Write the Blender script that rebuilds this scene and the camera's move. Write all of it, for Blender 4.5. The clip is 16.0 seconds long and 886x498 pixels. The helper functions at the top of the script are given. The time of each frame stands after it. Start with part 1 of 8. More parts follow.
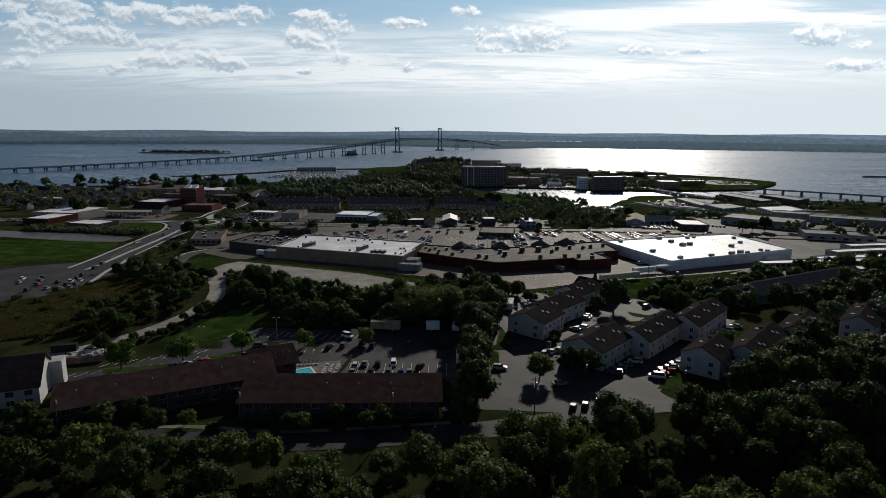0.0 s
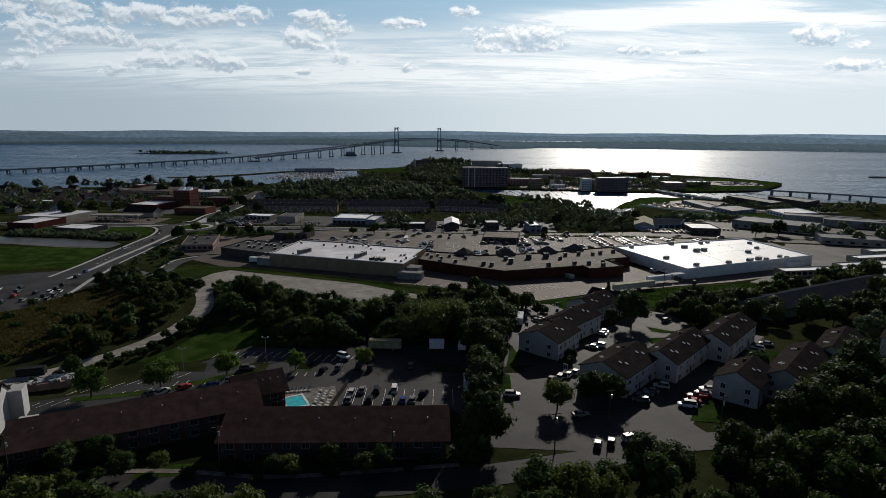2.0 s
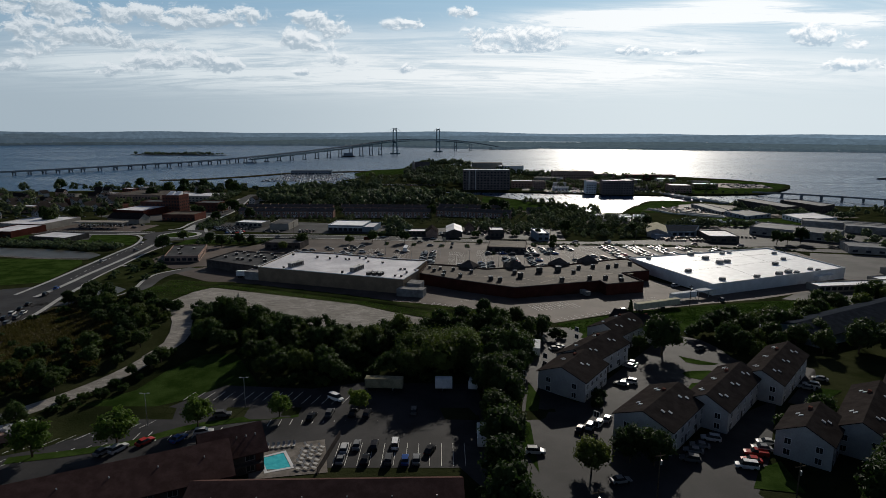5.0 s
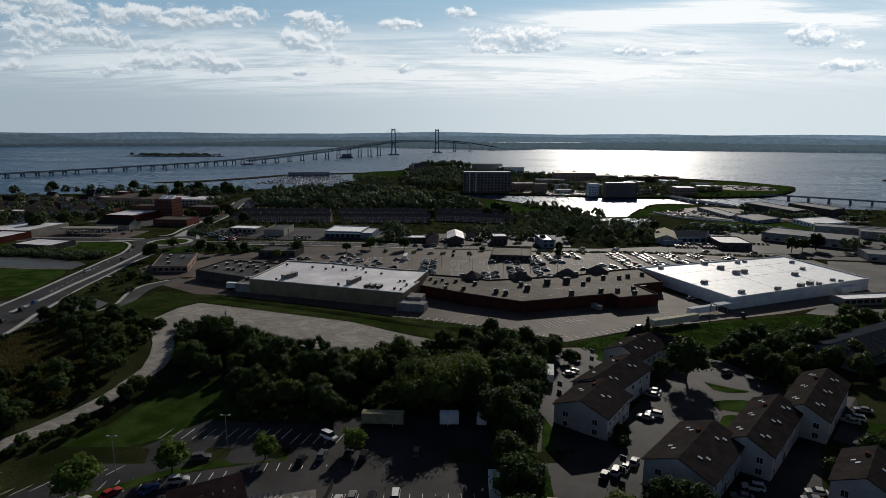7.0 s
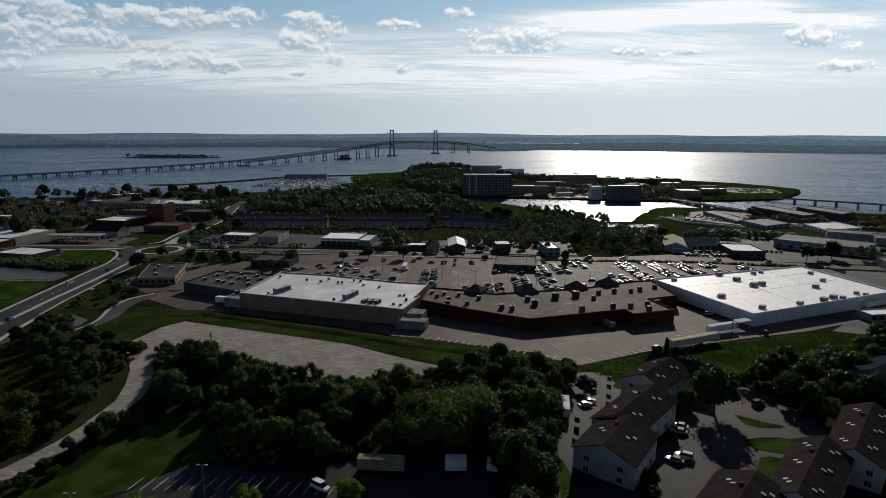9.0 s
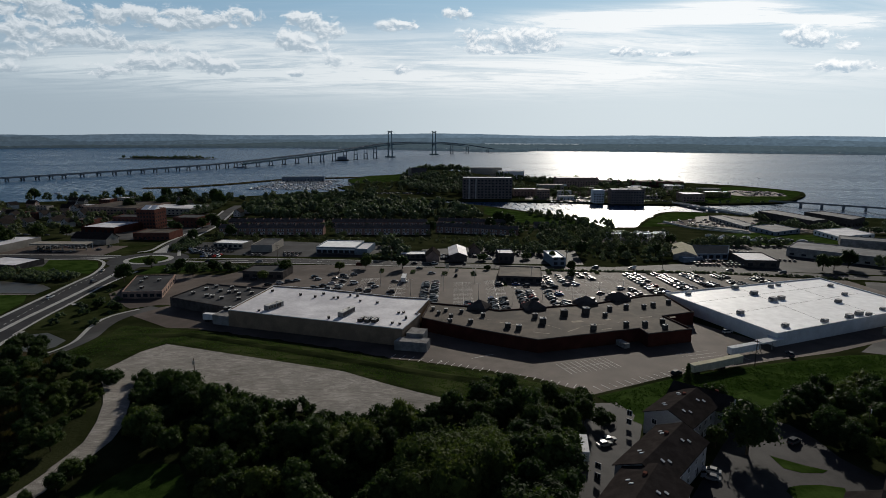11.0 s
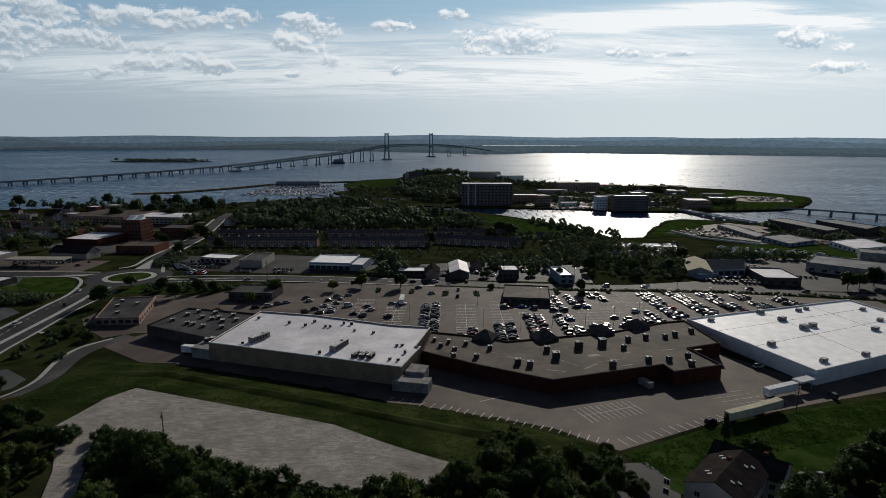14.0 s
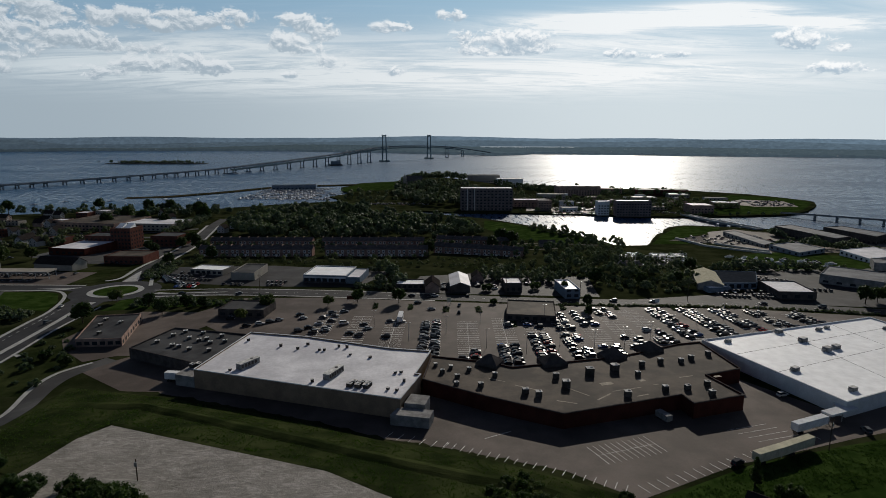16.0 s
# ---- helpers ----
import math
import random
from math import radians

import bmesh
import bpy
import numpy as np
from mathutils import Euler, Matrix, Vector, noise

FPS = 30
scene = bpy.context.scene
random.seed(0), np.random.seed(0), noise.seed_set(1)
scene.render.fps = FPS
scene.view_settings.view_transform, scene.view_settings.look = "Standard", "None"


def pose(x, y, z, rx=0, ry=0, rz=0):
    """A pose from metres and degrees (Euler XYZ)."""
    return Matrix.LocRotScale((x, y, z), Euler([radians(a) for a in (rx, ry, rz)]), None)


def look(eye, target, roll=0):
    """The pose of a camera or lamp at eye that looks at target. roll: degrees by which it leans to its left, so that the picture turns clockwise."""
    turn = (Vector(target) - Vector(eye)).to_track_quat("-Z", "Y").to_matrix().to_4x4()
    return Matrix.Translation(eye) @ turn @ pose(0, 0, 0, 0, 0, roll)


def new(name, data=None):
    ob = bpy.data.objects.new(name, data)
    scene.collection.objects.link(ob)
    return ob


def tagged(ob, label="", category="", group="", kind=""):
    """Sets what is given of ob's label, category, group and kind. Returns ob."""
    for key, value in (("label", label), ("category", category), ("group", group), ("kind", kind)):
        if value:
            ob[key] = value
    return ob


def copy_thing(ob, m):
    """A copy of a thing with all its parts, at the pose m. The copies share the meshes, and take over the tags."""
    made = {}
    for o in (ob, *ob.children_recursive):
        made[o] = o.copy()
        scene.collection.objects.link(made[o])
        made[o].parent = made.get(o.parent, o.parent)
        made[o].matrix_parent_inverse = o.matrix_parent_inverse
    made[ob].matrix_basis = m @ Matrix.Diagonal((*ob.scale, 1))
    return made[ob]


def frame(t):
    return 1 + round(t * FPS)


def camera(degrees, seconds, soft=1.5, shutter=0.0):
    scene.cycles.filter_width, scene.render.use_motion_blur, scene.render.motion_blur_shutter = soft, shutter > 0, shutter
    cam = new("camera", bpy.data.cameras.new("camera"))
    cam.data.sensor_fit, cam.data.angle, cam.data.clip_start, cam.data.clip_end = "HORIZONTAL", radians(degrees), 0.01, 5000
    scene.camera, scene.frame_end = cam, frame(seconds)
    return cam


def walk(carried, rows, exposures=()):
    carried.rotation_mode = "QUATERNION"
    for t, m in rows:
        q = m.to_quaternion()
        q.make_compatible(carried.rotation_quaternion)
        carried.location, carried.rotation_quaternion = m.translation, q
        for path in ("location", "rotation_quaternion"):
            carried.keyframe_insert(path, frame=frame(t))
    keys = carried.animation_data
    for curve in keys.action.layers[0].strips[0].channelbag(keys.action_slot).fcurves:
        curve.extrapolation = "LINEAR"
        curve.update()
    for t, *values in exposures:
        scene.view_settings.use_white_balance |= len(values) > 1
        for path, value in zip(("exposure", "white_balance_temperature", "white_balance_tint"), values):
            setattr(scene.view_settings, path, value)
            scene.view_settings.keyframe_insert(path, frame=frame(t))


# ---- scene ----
# A coastal town seen from the air: shops, car parks, homes, trees, a bay and a long bridge.
cam = camera(73.5, 16.0, soft=0.8)
PATH = [
    (0, (0.00, 0.00, 88.00), (-0.00, 98.10, 68.58), 0.34),
    (1, (-0.97, 9.43, 88.03), (-0.91, 107.53, 68.62), 0.32),
    (2, (-1.92, 18.79, 88.21), (-1.79, 116.89, 68.82), 0.29),
    (3, (-2.84, 28.08, 88.53), (-2.63, 126.19, 69.16), 0.27),
    (4, (-3.73, 37.31, 89.00), (-3.44, 135.42, 69.65), 0.24),
    (5, (-4.61, 46.47, 89.61), (-4.21, 144.58, 70.29), 0.22),
    (6, (-5.45, 55.56, 90.37), (-4.95, 153.68, 71.07), 0.20),
    (7, (-6.28, 64.58, 91.28), (-5.66, 162.71, 72.01), 0.19),
    (8, (-7.07, 73.54, 92.33), (-6.33, 171.67, 73.09), 0.17),
    (9, (-7.85, 82.43, 93.53), (-6.96, 180.56, 74.32), 0.16),
    (10, (-8.60, 91.25, 94.87), (-7.56, 189.38, 75.70), 0.15),
    (11, (-9.32, 100.00, 96.36), (-8.13, 198.14, 77.22), 0.14),
    (12, (-10.02, 108.68, 97.99), (-8.66, 206.83, 78.90), 0.13),
    (13, (-10.69, 117.30, 99.77), (-9.16, 215.46, 80.72), 0.12),
    (14, (-11.35, 125.85, 101.70), (-9.62, 224.01, 82.69), 0.12),
    (15, (-11.97, 134.33, 103.77), (-10.05, 232.50, 84.81), 0.12),
    (16, (-12.57, 142.74, 105.99), (-10.45, 240.92, 87.07), 0.12),
]
walk(cam, [(t, look(eye, target, roll)) for t, eye, target, roll in PATH], ((0, 0.12), (4, 0.08), (8, 0.02), (11, 0.01), (16, -0.06)))

# ---- light: a low sun ahead and to the right, over a bright hazy sky with broken cloud ----
SUN_AZ, SUN_EL = 17.0, 23.0
sun_dir = Vector((math.sin(radians(SUN_AZ)) * math.cos(radians(SUN_EL)), math.cos(radians(SUN_AZ)) * math.cos(radians(SUN_EL)), math.sin(radians(SUN_EL))))
sun = new("sun", bpy.data.lights.new("sun", "SUN"))
sun.data.energy, sun.data.angle, sun.data.color = 3.75, radians(0.5), (1.0, 0.93, 0.82)
sun.matrix_world = look((0, 0, 400), Vector((0, 0, 400)) - sun_dir)

world = bpy.data.worlds.new("sky")
scene.world = world
world.use_nodes = True


class Nodes:
    """A short way to write node trees."""

    def __init__(self, tree):
        self.tree = tree

    def add(self, kind):
        return self.tree.nodes.new(kind)

    def join(self, a, b):
        self.tree.links.new(a, b)

    def put(self, socket, value):
        if isinstance(value, bpy.types.NodeSocket):
            self.join(value, socket)
        else:
            socket.default_value = value

    def math(self, op, a, b=0.0, clamp=False):
        n = self.add("ShaderNodeMath")
        n.operation, n.use_clamp = op, clamp
        self.put(n.inputs[0], a), self.put(n.inputs[1], b)
        return n.outputs[0]

    def noise(self, vector, scale, detail=4.0, rough=0.5, distort=0.0):
        n = self.add("ShaderNodeTexNoise")
        if vector is not None:
            self.join(vector, n.inputs["Vector"])
        n.inputs["Scale"].default_value, n.inputs["Detail"].default_value = scale, detail
        n.inputs["Roughness"].default_value, n.inputs["Distortion"].default_value = rough, distort
        return n.outputs["Fac"]

    def ramp(self, fac, stops):
        n = self.add("ShaderNodeValToRGB")
        while len(n.color_ramp.elements) < len(stops):
            n.color_ramp.elements.new(0.5)
        for e, (at, c) in zip(n.color_ramp.elements, stops):
            e.position, e.color = at, (*c, 1) if len(c) == 3 else c
        self.join(fac, n.inputs[0])
        return n.outputs[0]

    def step(self, value, low, high, a=0.0, b=1.0):
        n = self.add("ShaderNodeMapRange")
        n.interpolation_type = "SMOOTHSTEP"
        self.put(n.inputs[0], value)
        for i, v in enumerate((low, high, a, b)):
            n.inputs[i + 1].default_value = v
        return n.outputs[0]

    def mix(self, fac, a, b, blend="MIX"):
        n = self.add("ShaderNodeMix")
        n.data_type, n.blend_type = "RGBA", blend
        self.put(n.inputs[0], fac)
        for socket, v in ((n.inputs[6], a), (n.inputs[7], b)):
            self.put(socket, (*v, 1) if isinstance(v, tuple) and len(v) == 3 else v)
        return n.outputs[2]


# heaped clouds ahead, and thin sheets: bearing, height, breadth, depth (and strength)
WEST_CLOUDS = ((-0.667, 0.197, 0.046, 0.017), (-0.623, 0.197, 0.029, 0.014), (-0.584, 0.186, 0.025, 0.011), (-0.527, 0.181, 0.034, 0.012), (-0.473, 0.181, 0.038, 0.016),
               (-0.429, 0.167, 0.03, 0.011), (-0.401, 0.181, 0.025, 0.012), (-0.366, 0.17, 0.029, 0.01), (-0.312, 0.177, 0.029, 0.015), (-0.668, 0.162, 0.04, 0.016),
               (-0.611, 0.151, 0.044, 0.015), (-0.553, 0.147, 0.038, 0.014), (-0.518, 0.135, 0.025, 0.009), (-0.659, 0.125, 0.032, 0.014), (-0.45, 0.133, 0.025, 0.009),
               (-0.69, 0.099, 0.027, 0.008), (-0.522, 0.097, 0.04, 0.015), (-0.466, 0.109, 0.024, 0.01), (-0.398, 0.109, 0.048, 0.016), (-0.348, 0.104, 0.021, 0.013))
EAST_CLOUDS = ((-0.222, 0.177, 0.019, 0.01), (-0.191, 0.167, 0.032, 0.016), (-0.167, 0.152, 0.016, 0.009), (-0.24, 0.143, 0.022, 0.013), (-0.204, 0.136, 0.03, 0.011),
               (-0.06, 0.167, 0.029, 0.009), (0.034, 0.186, 0.021, 0.009), (0.053, 0.152, 0.019, 0.01), (0.094, 0.146, 0.029, 0.013), (0.13, 0.149, 0.027, 0.013),
               (0.18, 0.146, 0.027, 0.015), (0.103, 0.132, 0.057, 0.008), (-0.17, 0.11, 0.03, 0.01), (-0.23, 0.094, 0.017, 0.006), (-0.061, 0.1, 0.017, 0.008),
               (0.3, 0.129, 0.025, 0.009), (0.387, 0.127, 0.038, 0.006), (0.579, 0.151, 0.023, 0.014), (0.614, 0.149, 0.03, 0.018), (0.679, 0.144, 0.023, 0.011),
               (0.652, 0.106, 0.034, 0.011), (0.707, 0.11, 0.025, 0.011))
CIRRUS = ((0.238, 0.174, 0.095, 0.008, 1.9), (0.364, 0.183, 0.114, 0.01, 2.0), (0.49, 0.197, 0.076, 0.009, 1.9), (0.637, 0.179, 0.095, 0.009, 1.8), (0.312, 0.147, 0.229, 0.012, 0.6),
          (0.113, 0.106, 0.362, 0.024, 0.6), (0.435, 0.101, 0.25, 0.018, 0.5), (-0.36, 0.139, 0.2, 0.018, 0.65), (-0.363, 0.098, 0.26, 0.019, 0.55), (-0.55, 0.11, 0.14, 0.014, 0.45), (-0.07, 0.077, 0.3, 0.016, 0.5))


def make_sky():
    k = Nodes(world.node_tree)
    k.tree.nodes.clear()
    out, back = k.add("ShaderNodeOutputWorld"), k.add("ShaderNodeBackground")
    k.join(back.outputs[0], out.inputs[0])
    back.inputs["Strength"].default_value = 0.05
    air = k.add("ShaderNodeTexSky")
    air.sky_type, air.sun_disc, air.sun_elevation, air.sun_rotation = "NISHITA", False, radians(SUN_EL), radians(SUN_AZ)
    air.altitude, air.air_density, air.dust_density, air.ozone_density = 50, 1.0, 1.2, 1.5
    way = k.add("ShaderNodeTexCoord").outputs["Generated"]
    xyz = k.add("ShaderNodeSeparateXYZ")
    k.join(way, xyz.inputs[0])
    up = k.math("MAXIMUM", xyz.outputs[2], 0.0)
    # clouds lie on a flat deck overhead, so that they crowd together towards the horizon
    lift = k.math("ADD", up, 0.09)
    flat = k.add("ShaderNodeCombineXYZ")
    k.join(k.math("DIVIDE", xyz.outputs[0], lift), flat.inputs[0])
    k.join(k.math("DIVIDE", xyz.outputs[1], lift), flat.inputs[1])
    deck = flat.outputs[0]
    side = k.step(xyz.outputs[0], -0.62, 0.42)
    ahead = k.math("MAXIMUM", xyz.outputs[1], 0.08)
    bearing, tilt = k.math("DIVIDE", xyz.outputs[0], ahead), k.math("DIVIDE", xyz.outputs[2], ahead)

    def lumps(rows, flat_base=False):
        """The sum of soft blobs, and how high in its blob a point lies; heaped clouds have flat bases."""
        total, high = 0.0, 0.0
        for s, e, rs, re, a in rows:
            u, v = k.math("DIVIDE", k.math("SUBTRACT", bearing, s), rs), k.math("DIVIDE", k.math("SUBTRACT", tilt, e), re)
            w = k.math("MINIMUM", v, k.math("MULTIPLY", v, 1.5)) if flat_base else v
            r = k.math("ADD", k.math("MULTIPLY", u, u), k.math("MULTIPLY", w, w))
            g = k.math("MULTIPLY", k.math("EXPONENT", k.math("MULTIPLY", r, -0.62)), a)
            total = k.math("ADD", total, g)
            if flat_base:
                high = k.math("ADD", high, k.math("MULTIPLY", g, v))
        return total, high

    # heaped clouds, seen from the side: billows along their edges, bright above, greyer at their flat bases
    tallness = k.add("ShaderNodeMapping")
    k.join(way, tallness.inputs[0])
    tallness.inputs["Scale"].default_value = (1, 1, 1.5)
    above = k.add("ShaderNodeMapping")
    k.join(way, above.inputs[0])
    above.inputs["Scale"].default_value, above.inputs["Location"].default_value = (1, 1, 1.5), (0.002, 0, 0.008)
    heap, heap_above = k.noise(tallness.outputs[0], 40.0, 10, 0.64, 0.35), k.noise(above.outputs[0], 40.0, 10, 0.64, 0.35)
    rows = [(*r, 1.0) for r in WEST_CLOUDS + EAST_CLOUDS]
    mass, high = lumps(rows, True)
    body = k.math("ADD", k.math("MINIMUM", mass, 1.0), k.math("MULTIPLY", k.math("SUBTRACT", heap, 0.5), 3.4))
    cumulus = k.math("MULTIPLY", k.step(body, 0.4, 0.86), k.step(mass, 0.1, 0.5))
    lifted = k.math("DIVIDE", high, k.math("MAXIMUM", mass, 0.05))
    relief = k.math("MULTIPLY", k.math("SUBTRACT", heap, heap_above), 6.0)
    rim = k.step(k.math("ADD", k.math("MULTIPLY", lifted, 0.8), k.math("SUBTRACT", k.math("ADD", relief, 0.35), k.math("MULTIPLY", k.math("SUBTRACT", body, 0.7), 0.4))), -0.35, 1.25)
    # thin streaks on a flat deck overhead, crowding together towards the horizon
    long = k.add("ShaderNodeMapping")
    k.join(deck, long.inputs[0])
    long.inputs["Scale"].default_value = (0.34, 1.2, 1)
    long.inputs["Rotation"].default_value = (0, 0, radians(-5))
    veil = k.step(k.noise(long.outputs[0], 0.9, 9, 0.66, 0.9), 0.46, 0.70)
    veil = k.math("MULTIPLY", k.math("MULTIPLY", veil, k.step(up, 0.02, 0.12)), k.math("ADD", 0.12, k.math("MULTIPLY", side, 0.25)))
    sheets, none = lumps(CIRRUS)
    veil = k.math("ADD", veil, k.math("MULTIPLY", sheets, k.step(k.noise(long.outputs[0], 2.4, 10, 0.72, 1.0), 0.33, 0.62, 0.2, 1.4)))
    veil = k.math("MINIMUM", k.math("MAXIMUM", veil, 0.0), 1.0)
    tint = k.mix(rim, k.mix(side, (7.0, 8.6, 10.0), (8.8, 11.0, 13.0)), k.mix(side, (13.4, 14.5, 15.4), (20.2, 20.5, 20.6)))
    # haze pales the lower sky, most of all under the sun, and fades away from it
    low = k.mix(side, (7.3, 8.9, 10.2), (13.3, 15.0, 16.0))
    high = k.mix(side, (4.0, 7.2, 10.4), (7.4, 11.3, 14.4))
    pale = k.mix(k.step(up, 0.03, 0.24), low, high)
    front = k.step(xyz.outputs[1], -0.6, 0.75, 0.12, 1.0)
    pale = k.mix(front, (4.6, 6.3, 8.9), pale)
    base = k.mix(k.math("MULTIPLY", k.step(up, 0.36, 0.23), 0.97), k.mix(1.0, air.outputs[0], (0.4, 0.44, 0.56), "MULTIPLY"), pale)
    base = k.mix(k.math("MULTIPLY", k.math("MULTIPLY", veil, 0.85), front), base, k.mix(side, (13.0, 14.4, 15.2), (20.0, 20.2, 20.2)))
    k.join(k.mix(k.math("MULTIPLY", k.math("MULTIPLY", cumulus, 0.92), front), base, tint), back.inputs[0])


make_sky()


# ---- materials ----
MATS = {}


def surface(name, base, rough=0.8, other=None, scale=0.3, metal=0.0, fine=6.0, bump=0.0, spread=0.25, each=0.0, spec=0.0):
    """A matt or glossy surface with blotches (scale, per metre) and grain (fine), and optional variation from piece to piece."""
    if name in MATS:
        return MATS[name]
    m = bpy.data.materials.new(name)
    m.use_nodes = True
    k = Nodes(m.node_tree)
    p = m.node_tree.nodes["Principled BSDF"]
    place = k.add("ShaderNodeNewGeometry").outputs["Position"]
    dark = tuple(c * (1 - spread) for c in base)
    light = other or tuple(min(0.95, c * (1 + spread)) for c in base)
    blot = k.step(k.noise(place, scale, 5, 0.6), 0.35, 0.68)
    col = k.mix(blot, dark, light)
    grain = k.noise(place, fine, 3, 0.6)
    col = k.mix(0.35, col, k.ramp(grain, [(0.3, (0.55, 0.55, 0.55)), (0.7, (1, 1, 1))]), "MULTIPLY")
    if each:
        r = k.add("ShaderNodeObjectInfo").outputs["Random"]
        col = k.mix(1.0, col, k.ramp(r, [(0.0, (1 - each,) * 3), (1.0, (1, 1, 1))]), "MULTIPLY")
    k.join(col, p.inputs["Base Color"])
    p.inputs["Roughness"].default_value, p.inputs["Metallic"].default_value = rough, metal
    p.inputs["Specular IOR Level"].default_value = spec
    if bump:
        b = k.add("ShaderNodeBump")
        b.inputs["Strength"].default_value, b.inputs["Distance"].default_value = 0.6, bump
        k.join(grain, b.inputs["Height"])
        k.join(b.outputs[0], p.inputs["Normal"])
    MATS[name] = m
    return m


def leafage(name, base, tip):
    m = bpy.data.materials.new(name)
    m.use_nodes = True
    k = Nodes(m.node_tree)
    p = m.node_tree.nodes["Principled BSDF"]
    geo = k.add("ShaderNodeNewGeometry")
    r = k.add("ShaderNodeObjectInfo").outputs["Random"]
    col = k.mix(geo.outputs["Random Per Island"], base, tip)
    col = k.mix(1.0, col, k.ramp(r, [(0.0, (0.6, 0.68, 0.6)), (0.6, (1, 1, 1)), (1.0, (1.25, 1.12, 0.9))]), "MULTIPLY")
    p.inputs["Roughness"].default_value = 0.6
    p.inputs["Specular IOR Level"].default_value = 0.045
    k.join(col, p.inputs["Base Color"])
    t = k.add("ShaderNodeBsdfTranslucent")
    k.join(k.mix(1.0, col, (1.25, 1.5, 0.8), "MULTIPLY"), t.inputs[0])
    s = k.add("ShaderNodeMixShader")
    s.inputs[0].default_value = 0.3
    k.join(p.outputs[0], s.inputs[1]), k.join(t.outputs[0], s.inputs[2])
    k.join(s.outputs[0], m.node_tree.nodes["Material Output"].inputs[0])
    return m


def water_material():
    m = bpy.data.materials.new("bay_water")
    m.use_nodes = True
    k = Nodes(m.node_tree)
    p = m.node_tree.nodes["Principled BSDF"]
    place = k.add("ShaderNodeNewGeometry").outputs["Position"]
    flow = k.add("ShaderNodeMapping")
    k.join(place, flow.inputs[0])
    flow.inputs["Scale"].default_value = (0.35, 1.0, 1.0)
    streak = k.noise(flow.outputs[0], 0.006, 5, 0.6, 0.6)
    k.join(k.mix(streak, (0.013, 0.046, 0.104), (0.02, 0.064, 0.132)), p.inputs["Base Color"])
    ripple = k.add("ShaderNodeMapping")
    k.join(place, ripple.inputs[0])
    ripple.inputs["Scale"].default_value = (1.0, 0.16, 1.0)
    glint = k.noise(ripple.outputs[0], 0.2, 4, 0.8)
    k.join(k.math("ADD", k.step(streak, 0.3, 0.7, 0.31, 0.4), k.step(glint, 0.35, 0.65, -0.14, 0.14)), p.inputs["Roughness"])
    p.inputs["IOR"].default_value = 1.14
    wave = k.add("ShaderNodeBump")
    wave.inputs["Strength"].default_value, wave.inputs["Distance"].default_value = 0.065, 0.3
    k.join(k.math("ADD", k.noise(flow.outputs[0], 0.16, 4, 0.6), k.math("MULTIPLY", k.noise(flow.outputs[0], 0.7, 3, 0.6), 0.25)), wave.inputs["Height"])
    k.join(wave.outputs[0], p.inputs["Normal"])
    return m


def gravel_material():
    """Pale trodden gravel, streaked by turning wheels."""
    m = bpy.data.materials.new("pale_gravel")
    m.use_nodes = True
    k = Nodes(m.node_tree)
    p = m.node_tree.nodes["Principled BSDF"]
    place = k.add("ShaderNodeNewGeometry").outputs["Position"]
    run = k.add("ShaderNodeMapping")
    k.join(place, run.inputs[0])
    run.inputs["Rotation"].default_value, run.inputs["Scale"].default_value = (0, 0, radians(18)), (0.38, 1.0, 1.0)
    scuff = k.noise(run.outputs[0], 0.42, 8, 0.72, 2.2)
    wide, grain = k.noise(place, 0.09, 4, 0.6, 0.5), k.noise(place, 3.2, 4, 0.75)
    tone = k.math("ADD", k.math("MULTIPLY", scuff, 0.5), k.math("ADD", k.math("MULTIPLY", wide, 0.25), k.math("MULTIPLY", grain, 0.25)))
    k.join(k.ramp(tone, [(0.34, (0.13, 0.12, 0.107)), (0.5, (0.24, 0.225, 0.205)), (0.64, (0.43, 0.405, 0.372))]), p.inputs["Base Color"])
    p.inputs["Roughness"].default_value, p.inputs["Specular IOR Level"].default_value = 0.95, 0.0
    b = k.add("ShaderNodeBump")
    b.inputs["Strength"].default_value, b.inputs["Distance"].default_value = 0.6, 0.2
    k.join(k.math("ADD", grain, k.math("MULTIPLY", scuff, 1.5)), b.inputs["Height"])
    k.join(b.outputs[0], p.inputs["Normal"])
    return m


def glassy(name, base, rough=0.08):
    m = bpy.data.materials.new(name)
    m.use_nodes = True
    p = m.node_tree.nodes["Principled BSDF"]
    p.inputs["Base Color"].default_value, p.inputs["Roughness"].default_value = (*base, 1), rough
    p.inputs["IOR"].default_value = 1.25
    return m


WATER = water_material()
DULL_WATER = surface("still_dull_water", (0.06, 0.056, 0.048), 0.4, None, 0.1, fine=0.5, spec=0.08)
ROUGH = surface("rough_grass", (0.015, 0.023, 0.008), 0.9, (0.036, 0.044, 0.017), 0.07, fine=1.6, bump=0.3)
EARTH = surface("earth_and_grass", (0.017, 0.023, 0.009), 0.9, (0.033, 0.037, 0.017), 0.05, fine=1.2, bump=0.3)
LAWN = surface("mown_grass", (0.019, 0.039, 0.008), 0.9, (0.038, 0.063, 0.016), 0.12, fine=2.5, bump=0.15)
MEADOW = surface("dry_meadow", (0.024, 0.027, 0.012), 0.9, (0.054, 0.041, 0.024), 0.06, fine=1.5, bump=0.3)
ASPHALT = surface("asphalt", (0.054, 0.053, 0.053), 0.75, (0.084, 0.082, 0.08), 0.06, fine=3.0, spread=0.22, spec=0.07)
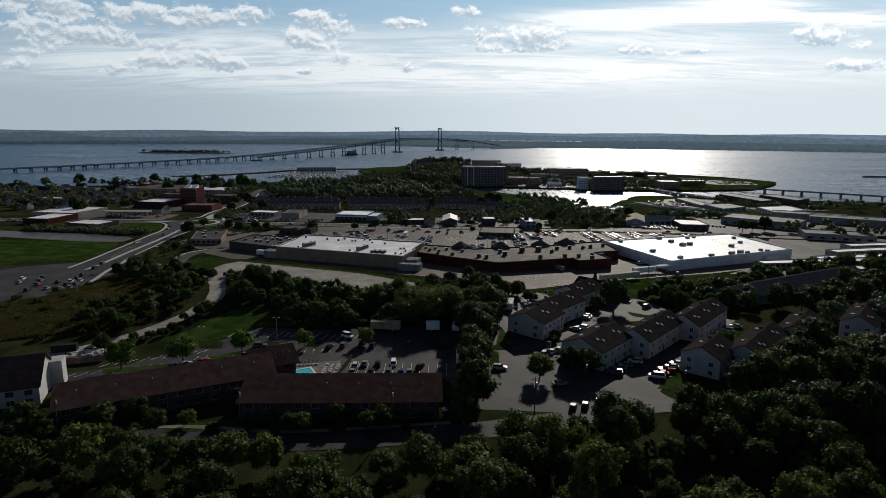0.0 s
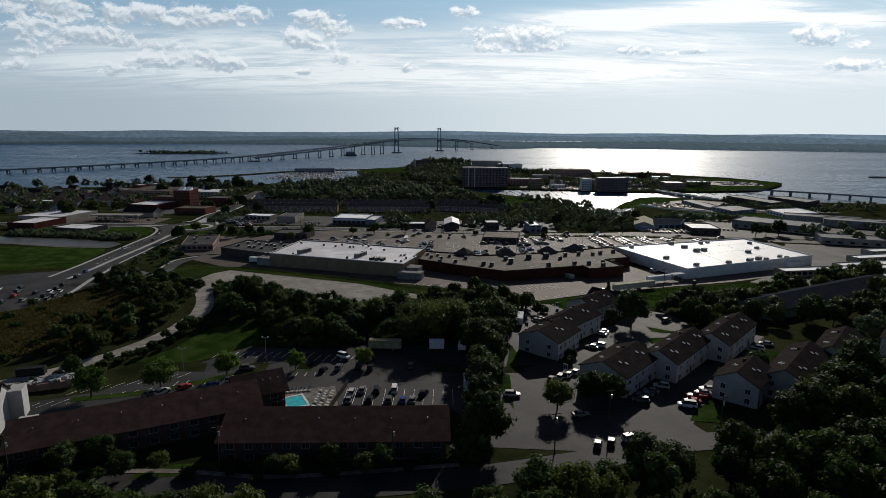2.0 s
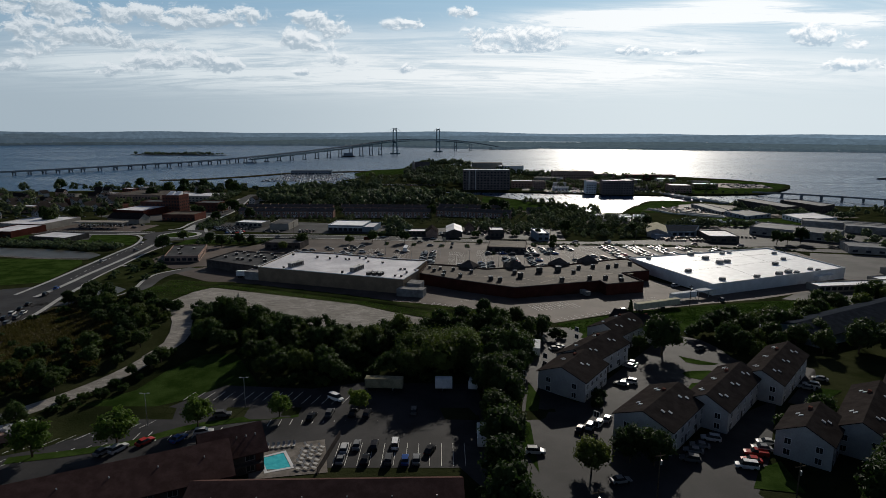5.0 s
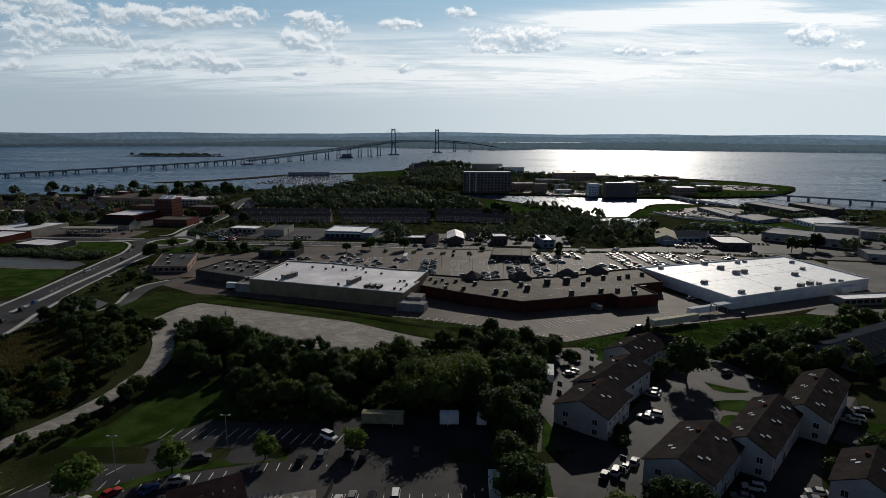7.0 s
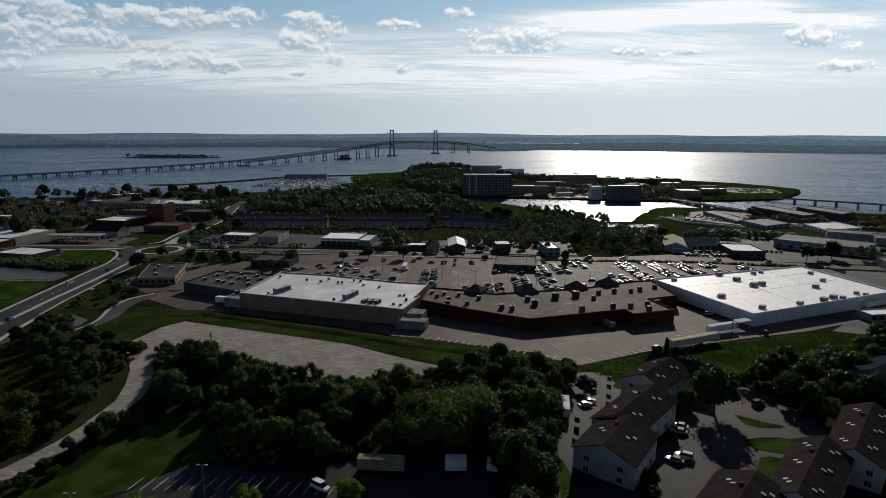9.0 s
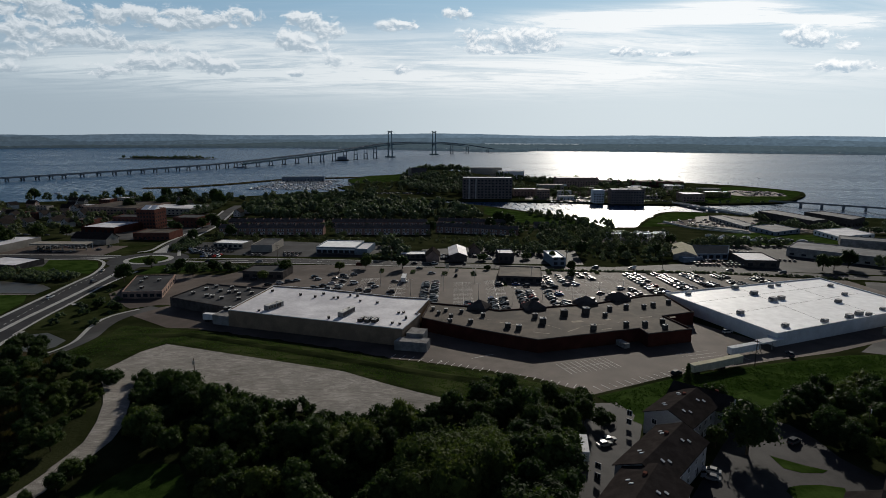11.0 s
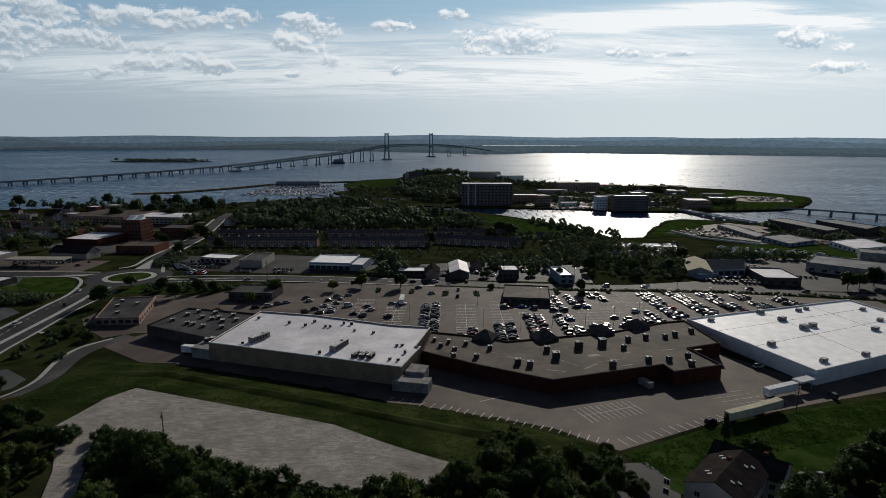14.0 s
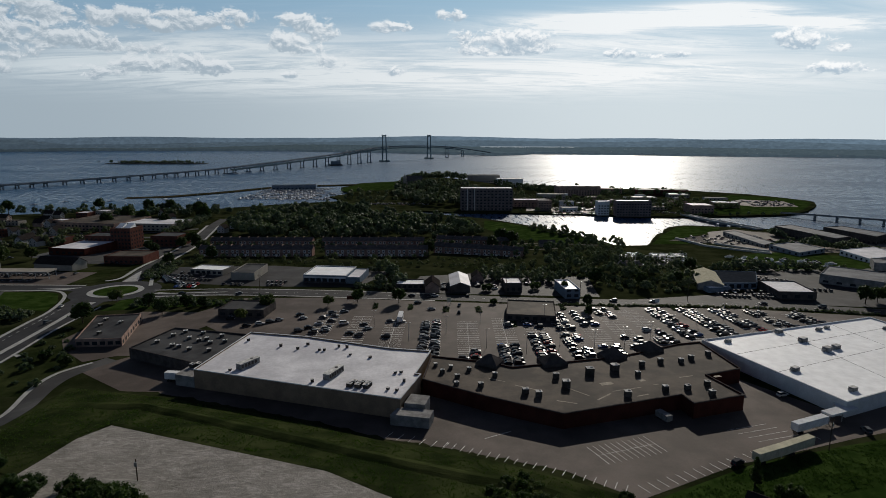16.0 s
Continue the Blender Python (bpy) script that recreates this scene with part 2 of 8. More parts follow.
ROAD = surface("dark_road_asphalt", (0.029, 0.029, 0.031), 0.75, (0.043, 0.042, 0.044), 0.08, fine=3.0, spread=0.2, spec=0.07)
LOT = surface("worn_car_park_asphalt", (0.09, 0.073, 0.064), 0.75, (0.125, 0.102, 0.09), 0.05, fine=2.0, spread=0.2, spec=0.06)
GRAVEL = gravel_material()
CONCRETE = surface("concrete", (0.46, 0.45, 0.43), 0.85, None, 0.4, fine=5, spread=0.15)
WALKWAY = surface("pale_walkway_concrete", (0.34, 0.335, 0.32), 0.6, None, 0.4, fine=4, spread=0.15, spec=0.1)
PAINT = surface("road_paint", (0.74, 0.73, 0.7), 0.7, None, 0.8, fine=3, spread=0.25)
WHITE_ROOF = surface("white_roof_membrane", (0.93, 0.93, 0.93), 0.5, (0.95, 0.95, 0.95), 0.07, fine=0.25, spread=0.04, spec=0.08)
GREY_ROOF = surface("pale_grey_roof_membrane", (0.6, 0.59, 0.62), 0.6, (0.72, 0.71, 0.73), 0.07, fine=0.8, spread=0.12, spec=0.06)
TAR_ROOF = surface("brown_gravel_roof", (0.05, 0.041, 0.034), 0.8, (0.098, 0.079, 0.063), 0.09, fine=1.2, spread=0.25, spec=0.06)
DARK_ROOF = surface("black_roof_membrane", (0.04, 0.04, 0.043), 0.7, (0.06, 0.06, 0.062), 0.1, fine=1.0, spec=0.06)
SLATE_ROOF = surface("dark_slate_shingle", (0.085, 0.078, 0.08), 0.8, None, 0.4, fine=3.0, spec=0.02)
DULL_BRICK = surface("dull_brown_brick", (0.26, 0.185, 0.155), 0.85, None, 0.3, fine=5.0)
BEIGE_WALL = surface("beige_block_wall", (0.28, 0.26, 0.23), 0.85, None, 0.2, fine=2.5, spread=0.12)
STORE_WALL = surface("tan_block_wall", (0.27, 0.195, 0.135), 0.85, None, 0.2, fine=2.5, spread=0.14)
RED_WALL = surface("red_painted_wall", (0.066, 0.023, 0.018), 0.8, None, 0.2, fine=2.5, spread=0.2)
WHITE_WALL = surface("white_painted_wall", (0.6, 0.61, 0.62), 0.7, None, 0.2, fine=2.5, spread=0.08)
PALE_SIDING = surface("pale_clapboard", (0.38, 0.38, 0.38), 0.8, None, 0.25, fine=2.5, spread=0.08)
HALL_ROOF = surface("blue_black_shingle", (0.026, 0.031, 0.04), 0.85, None, 0.4, fine=3.0, spread=0.2, spec=0.0)
BRICK = surface("red_brick_wall", (0.11, 0.05, 0.04), 0.85, None, 0.3, fine=5.0, spread=0.2)
DARK_WALL = surface("dark_brown_wall", (0.074, 0.066, 0.063), 0.85, None, 0.3, fine=3.0)
BROWN_SHINGLE = surface("brown_shingle", (0.068, 0.042, 0.038), 0.85, None, 0.4, fine=3.0, spread=0.22)
GREY_SHINGLE = surface("grey_brown_shingle", (0.03, 0.026, 0.025), 0.85, None, 0.4, fine=3.0, spread=0.2)
BLUE_GREY = surface("blue_grey_metal", (0.16, 0.2, 0.25), 0.6, None, 0.3, fine=2.0, spread=0.12)
STEEL = surface("galvanised_steel", (0.42, 0.43, 0.44), 0.45, None, 0.6, metal=0.6, fine=4.0, spread=0.15)
BRIDGE_STEEL = surface("green_grey_bridge_steel", (0.2, 0.26, 0.27), 0.7, None, 0.05, fine=0.6, spread=0.12)
PIER = surface("pier_concrete", (0.2, 0.215, 0.23), 0.9, None, 0.05, fine=0.5, spread=0.12)
GLASS = glassy("dark_window_glass", (0.02, 0.025, 0.03))
BARK = surface("bark", (0.09, 0.07, 0.05), 0.95, None, 1.0, fine=6)
SHED_ROOF = surface("weathered_grey_sheet_roof", (0.13, 0.135, 0.145), 0.7, (0.19, 0.195, 0.205), 0.08, fine=1.0, spread=0.18, spec=0.04)
SHED_WALL = surface("dull_grey_wall", (0.24, 0.235, 0.23), 0.85, None, 0.3, fine=3.0)
PAVING = surface("dull_paving", (0.17, 0.155, 0.14), 0.85, None, 0.5, fine=3.0)
UNIT_GREY = surface("weathered_unit_paint", (0.3, 0.3, 0.29), 0.6, None, 0.8, fine=4.0, each=0.4)
# shade is put into the casing's colour, sunlight into the top's
UNIT_SHADED = surface("shaded_unit_casing", (0.085, 0.078, 0.07), 0.7, None, 0.8, fine=4.0, each=0.4)
UNIT_SUNLIT = surface("sunlit_unit_top", (0.72, 0.71, 0.68), 0.5, None, 0.8, fine=4.0, each=0.35)
TYRE = surface("tyre_rubber", (0.02, 0.02, 0.02), 0.9)
ROCK = surface("shore_rock", (0.1, 0.095, 0.085), 0.95, None, 0.2, fine=1.0, bump=0.4)
LEAF = [leafage("leaves_dark", (0.018, 0.032, 0.012), (0.035, 0.052, 0.017)),
        leafage("leaves_mid", (0.024, 0.042, 0.014), (0.044, 0.066, 0.021)),
        leafage("leaves_light", (0.04, 0.057, 0.016), (0.076, 0.095, 0.026))]
# distance haze is put into these paler, greyer leaf colours
HAZED_LEAF = [leafage("hazed_leaves_dark", (0.056, 0.07, 0.047), (0.084, 0.102, 0.066)),
            leafage("hazed_leaves_mid", (0.067, 0.086, 0.056), (0.1, 0.123, 0.076)),
            leafage("hazed_leaves_light", (0.078, 0.097, 0.059), (0.114, 0.134, 0.08))]
STREET_LEAF = leafage("street_tree_leaves", (0.05, 0.085, 0.018), (0.1, 0.14, 0.03))


# ---- builders ----
KY = (-700, 0, 140, 210, 290, 330, 560, 640, 700, 950, 1200, 6000)
KZ = (16, 16, 16, 14.5, 12, 11, 9, 6, 3, 2.2, 1.5, 1.5)
STEP = 10.0
# foot and crest of the bank between the raised gravel lot and the shops' yard
FOOT_X, FOOT_Y = (-150, -130, -113, -81, -51, -27, -8, 26, 43), (358, 354, 351, 339, 327, 315, 309, 295, 281)
EDGE_X, EDGE_Y = (-150, -130, -119, -111, -93, -60, -34, -9, 10, 43), (312, 303, 300, 314, 308.5, 295, 283, 268, 260, 250)


def level(y):
    return float(np.interp(y, KY, KZ))


def ground(x, y):
    """The height of the ground: it falls in bands towards the water, with a raised lot behind the shops and a low hill on the far point."""
    z = level(y)
    if 195 < y < 360 and -165 < x < 42:
        ease = lambda v: min(1.0, max(0.0, v)) ** 2 * (3 - 2 * min(1.0, max(0.0, v)))
        foot, edge = float(np.interp(x, FOOT_X, FOOT_Y)), float(np.interp(x, EDGE_X, EDGE_Y))
        top = float(np.interp(y, (195, 225, 262), (level(195), 16.8, 18.5)))
        return z + ease((x + 165) / 32) * ease((42 - x) / 28) * min(1.0, max(0.0, (foot - y) / (foot - edge))) * (top - z)
    return z + 20.0 * math.exp(-(((x - 0) / 110) ** 2 + ((y - 1330) / 110) ** 2))


def rot(deg, x=0.0, y=0.0, z=0.0):
    return pose(x, y, z, 0, 0, deg)


def thing(name, label, category, at=None, group="", kind=""):
    e = new(name)
    e.empty_display_size = 0.5
    if at is not None:
        e.matrix_world = at
    return tagged(e, label, category, group, kind)


def mesh_of(name, bm, *mats):
    me = bpy.data.meshes.new(name)
    bmesh.ops.recalc_face_normals(bm, faces=bm.faces)
    bm.to_mesh(me)
    bm.free()
    for m in mats:
        me.materials.append(m)
    return me


def part(name, bm, material, parent, label="", local=None):
    """Links a bmesh as one mesh object under a thing or a part."""
    me = bm if isinstance(bm, bpy.types.Mesh) else mesh_of(name, bm, material)
    ob = new(name, me)
    ob.parent = parent
    if local is not None:
        ob.matrix_local = local
    return tagged(ob, label)


def solid(name, bm, material, label, category, kind="", group=""):
    return tagged(new(name, mesh_of(name, bm, material)), label, category, group, kind)


def box(bm, x0, x1, y0, y1, z0, z1, m=None):
    m = m or Matrix()
    v = [bm.verts.new(m @ Vector(c)) for c in ((x0, y0, z0), (x1, y0, z0), (x1, y1, z0), (x0, y1, z0), (x0, y0, z1), (x1, y0, z1), (x1, y1, z1), (x0, y1, z1))]
    for f in ((3, 2, 1, 0), (4, 5, 6, 7), (0, 1, 5, 4), (1, 2, 6, 5), (2, 3, 7, 6), (3, 0, 4, 7)):
        bm.faces.new([v[i] for i in f])
    return v


def prism(bm, poly, z0, z1, cap=True):
    lo, hi = [bm.verts.new((x, y, z0)) for x, y in poly], [bm.verts.new((x, y, z1)) for x, y in poly]
    n = len(poly)
    for i in range(n):
        bm.faces.new((lo[i], lo[(i + 1) % n], hi[(i + 1) % n], hi[i]))
    if cap:
        bm.faces.new(hi), bm.faces.new(lo[::-1])


def tube(bm, a, b, r0, r1=None, sides=8):
    a, b = Vector(a), Vector(b)
    q = (b - a).to_track_quat("Z", "Y").to_matrix()
    r1 = r0 if r1 is None else r1
    rings = []
    for c, r in ((a, r0), (b, r1)):
        rings.append([bm.verts.new(c + q @ Vector((r * math.cos(2 * math.pi * i / sides), r * math.sin(2 * math.pi * i / sides), 0))) for i in range(sides)])
    for i in range(sides):
        bm.faces.new((rings[0][i], rings[0][(i + 1) % sides], rings[1][(i + 1) % sides], rings[1][i]))
    bm.faces.new(rings[0][::-1]), bm.faces.new(rings[1])


def area(poly):
    return 0.5 * sum(a[0] * b[1] - b[0] * a[1] for a, b in zip(poly, poly[1:] + poly[:1]))


def inset(poly, d):
    """The polygon moved inwards by d."""
    poly = poly if area(poly) > 0 else poly[::-1]
    out, n = [], len(poly)
    for i in range(n):
        a, b, c = (Vector(poly[j % n]) for j in (i - 1, i, i + 1))
        e, f = (b - a).normalized(), (c - b).normalized()
        p, q = Vector((-e.y, e.x)), Vector((-f.y, f.x))
        s = (p + q) / max(0.35, 1 + p.dot(q))
        out.append((b.x + s.x * d, b.y + s.y * d))
    return out


def sheet(name, poly, material, lift, label, category, kind="structure", grid=0.0):
    """A ground cover that follows the slope of the land."""
    bm = bmesh.new()
    bm.faces.new([bm.verts.new((x, y, 0)) for x, y in poly])
    bm.normal_update()
    bmesh.ops.triangulate(bm, faces=bm.faces)
    ys = [v.co.y for v in bm.verts]
    for y in [STEP * i for i in range(int(min(ys) // STEP) + 1, int(max(ys) // STEP) + 1)]:
        if y < 1000:
            bmesh.ops.bisect_plane(bm, geom=bm.verts[:] + bm.edges[:] + bm.faces[:], plane_co=(0, y, 0), plane_no=(0, 1, 0))
    xs = [v.co.x for v in bm.verts]
    if min(ys) < 360 and max(ys) > 195 and min(xs) < 42 and max(xs) > -165:
        cuts = [((0, y, 0), (0, 1, 0)) for y in range(200, 360, 5)] + [((x, 0, 0), (1, 0, 0)) for x in range(-165, 45, 5)]
        for co, no in cuts:
            bmesh.ops.bisect_plane(bm, geom=bm.verts[:] + bm.edges[:] + bm.faces[:], plane_co=co, plane_no=no)
    bmesh.ops.triangulate(bm, faces=bm.faces)
    for v in bm.verts:
        v.co.z = (ground(v.co.x, v.co.y) if v.co.y < 360 else level(v.co.y)) + lift
    bm.normal_update()
    for f in bm.faces:
        if f.normal.z < 0:
            f.normal_flip()
    me = bpy.data.meshes.new(name)
    bm.to_mesh(me)
    bm.free()
    me.materials.append(material)
    return tagged(new(name, me), label, category, "", kind)


def ribbon(points, width):
    """The outline of a strip of that width along a line, rounded at its bends."""
    pts = [Vector(p) for p in points]
    fine = []
    for i in range(len(pts) - 1):
        p0, p1, p2, p3 = pts[max(i - 1, 0)], pts[i], pts[i + 1], pts[min(i + 2, len(pts) - 1)]
        for s in range(8):
            u = s / 8
            fine.append(0.5 * (2 * p1 + (p2 - p0) * u + (2 * p0 - 5 * p1 + 4 * p2 - p3) * u**2 + (3 * p1 - p0 - 3 * p2 + p3) * u**3))
    fine.append(pts[-1])
    left, right = [], []
    for i, p in enumerate(fine):
        d = (fine[min(i + 1, len(fine) - 1)] - fine[max(i - 1, 0)]).normalized()
        n = Vector((-d.y, d.x)) * width / 2
        left.append(tuple(p + n)), right.append(tuple(p - n))
    return right + left[::-1]


# ---- the setting: sea, land, roads ----
def make_sea():
    bm = bmesh.new()
    n, rings = 48, (0.0, 700, 1500, 3000, 6000, 9000)
    last = None
    for r in rings:
        if r == 0:
            ring = [bm.verts.new((0, 500, 0))] * n
        else:
            ring = [bm.verts.new((r * math.cos(2 * math.pi * i / n), 500 + r * math.sin(2 * math.pi * i / n), 0)) for i in range(n)]
        if last:
            for i in range(n):
                quad = [last[i], ring[i], ring[(i + 1) % n], last[(i + 1) % n]]
                bm.faces.new(list(dict.fromkeys(quad)))
        last = ring
    solid("water", bm, WATER, "wide blue bay with sun glitter and small waves", "water", "structure")


LAND = [(-4000, -700), (4000, -700), (4000, 420), (1500, 560), (900, 690), (600, 742), (472, 768), (418, 790), (360, 795), (340, 806), (322, 812), (284, 823), (262, 811),
        (224, 752), (193, 692), (163, 690), (161, 708), (143, 752), (117, 803), (87, 845), (58, 880), (12, 916), (-60, 968), (-20, 962), (32, 944), (97, 942), (176, 930), (265, 903),
        (339, 901), (443, 915), (478, 927), (520, 962), (548, 995), (575, 1030), (597, 1068), (602, 1092), (588, 1140), (560, 1205), (489, 1270), (300, 1345), (140, 1450), (20, 1500), (-100, 1470), (-165, 1440),
        (-170, 1380), (-190, 1330), (-150, 1230), (-185, 1160), (-150, 1090), (-230, 1050), (-320, 985), (-352, 971), (-482, 953), (-568, 915), (-900, 930), (-4000, 880)]


def uneven_shore(line, reach=2.6):
    """The shore with small coves and spits between its corners."""
    out = []
    for k, (a, b) in enumerate(zip(line, line[1:] + line[:1])):
        p, q = Vector(a), Vector(b)
        n = int((q - p).length / 11) if p.y > 680 and q.y > 680 and abs(p.x) < 700 and abs(q.x) < 700 else 1
        side = Vector((p.y - q.y, q.x - p.x)).normalized()
        for i in range(max(1, n)):
            c = p.lerp(q, i / max(1, n)) + side * (reach * 1.7 * noise.noise((p.x * 0.4 + i * 0.83, p.y * 0.4, 2.0)) if i else 0)
            out.append((c.x, c.y))
    return out


def make_land():
    """The land as one sheet, down to the shore and a little under the water."""
    bm = bmesh.new()
    bm.faces.new([bm.verts.new((x, y, 0)) for x, y in uneven_shore(LAND)])
    bm.normal_update()
    bmesh.ops.triangulate(bm, faces=bm.faces)
    for y in [-200, -60] + [STEP * i for i in range(0, 101)] + [5 + STEP * i for i in range(20, 36)] + list(range(1020, 1500, 20)):
        bmesh.ops.bisect_plane(bm, geom=bm.verts[:] + bm.edges[:] + bm.faces[:], plane_co=(0, y, 0), plane_no=(0, 1, 0))
    for x in list(range(-700, 701, 50)) + list(range(-165, 45, 5)) + [-2000, 2000]:
        bmesh.ops.bisect_plane(bm, geom=bm.verts[:] + bm.edges[:] + bm.faces[:], plane_co=(x, 0, 0), plane_no=(1, 0, 0))
    bmesh.ops.triangulate(bm, faces=bm.faces)
    rim = [e for e in bm.edges if e.is_boundary]
    for v in bm.verts:
        v.co.z = ground(v.co.x, v.co.y)
    # the shore slopes down under the water
    made = bmesh.ops.extrude_edge_only(bm, edges=rim)["geom"]
    for v in made:
        if isinstance(v, bmesh.types.BMVert):
            v.co.z = -1.5
    bm.normal_update()
    for f in bm.faces:
        if f.normal.z < -0.01:
            f.normal_flip()
    me = bpy.data.meshes.new("ground")
    bm.to_mesh(me)
    bm.free()
    me.materials.append(EARTH)
    tagged(new("ground", me), "dark green and brown rough ground sloping to the bay", "ground", "", "structure")


make_sea()
make_land()

# lawns and open ground
LAWN_EDGE = [(-104, 199), (-93, 208), (-89.3, 221.2), (-82.4, 232.5), (-72, 232.6), (-58.2, 210.8), (-70, 206), (-90, 195)]
sheet("lawn", LAWN_EDGE, LAWN, 0.05, "mown green lawn beside the car park", "lawn")
sheet("grass_bank", [(-150, 358), (-122, 351), (-75, 336), (-27, 314), (-5, 308), (8, 300), (43, 281), (30, 268), (5, 265), (-8, 264), (-16, 268), (-26, 274), (-41, 284), (-60.5, 291.5), (-81, 299.5), (-109, 310.5), (-114.5, 304), (-117.5, 294), (-120, 285), (-135, 290), (-150, 312)], ROUGH, 0.15, "green grass bank behind the shops", "grass")
sheet("grass_strip", [(43, 280), (82, 299), (114, 308.5), (150, 318), (180, 320), (170, 296), (124, 282), (97, 268), (80, 274), (50, 266)], LAWN, 0.05, "green grass slope behind the delivery yard", "grass")
sheet("meadow", [(-176, 330), (-150, 316), (-140, 290), (-122, 262), (-112, 215), (-170, 190), (-230, 200), (-205, 240), (-180, 264)], MEADOW, 0.05, "brown and green rough meadow", "meadow")
sheet("lawn", [(-241, 500), (-230, 481), (-225, 462), (-240, 466), (-270, 474), (-330, 480), (-330, 504), (-252, 505)], LAWN, 0.05, "green verge above the inlet", "lawn")
sheet("rough_field", [(-214, 352), (-222, 398), (-230, 412), (-262, 412), (-430, 422), (-430, 330), (-300, 320)], LAWN, 0.05, "rough green field beside the main road", "field")
sheet("mown_strip", ribbon([(-235, 350), (-262, 366), (-330, 372), (-430, 360)], 12), LAWN, 0.1, "mown strip across the rough field", "lawn")
sheet("lawn", [(-205, 445), (-160, 380), (-160, 350), (-196, 352), (-218, 400)], ROUGH, 0.05, "green verge between road and drive", "lawn")
sheet("lawn", [(-195, 488), (-95, 485), (-100, 474), (-150, 470), (-195, 462)], LAWN, 0.05, "green verge beside the roundabout", "lawn")
sheet("lawn", [(-235, 528), (-320, 535), (-300, 560), (-235, 575)], ROUGH, 0.05, "green verge beyond the roundabout", "lawn")
sheet("lawn", [(70, 735), (110, 706), (152, 698), (152, 716), (136, 748), (112, 794), (82, 836), (54, 866), (48, 800)], LAWN, 0.05, "green field sloping to the cove", "lawn")
sheet("lawn", [(200, 698), (228, 748), (265, 803), (284, 815), (318, 806), (300, 776), (262, 748), (240, 700)], LAWN, 0.05, "green point beside the cove", "lawn")
sheet("lawn", [(214, 570), (230, 606), (258, 632), (284, 645), (310, 634), (334, 624), (372, 600), (300, 560), (262, 564)], LAWN, 0.09, "green yard dotted with boats", "lawn")
sheet("lawn", [(430, 922), (474, 934), (516, 970), (566, 1030), (590, 1070), (594, 1092), (580, 1138), (520, 1185), (420, 1100), (350, 1000), (340, 920)], LAWN, 0.05, "green grassy point by the water", "lawn")

# gravel
sheet("gravel_lot", [(-120.7, 285.2), (-118.4, 293.9), (-115.8, 304.5), (-109.9, 312.4), (-80.3, 301.2), (-59.5, 293.4), (-40.1, 286.1), (-25.2, 276), (-15, 269.8), (-7.1, 265.5), (-11.7, 256.2), (-29.2, 253.9), (-50.6, 258), (-68.9, 268), (-85.1, 276.5), (-106.5, 283.6), (-98.8, 262.5), (-94.4, 250), (-93.6, 243), (-94.6, 237), (-97.4, 231.8), (-102.2, 230), (-101, 236), (-100.4, 242), (-102.6, 252), (-106.5, 262.5), (-114, 276)], GRAVEL, 0.2, "pale bare gravel lot with tyre marks", "gravel lot")
sheet("gravel_path", ribbon([(-97.4, 237), (-98.6, 230), (-101, 221), (-105.5, 211.5), (-111.5, 202.5), (-119.5, 193.5), (-129, 183), (-143, 172), (-170, 158)], 5.8), GRAVEL, 0.25, "pale gravel track through the scrub", "path")

# asphalt
sheet("car_park", [(-144, 452), (-124, 488), (-80, 489), (0, 478), (69, 468), (163, 461), (238, 443), (240, 410), (205, 424), (108, 392), (66, 372), (19, 362), (-13, 378), (-67, 395), (-95, 402)],
      LOT, 0.07, "busy worn asphalt shopping car park", "car park")
sheet("delivery_yard", [(-158, 376), (-130, 355), (-113, 352), (-81, 340), (-51, 328.5), (-27, 316), (-8, 310), (26, 296), (42.5, 281.5), (76.4, 298.5), (103, 307), (122, 313.5), (150, 322), (232, 360), (215, 368),
                        (130, 330), (108, 365), (70, 350), (30, 335), (-20, 352), (-100, 380), (-140, 395), (-150, 384)], LOT, 0.06, "worn asphalt delivery yard behind the shops", "yard")
# the darker road asphalt stands in for tree shade on this car park
sheet("car_park", [(-31, 168), (0, 168), (4.5, 160), (0, 146), (4, 142), (8, 150), (8.5, 190), (6, 212), (-28, 213), (-42, 209), (-68, 211), (-82, 195.5), (-100, 176), (-116, 168), (-110, 158), (-98, 155), (-58, 171), (-50, 177)],
      ROAD, 0.07, "asphalt motel car park, tree shade put into its dark tone", "car park")
# shadows of trees over the lane are put in as darker asphalt
sheet("car_park", [(7, 146), (13, 175), (17, 193), (21, 215), (27, 243), (32, 274), (48, 275), (52, 262), (41, 236), (24.5, 212), (34, 202), (60, 236), (80, 262), (88, 264), (94, 259), (96, 250), (96, 240), (99, 231), (108, 224),
                   (100, 197), (94, 203), (118, 229), (111, 236), (68, 204), (38, 183), (47, 172), (78, 196), (92, 205), (72, 172), (62, 158), (66, 146), (45, 143)], ROAD, 0.07, "asphalt drive and parking of the homes, coloured dark as tree shade", "car park")
road = sheet("road", ribbon([(-140, 124), (-68, 130), (-37, 128), (2, 133), (30, 140), (60, 149), (110, 150), (180, 140)], 8.0), ROAD, 0.1, "dark asphalt street with a pale kerb", "road", "structure")
sheet("road", ribbon([(-172, 238), (-187, 292), (-200.5, 345), (-205.5, 395), (-210, 440), (-213, 468), (-214, 490)], 21.0), ROAD, 0.1, "dark asphalt main road with a pale median", "road")
sheet("junction", [(-179, 262), (-180, 290), (-190, 330), (-206, 345), (-236, 332), (-262, 300), (-240, 262), (-205, 244)], ROAD, 0.08, "wide asphalt road junction", "road")
sheet("pavement", ribbon([(-177.5, 262), (-178.5, 290), (-186, 322), (-190, 350)], 2.2), WALKWAY, 0.18, "pale concrete pavement along the junction", "pavement")
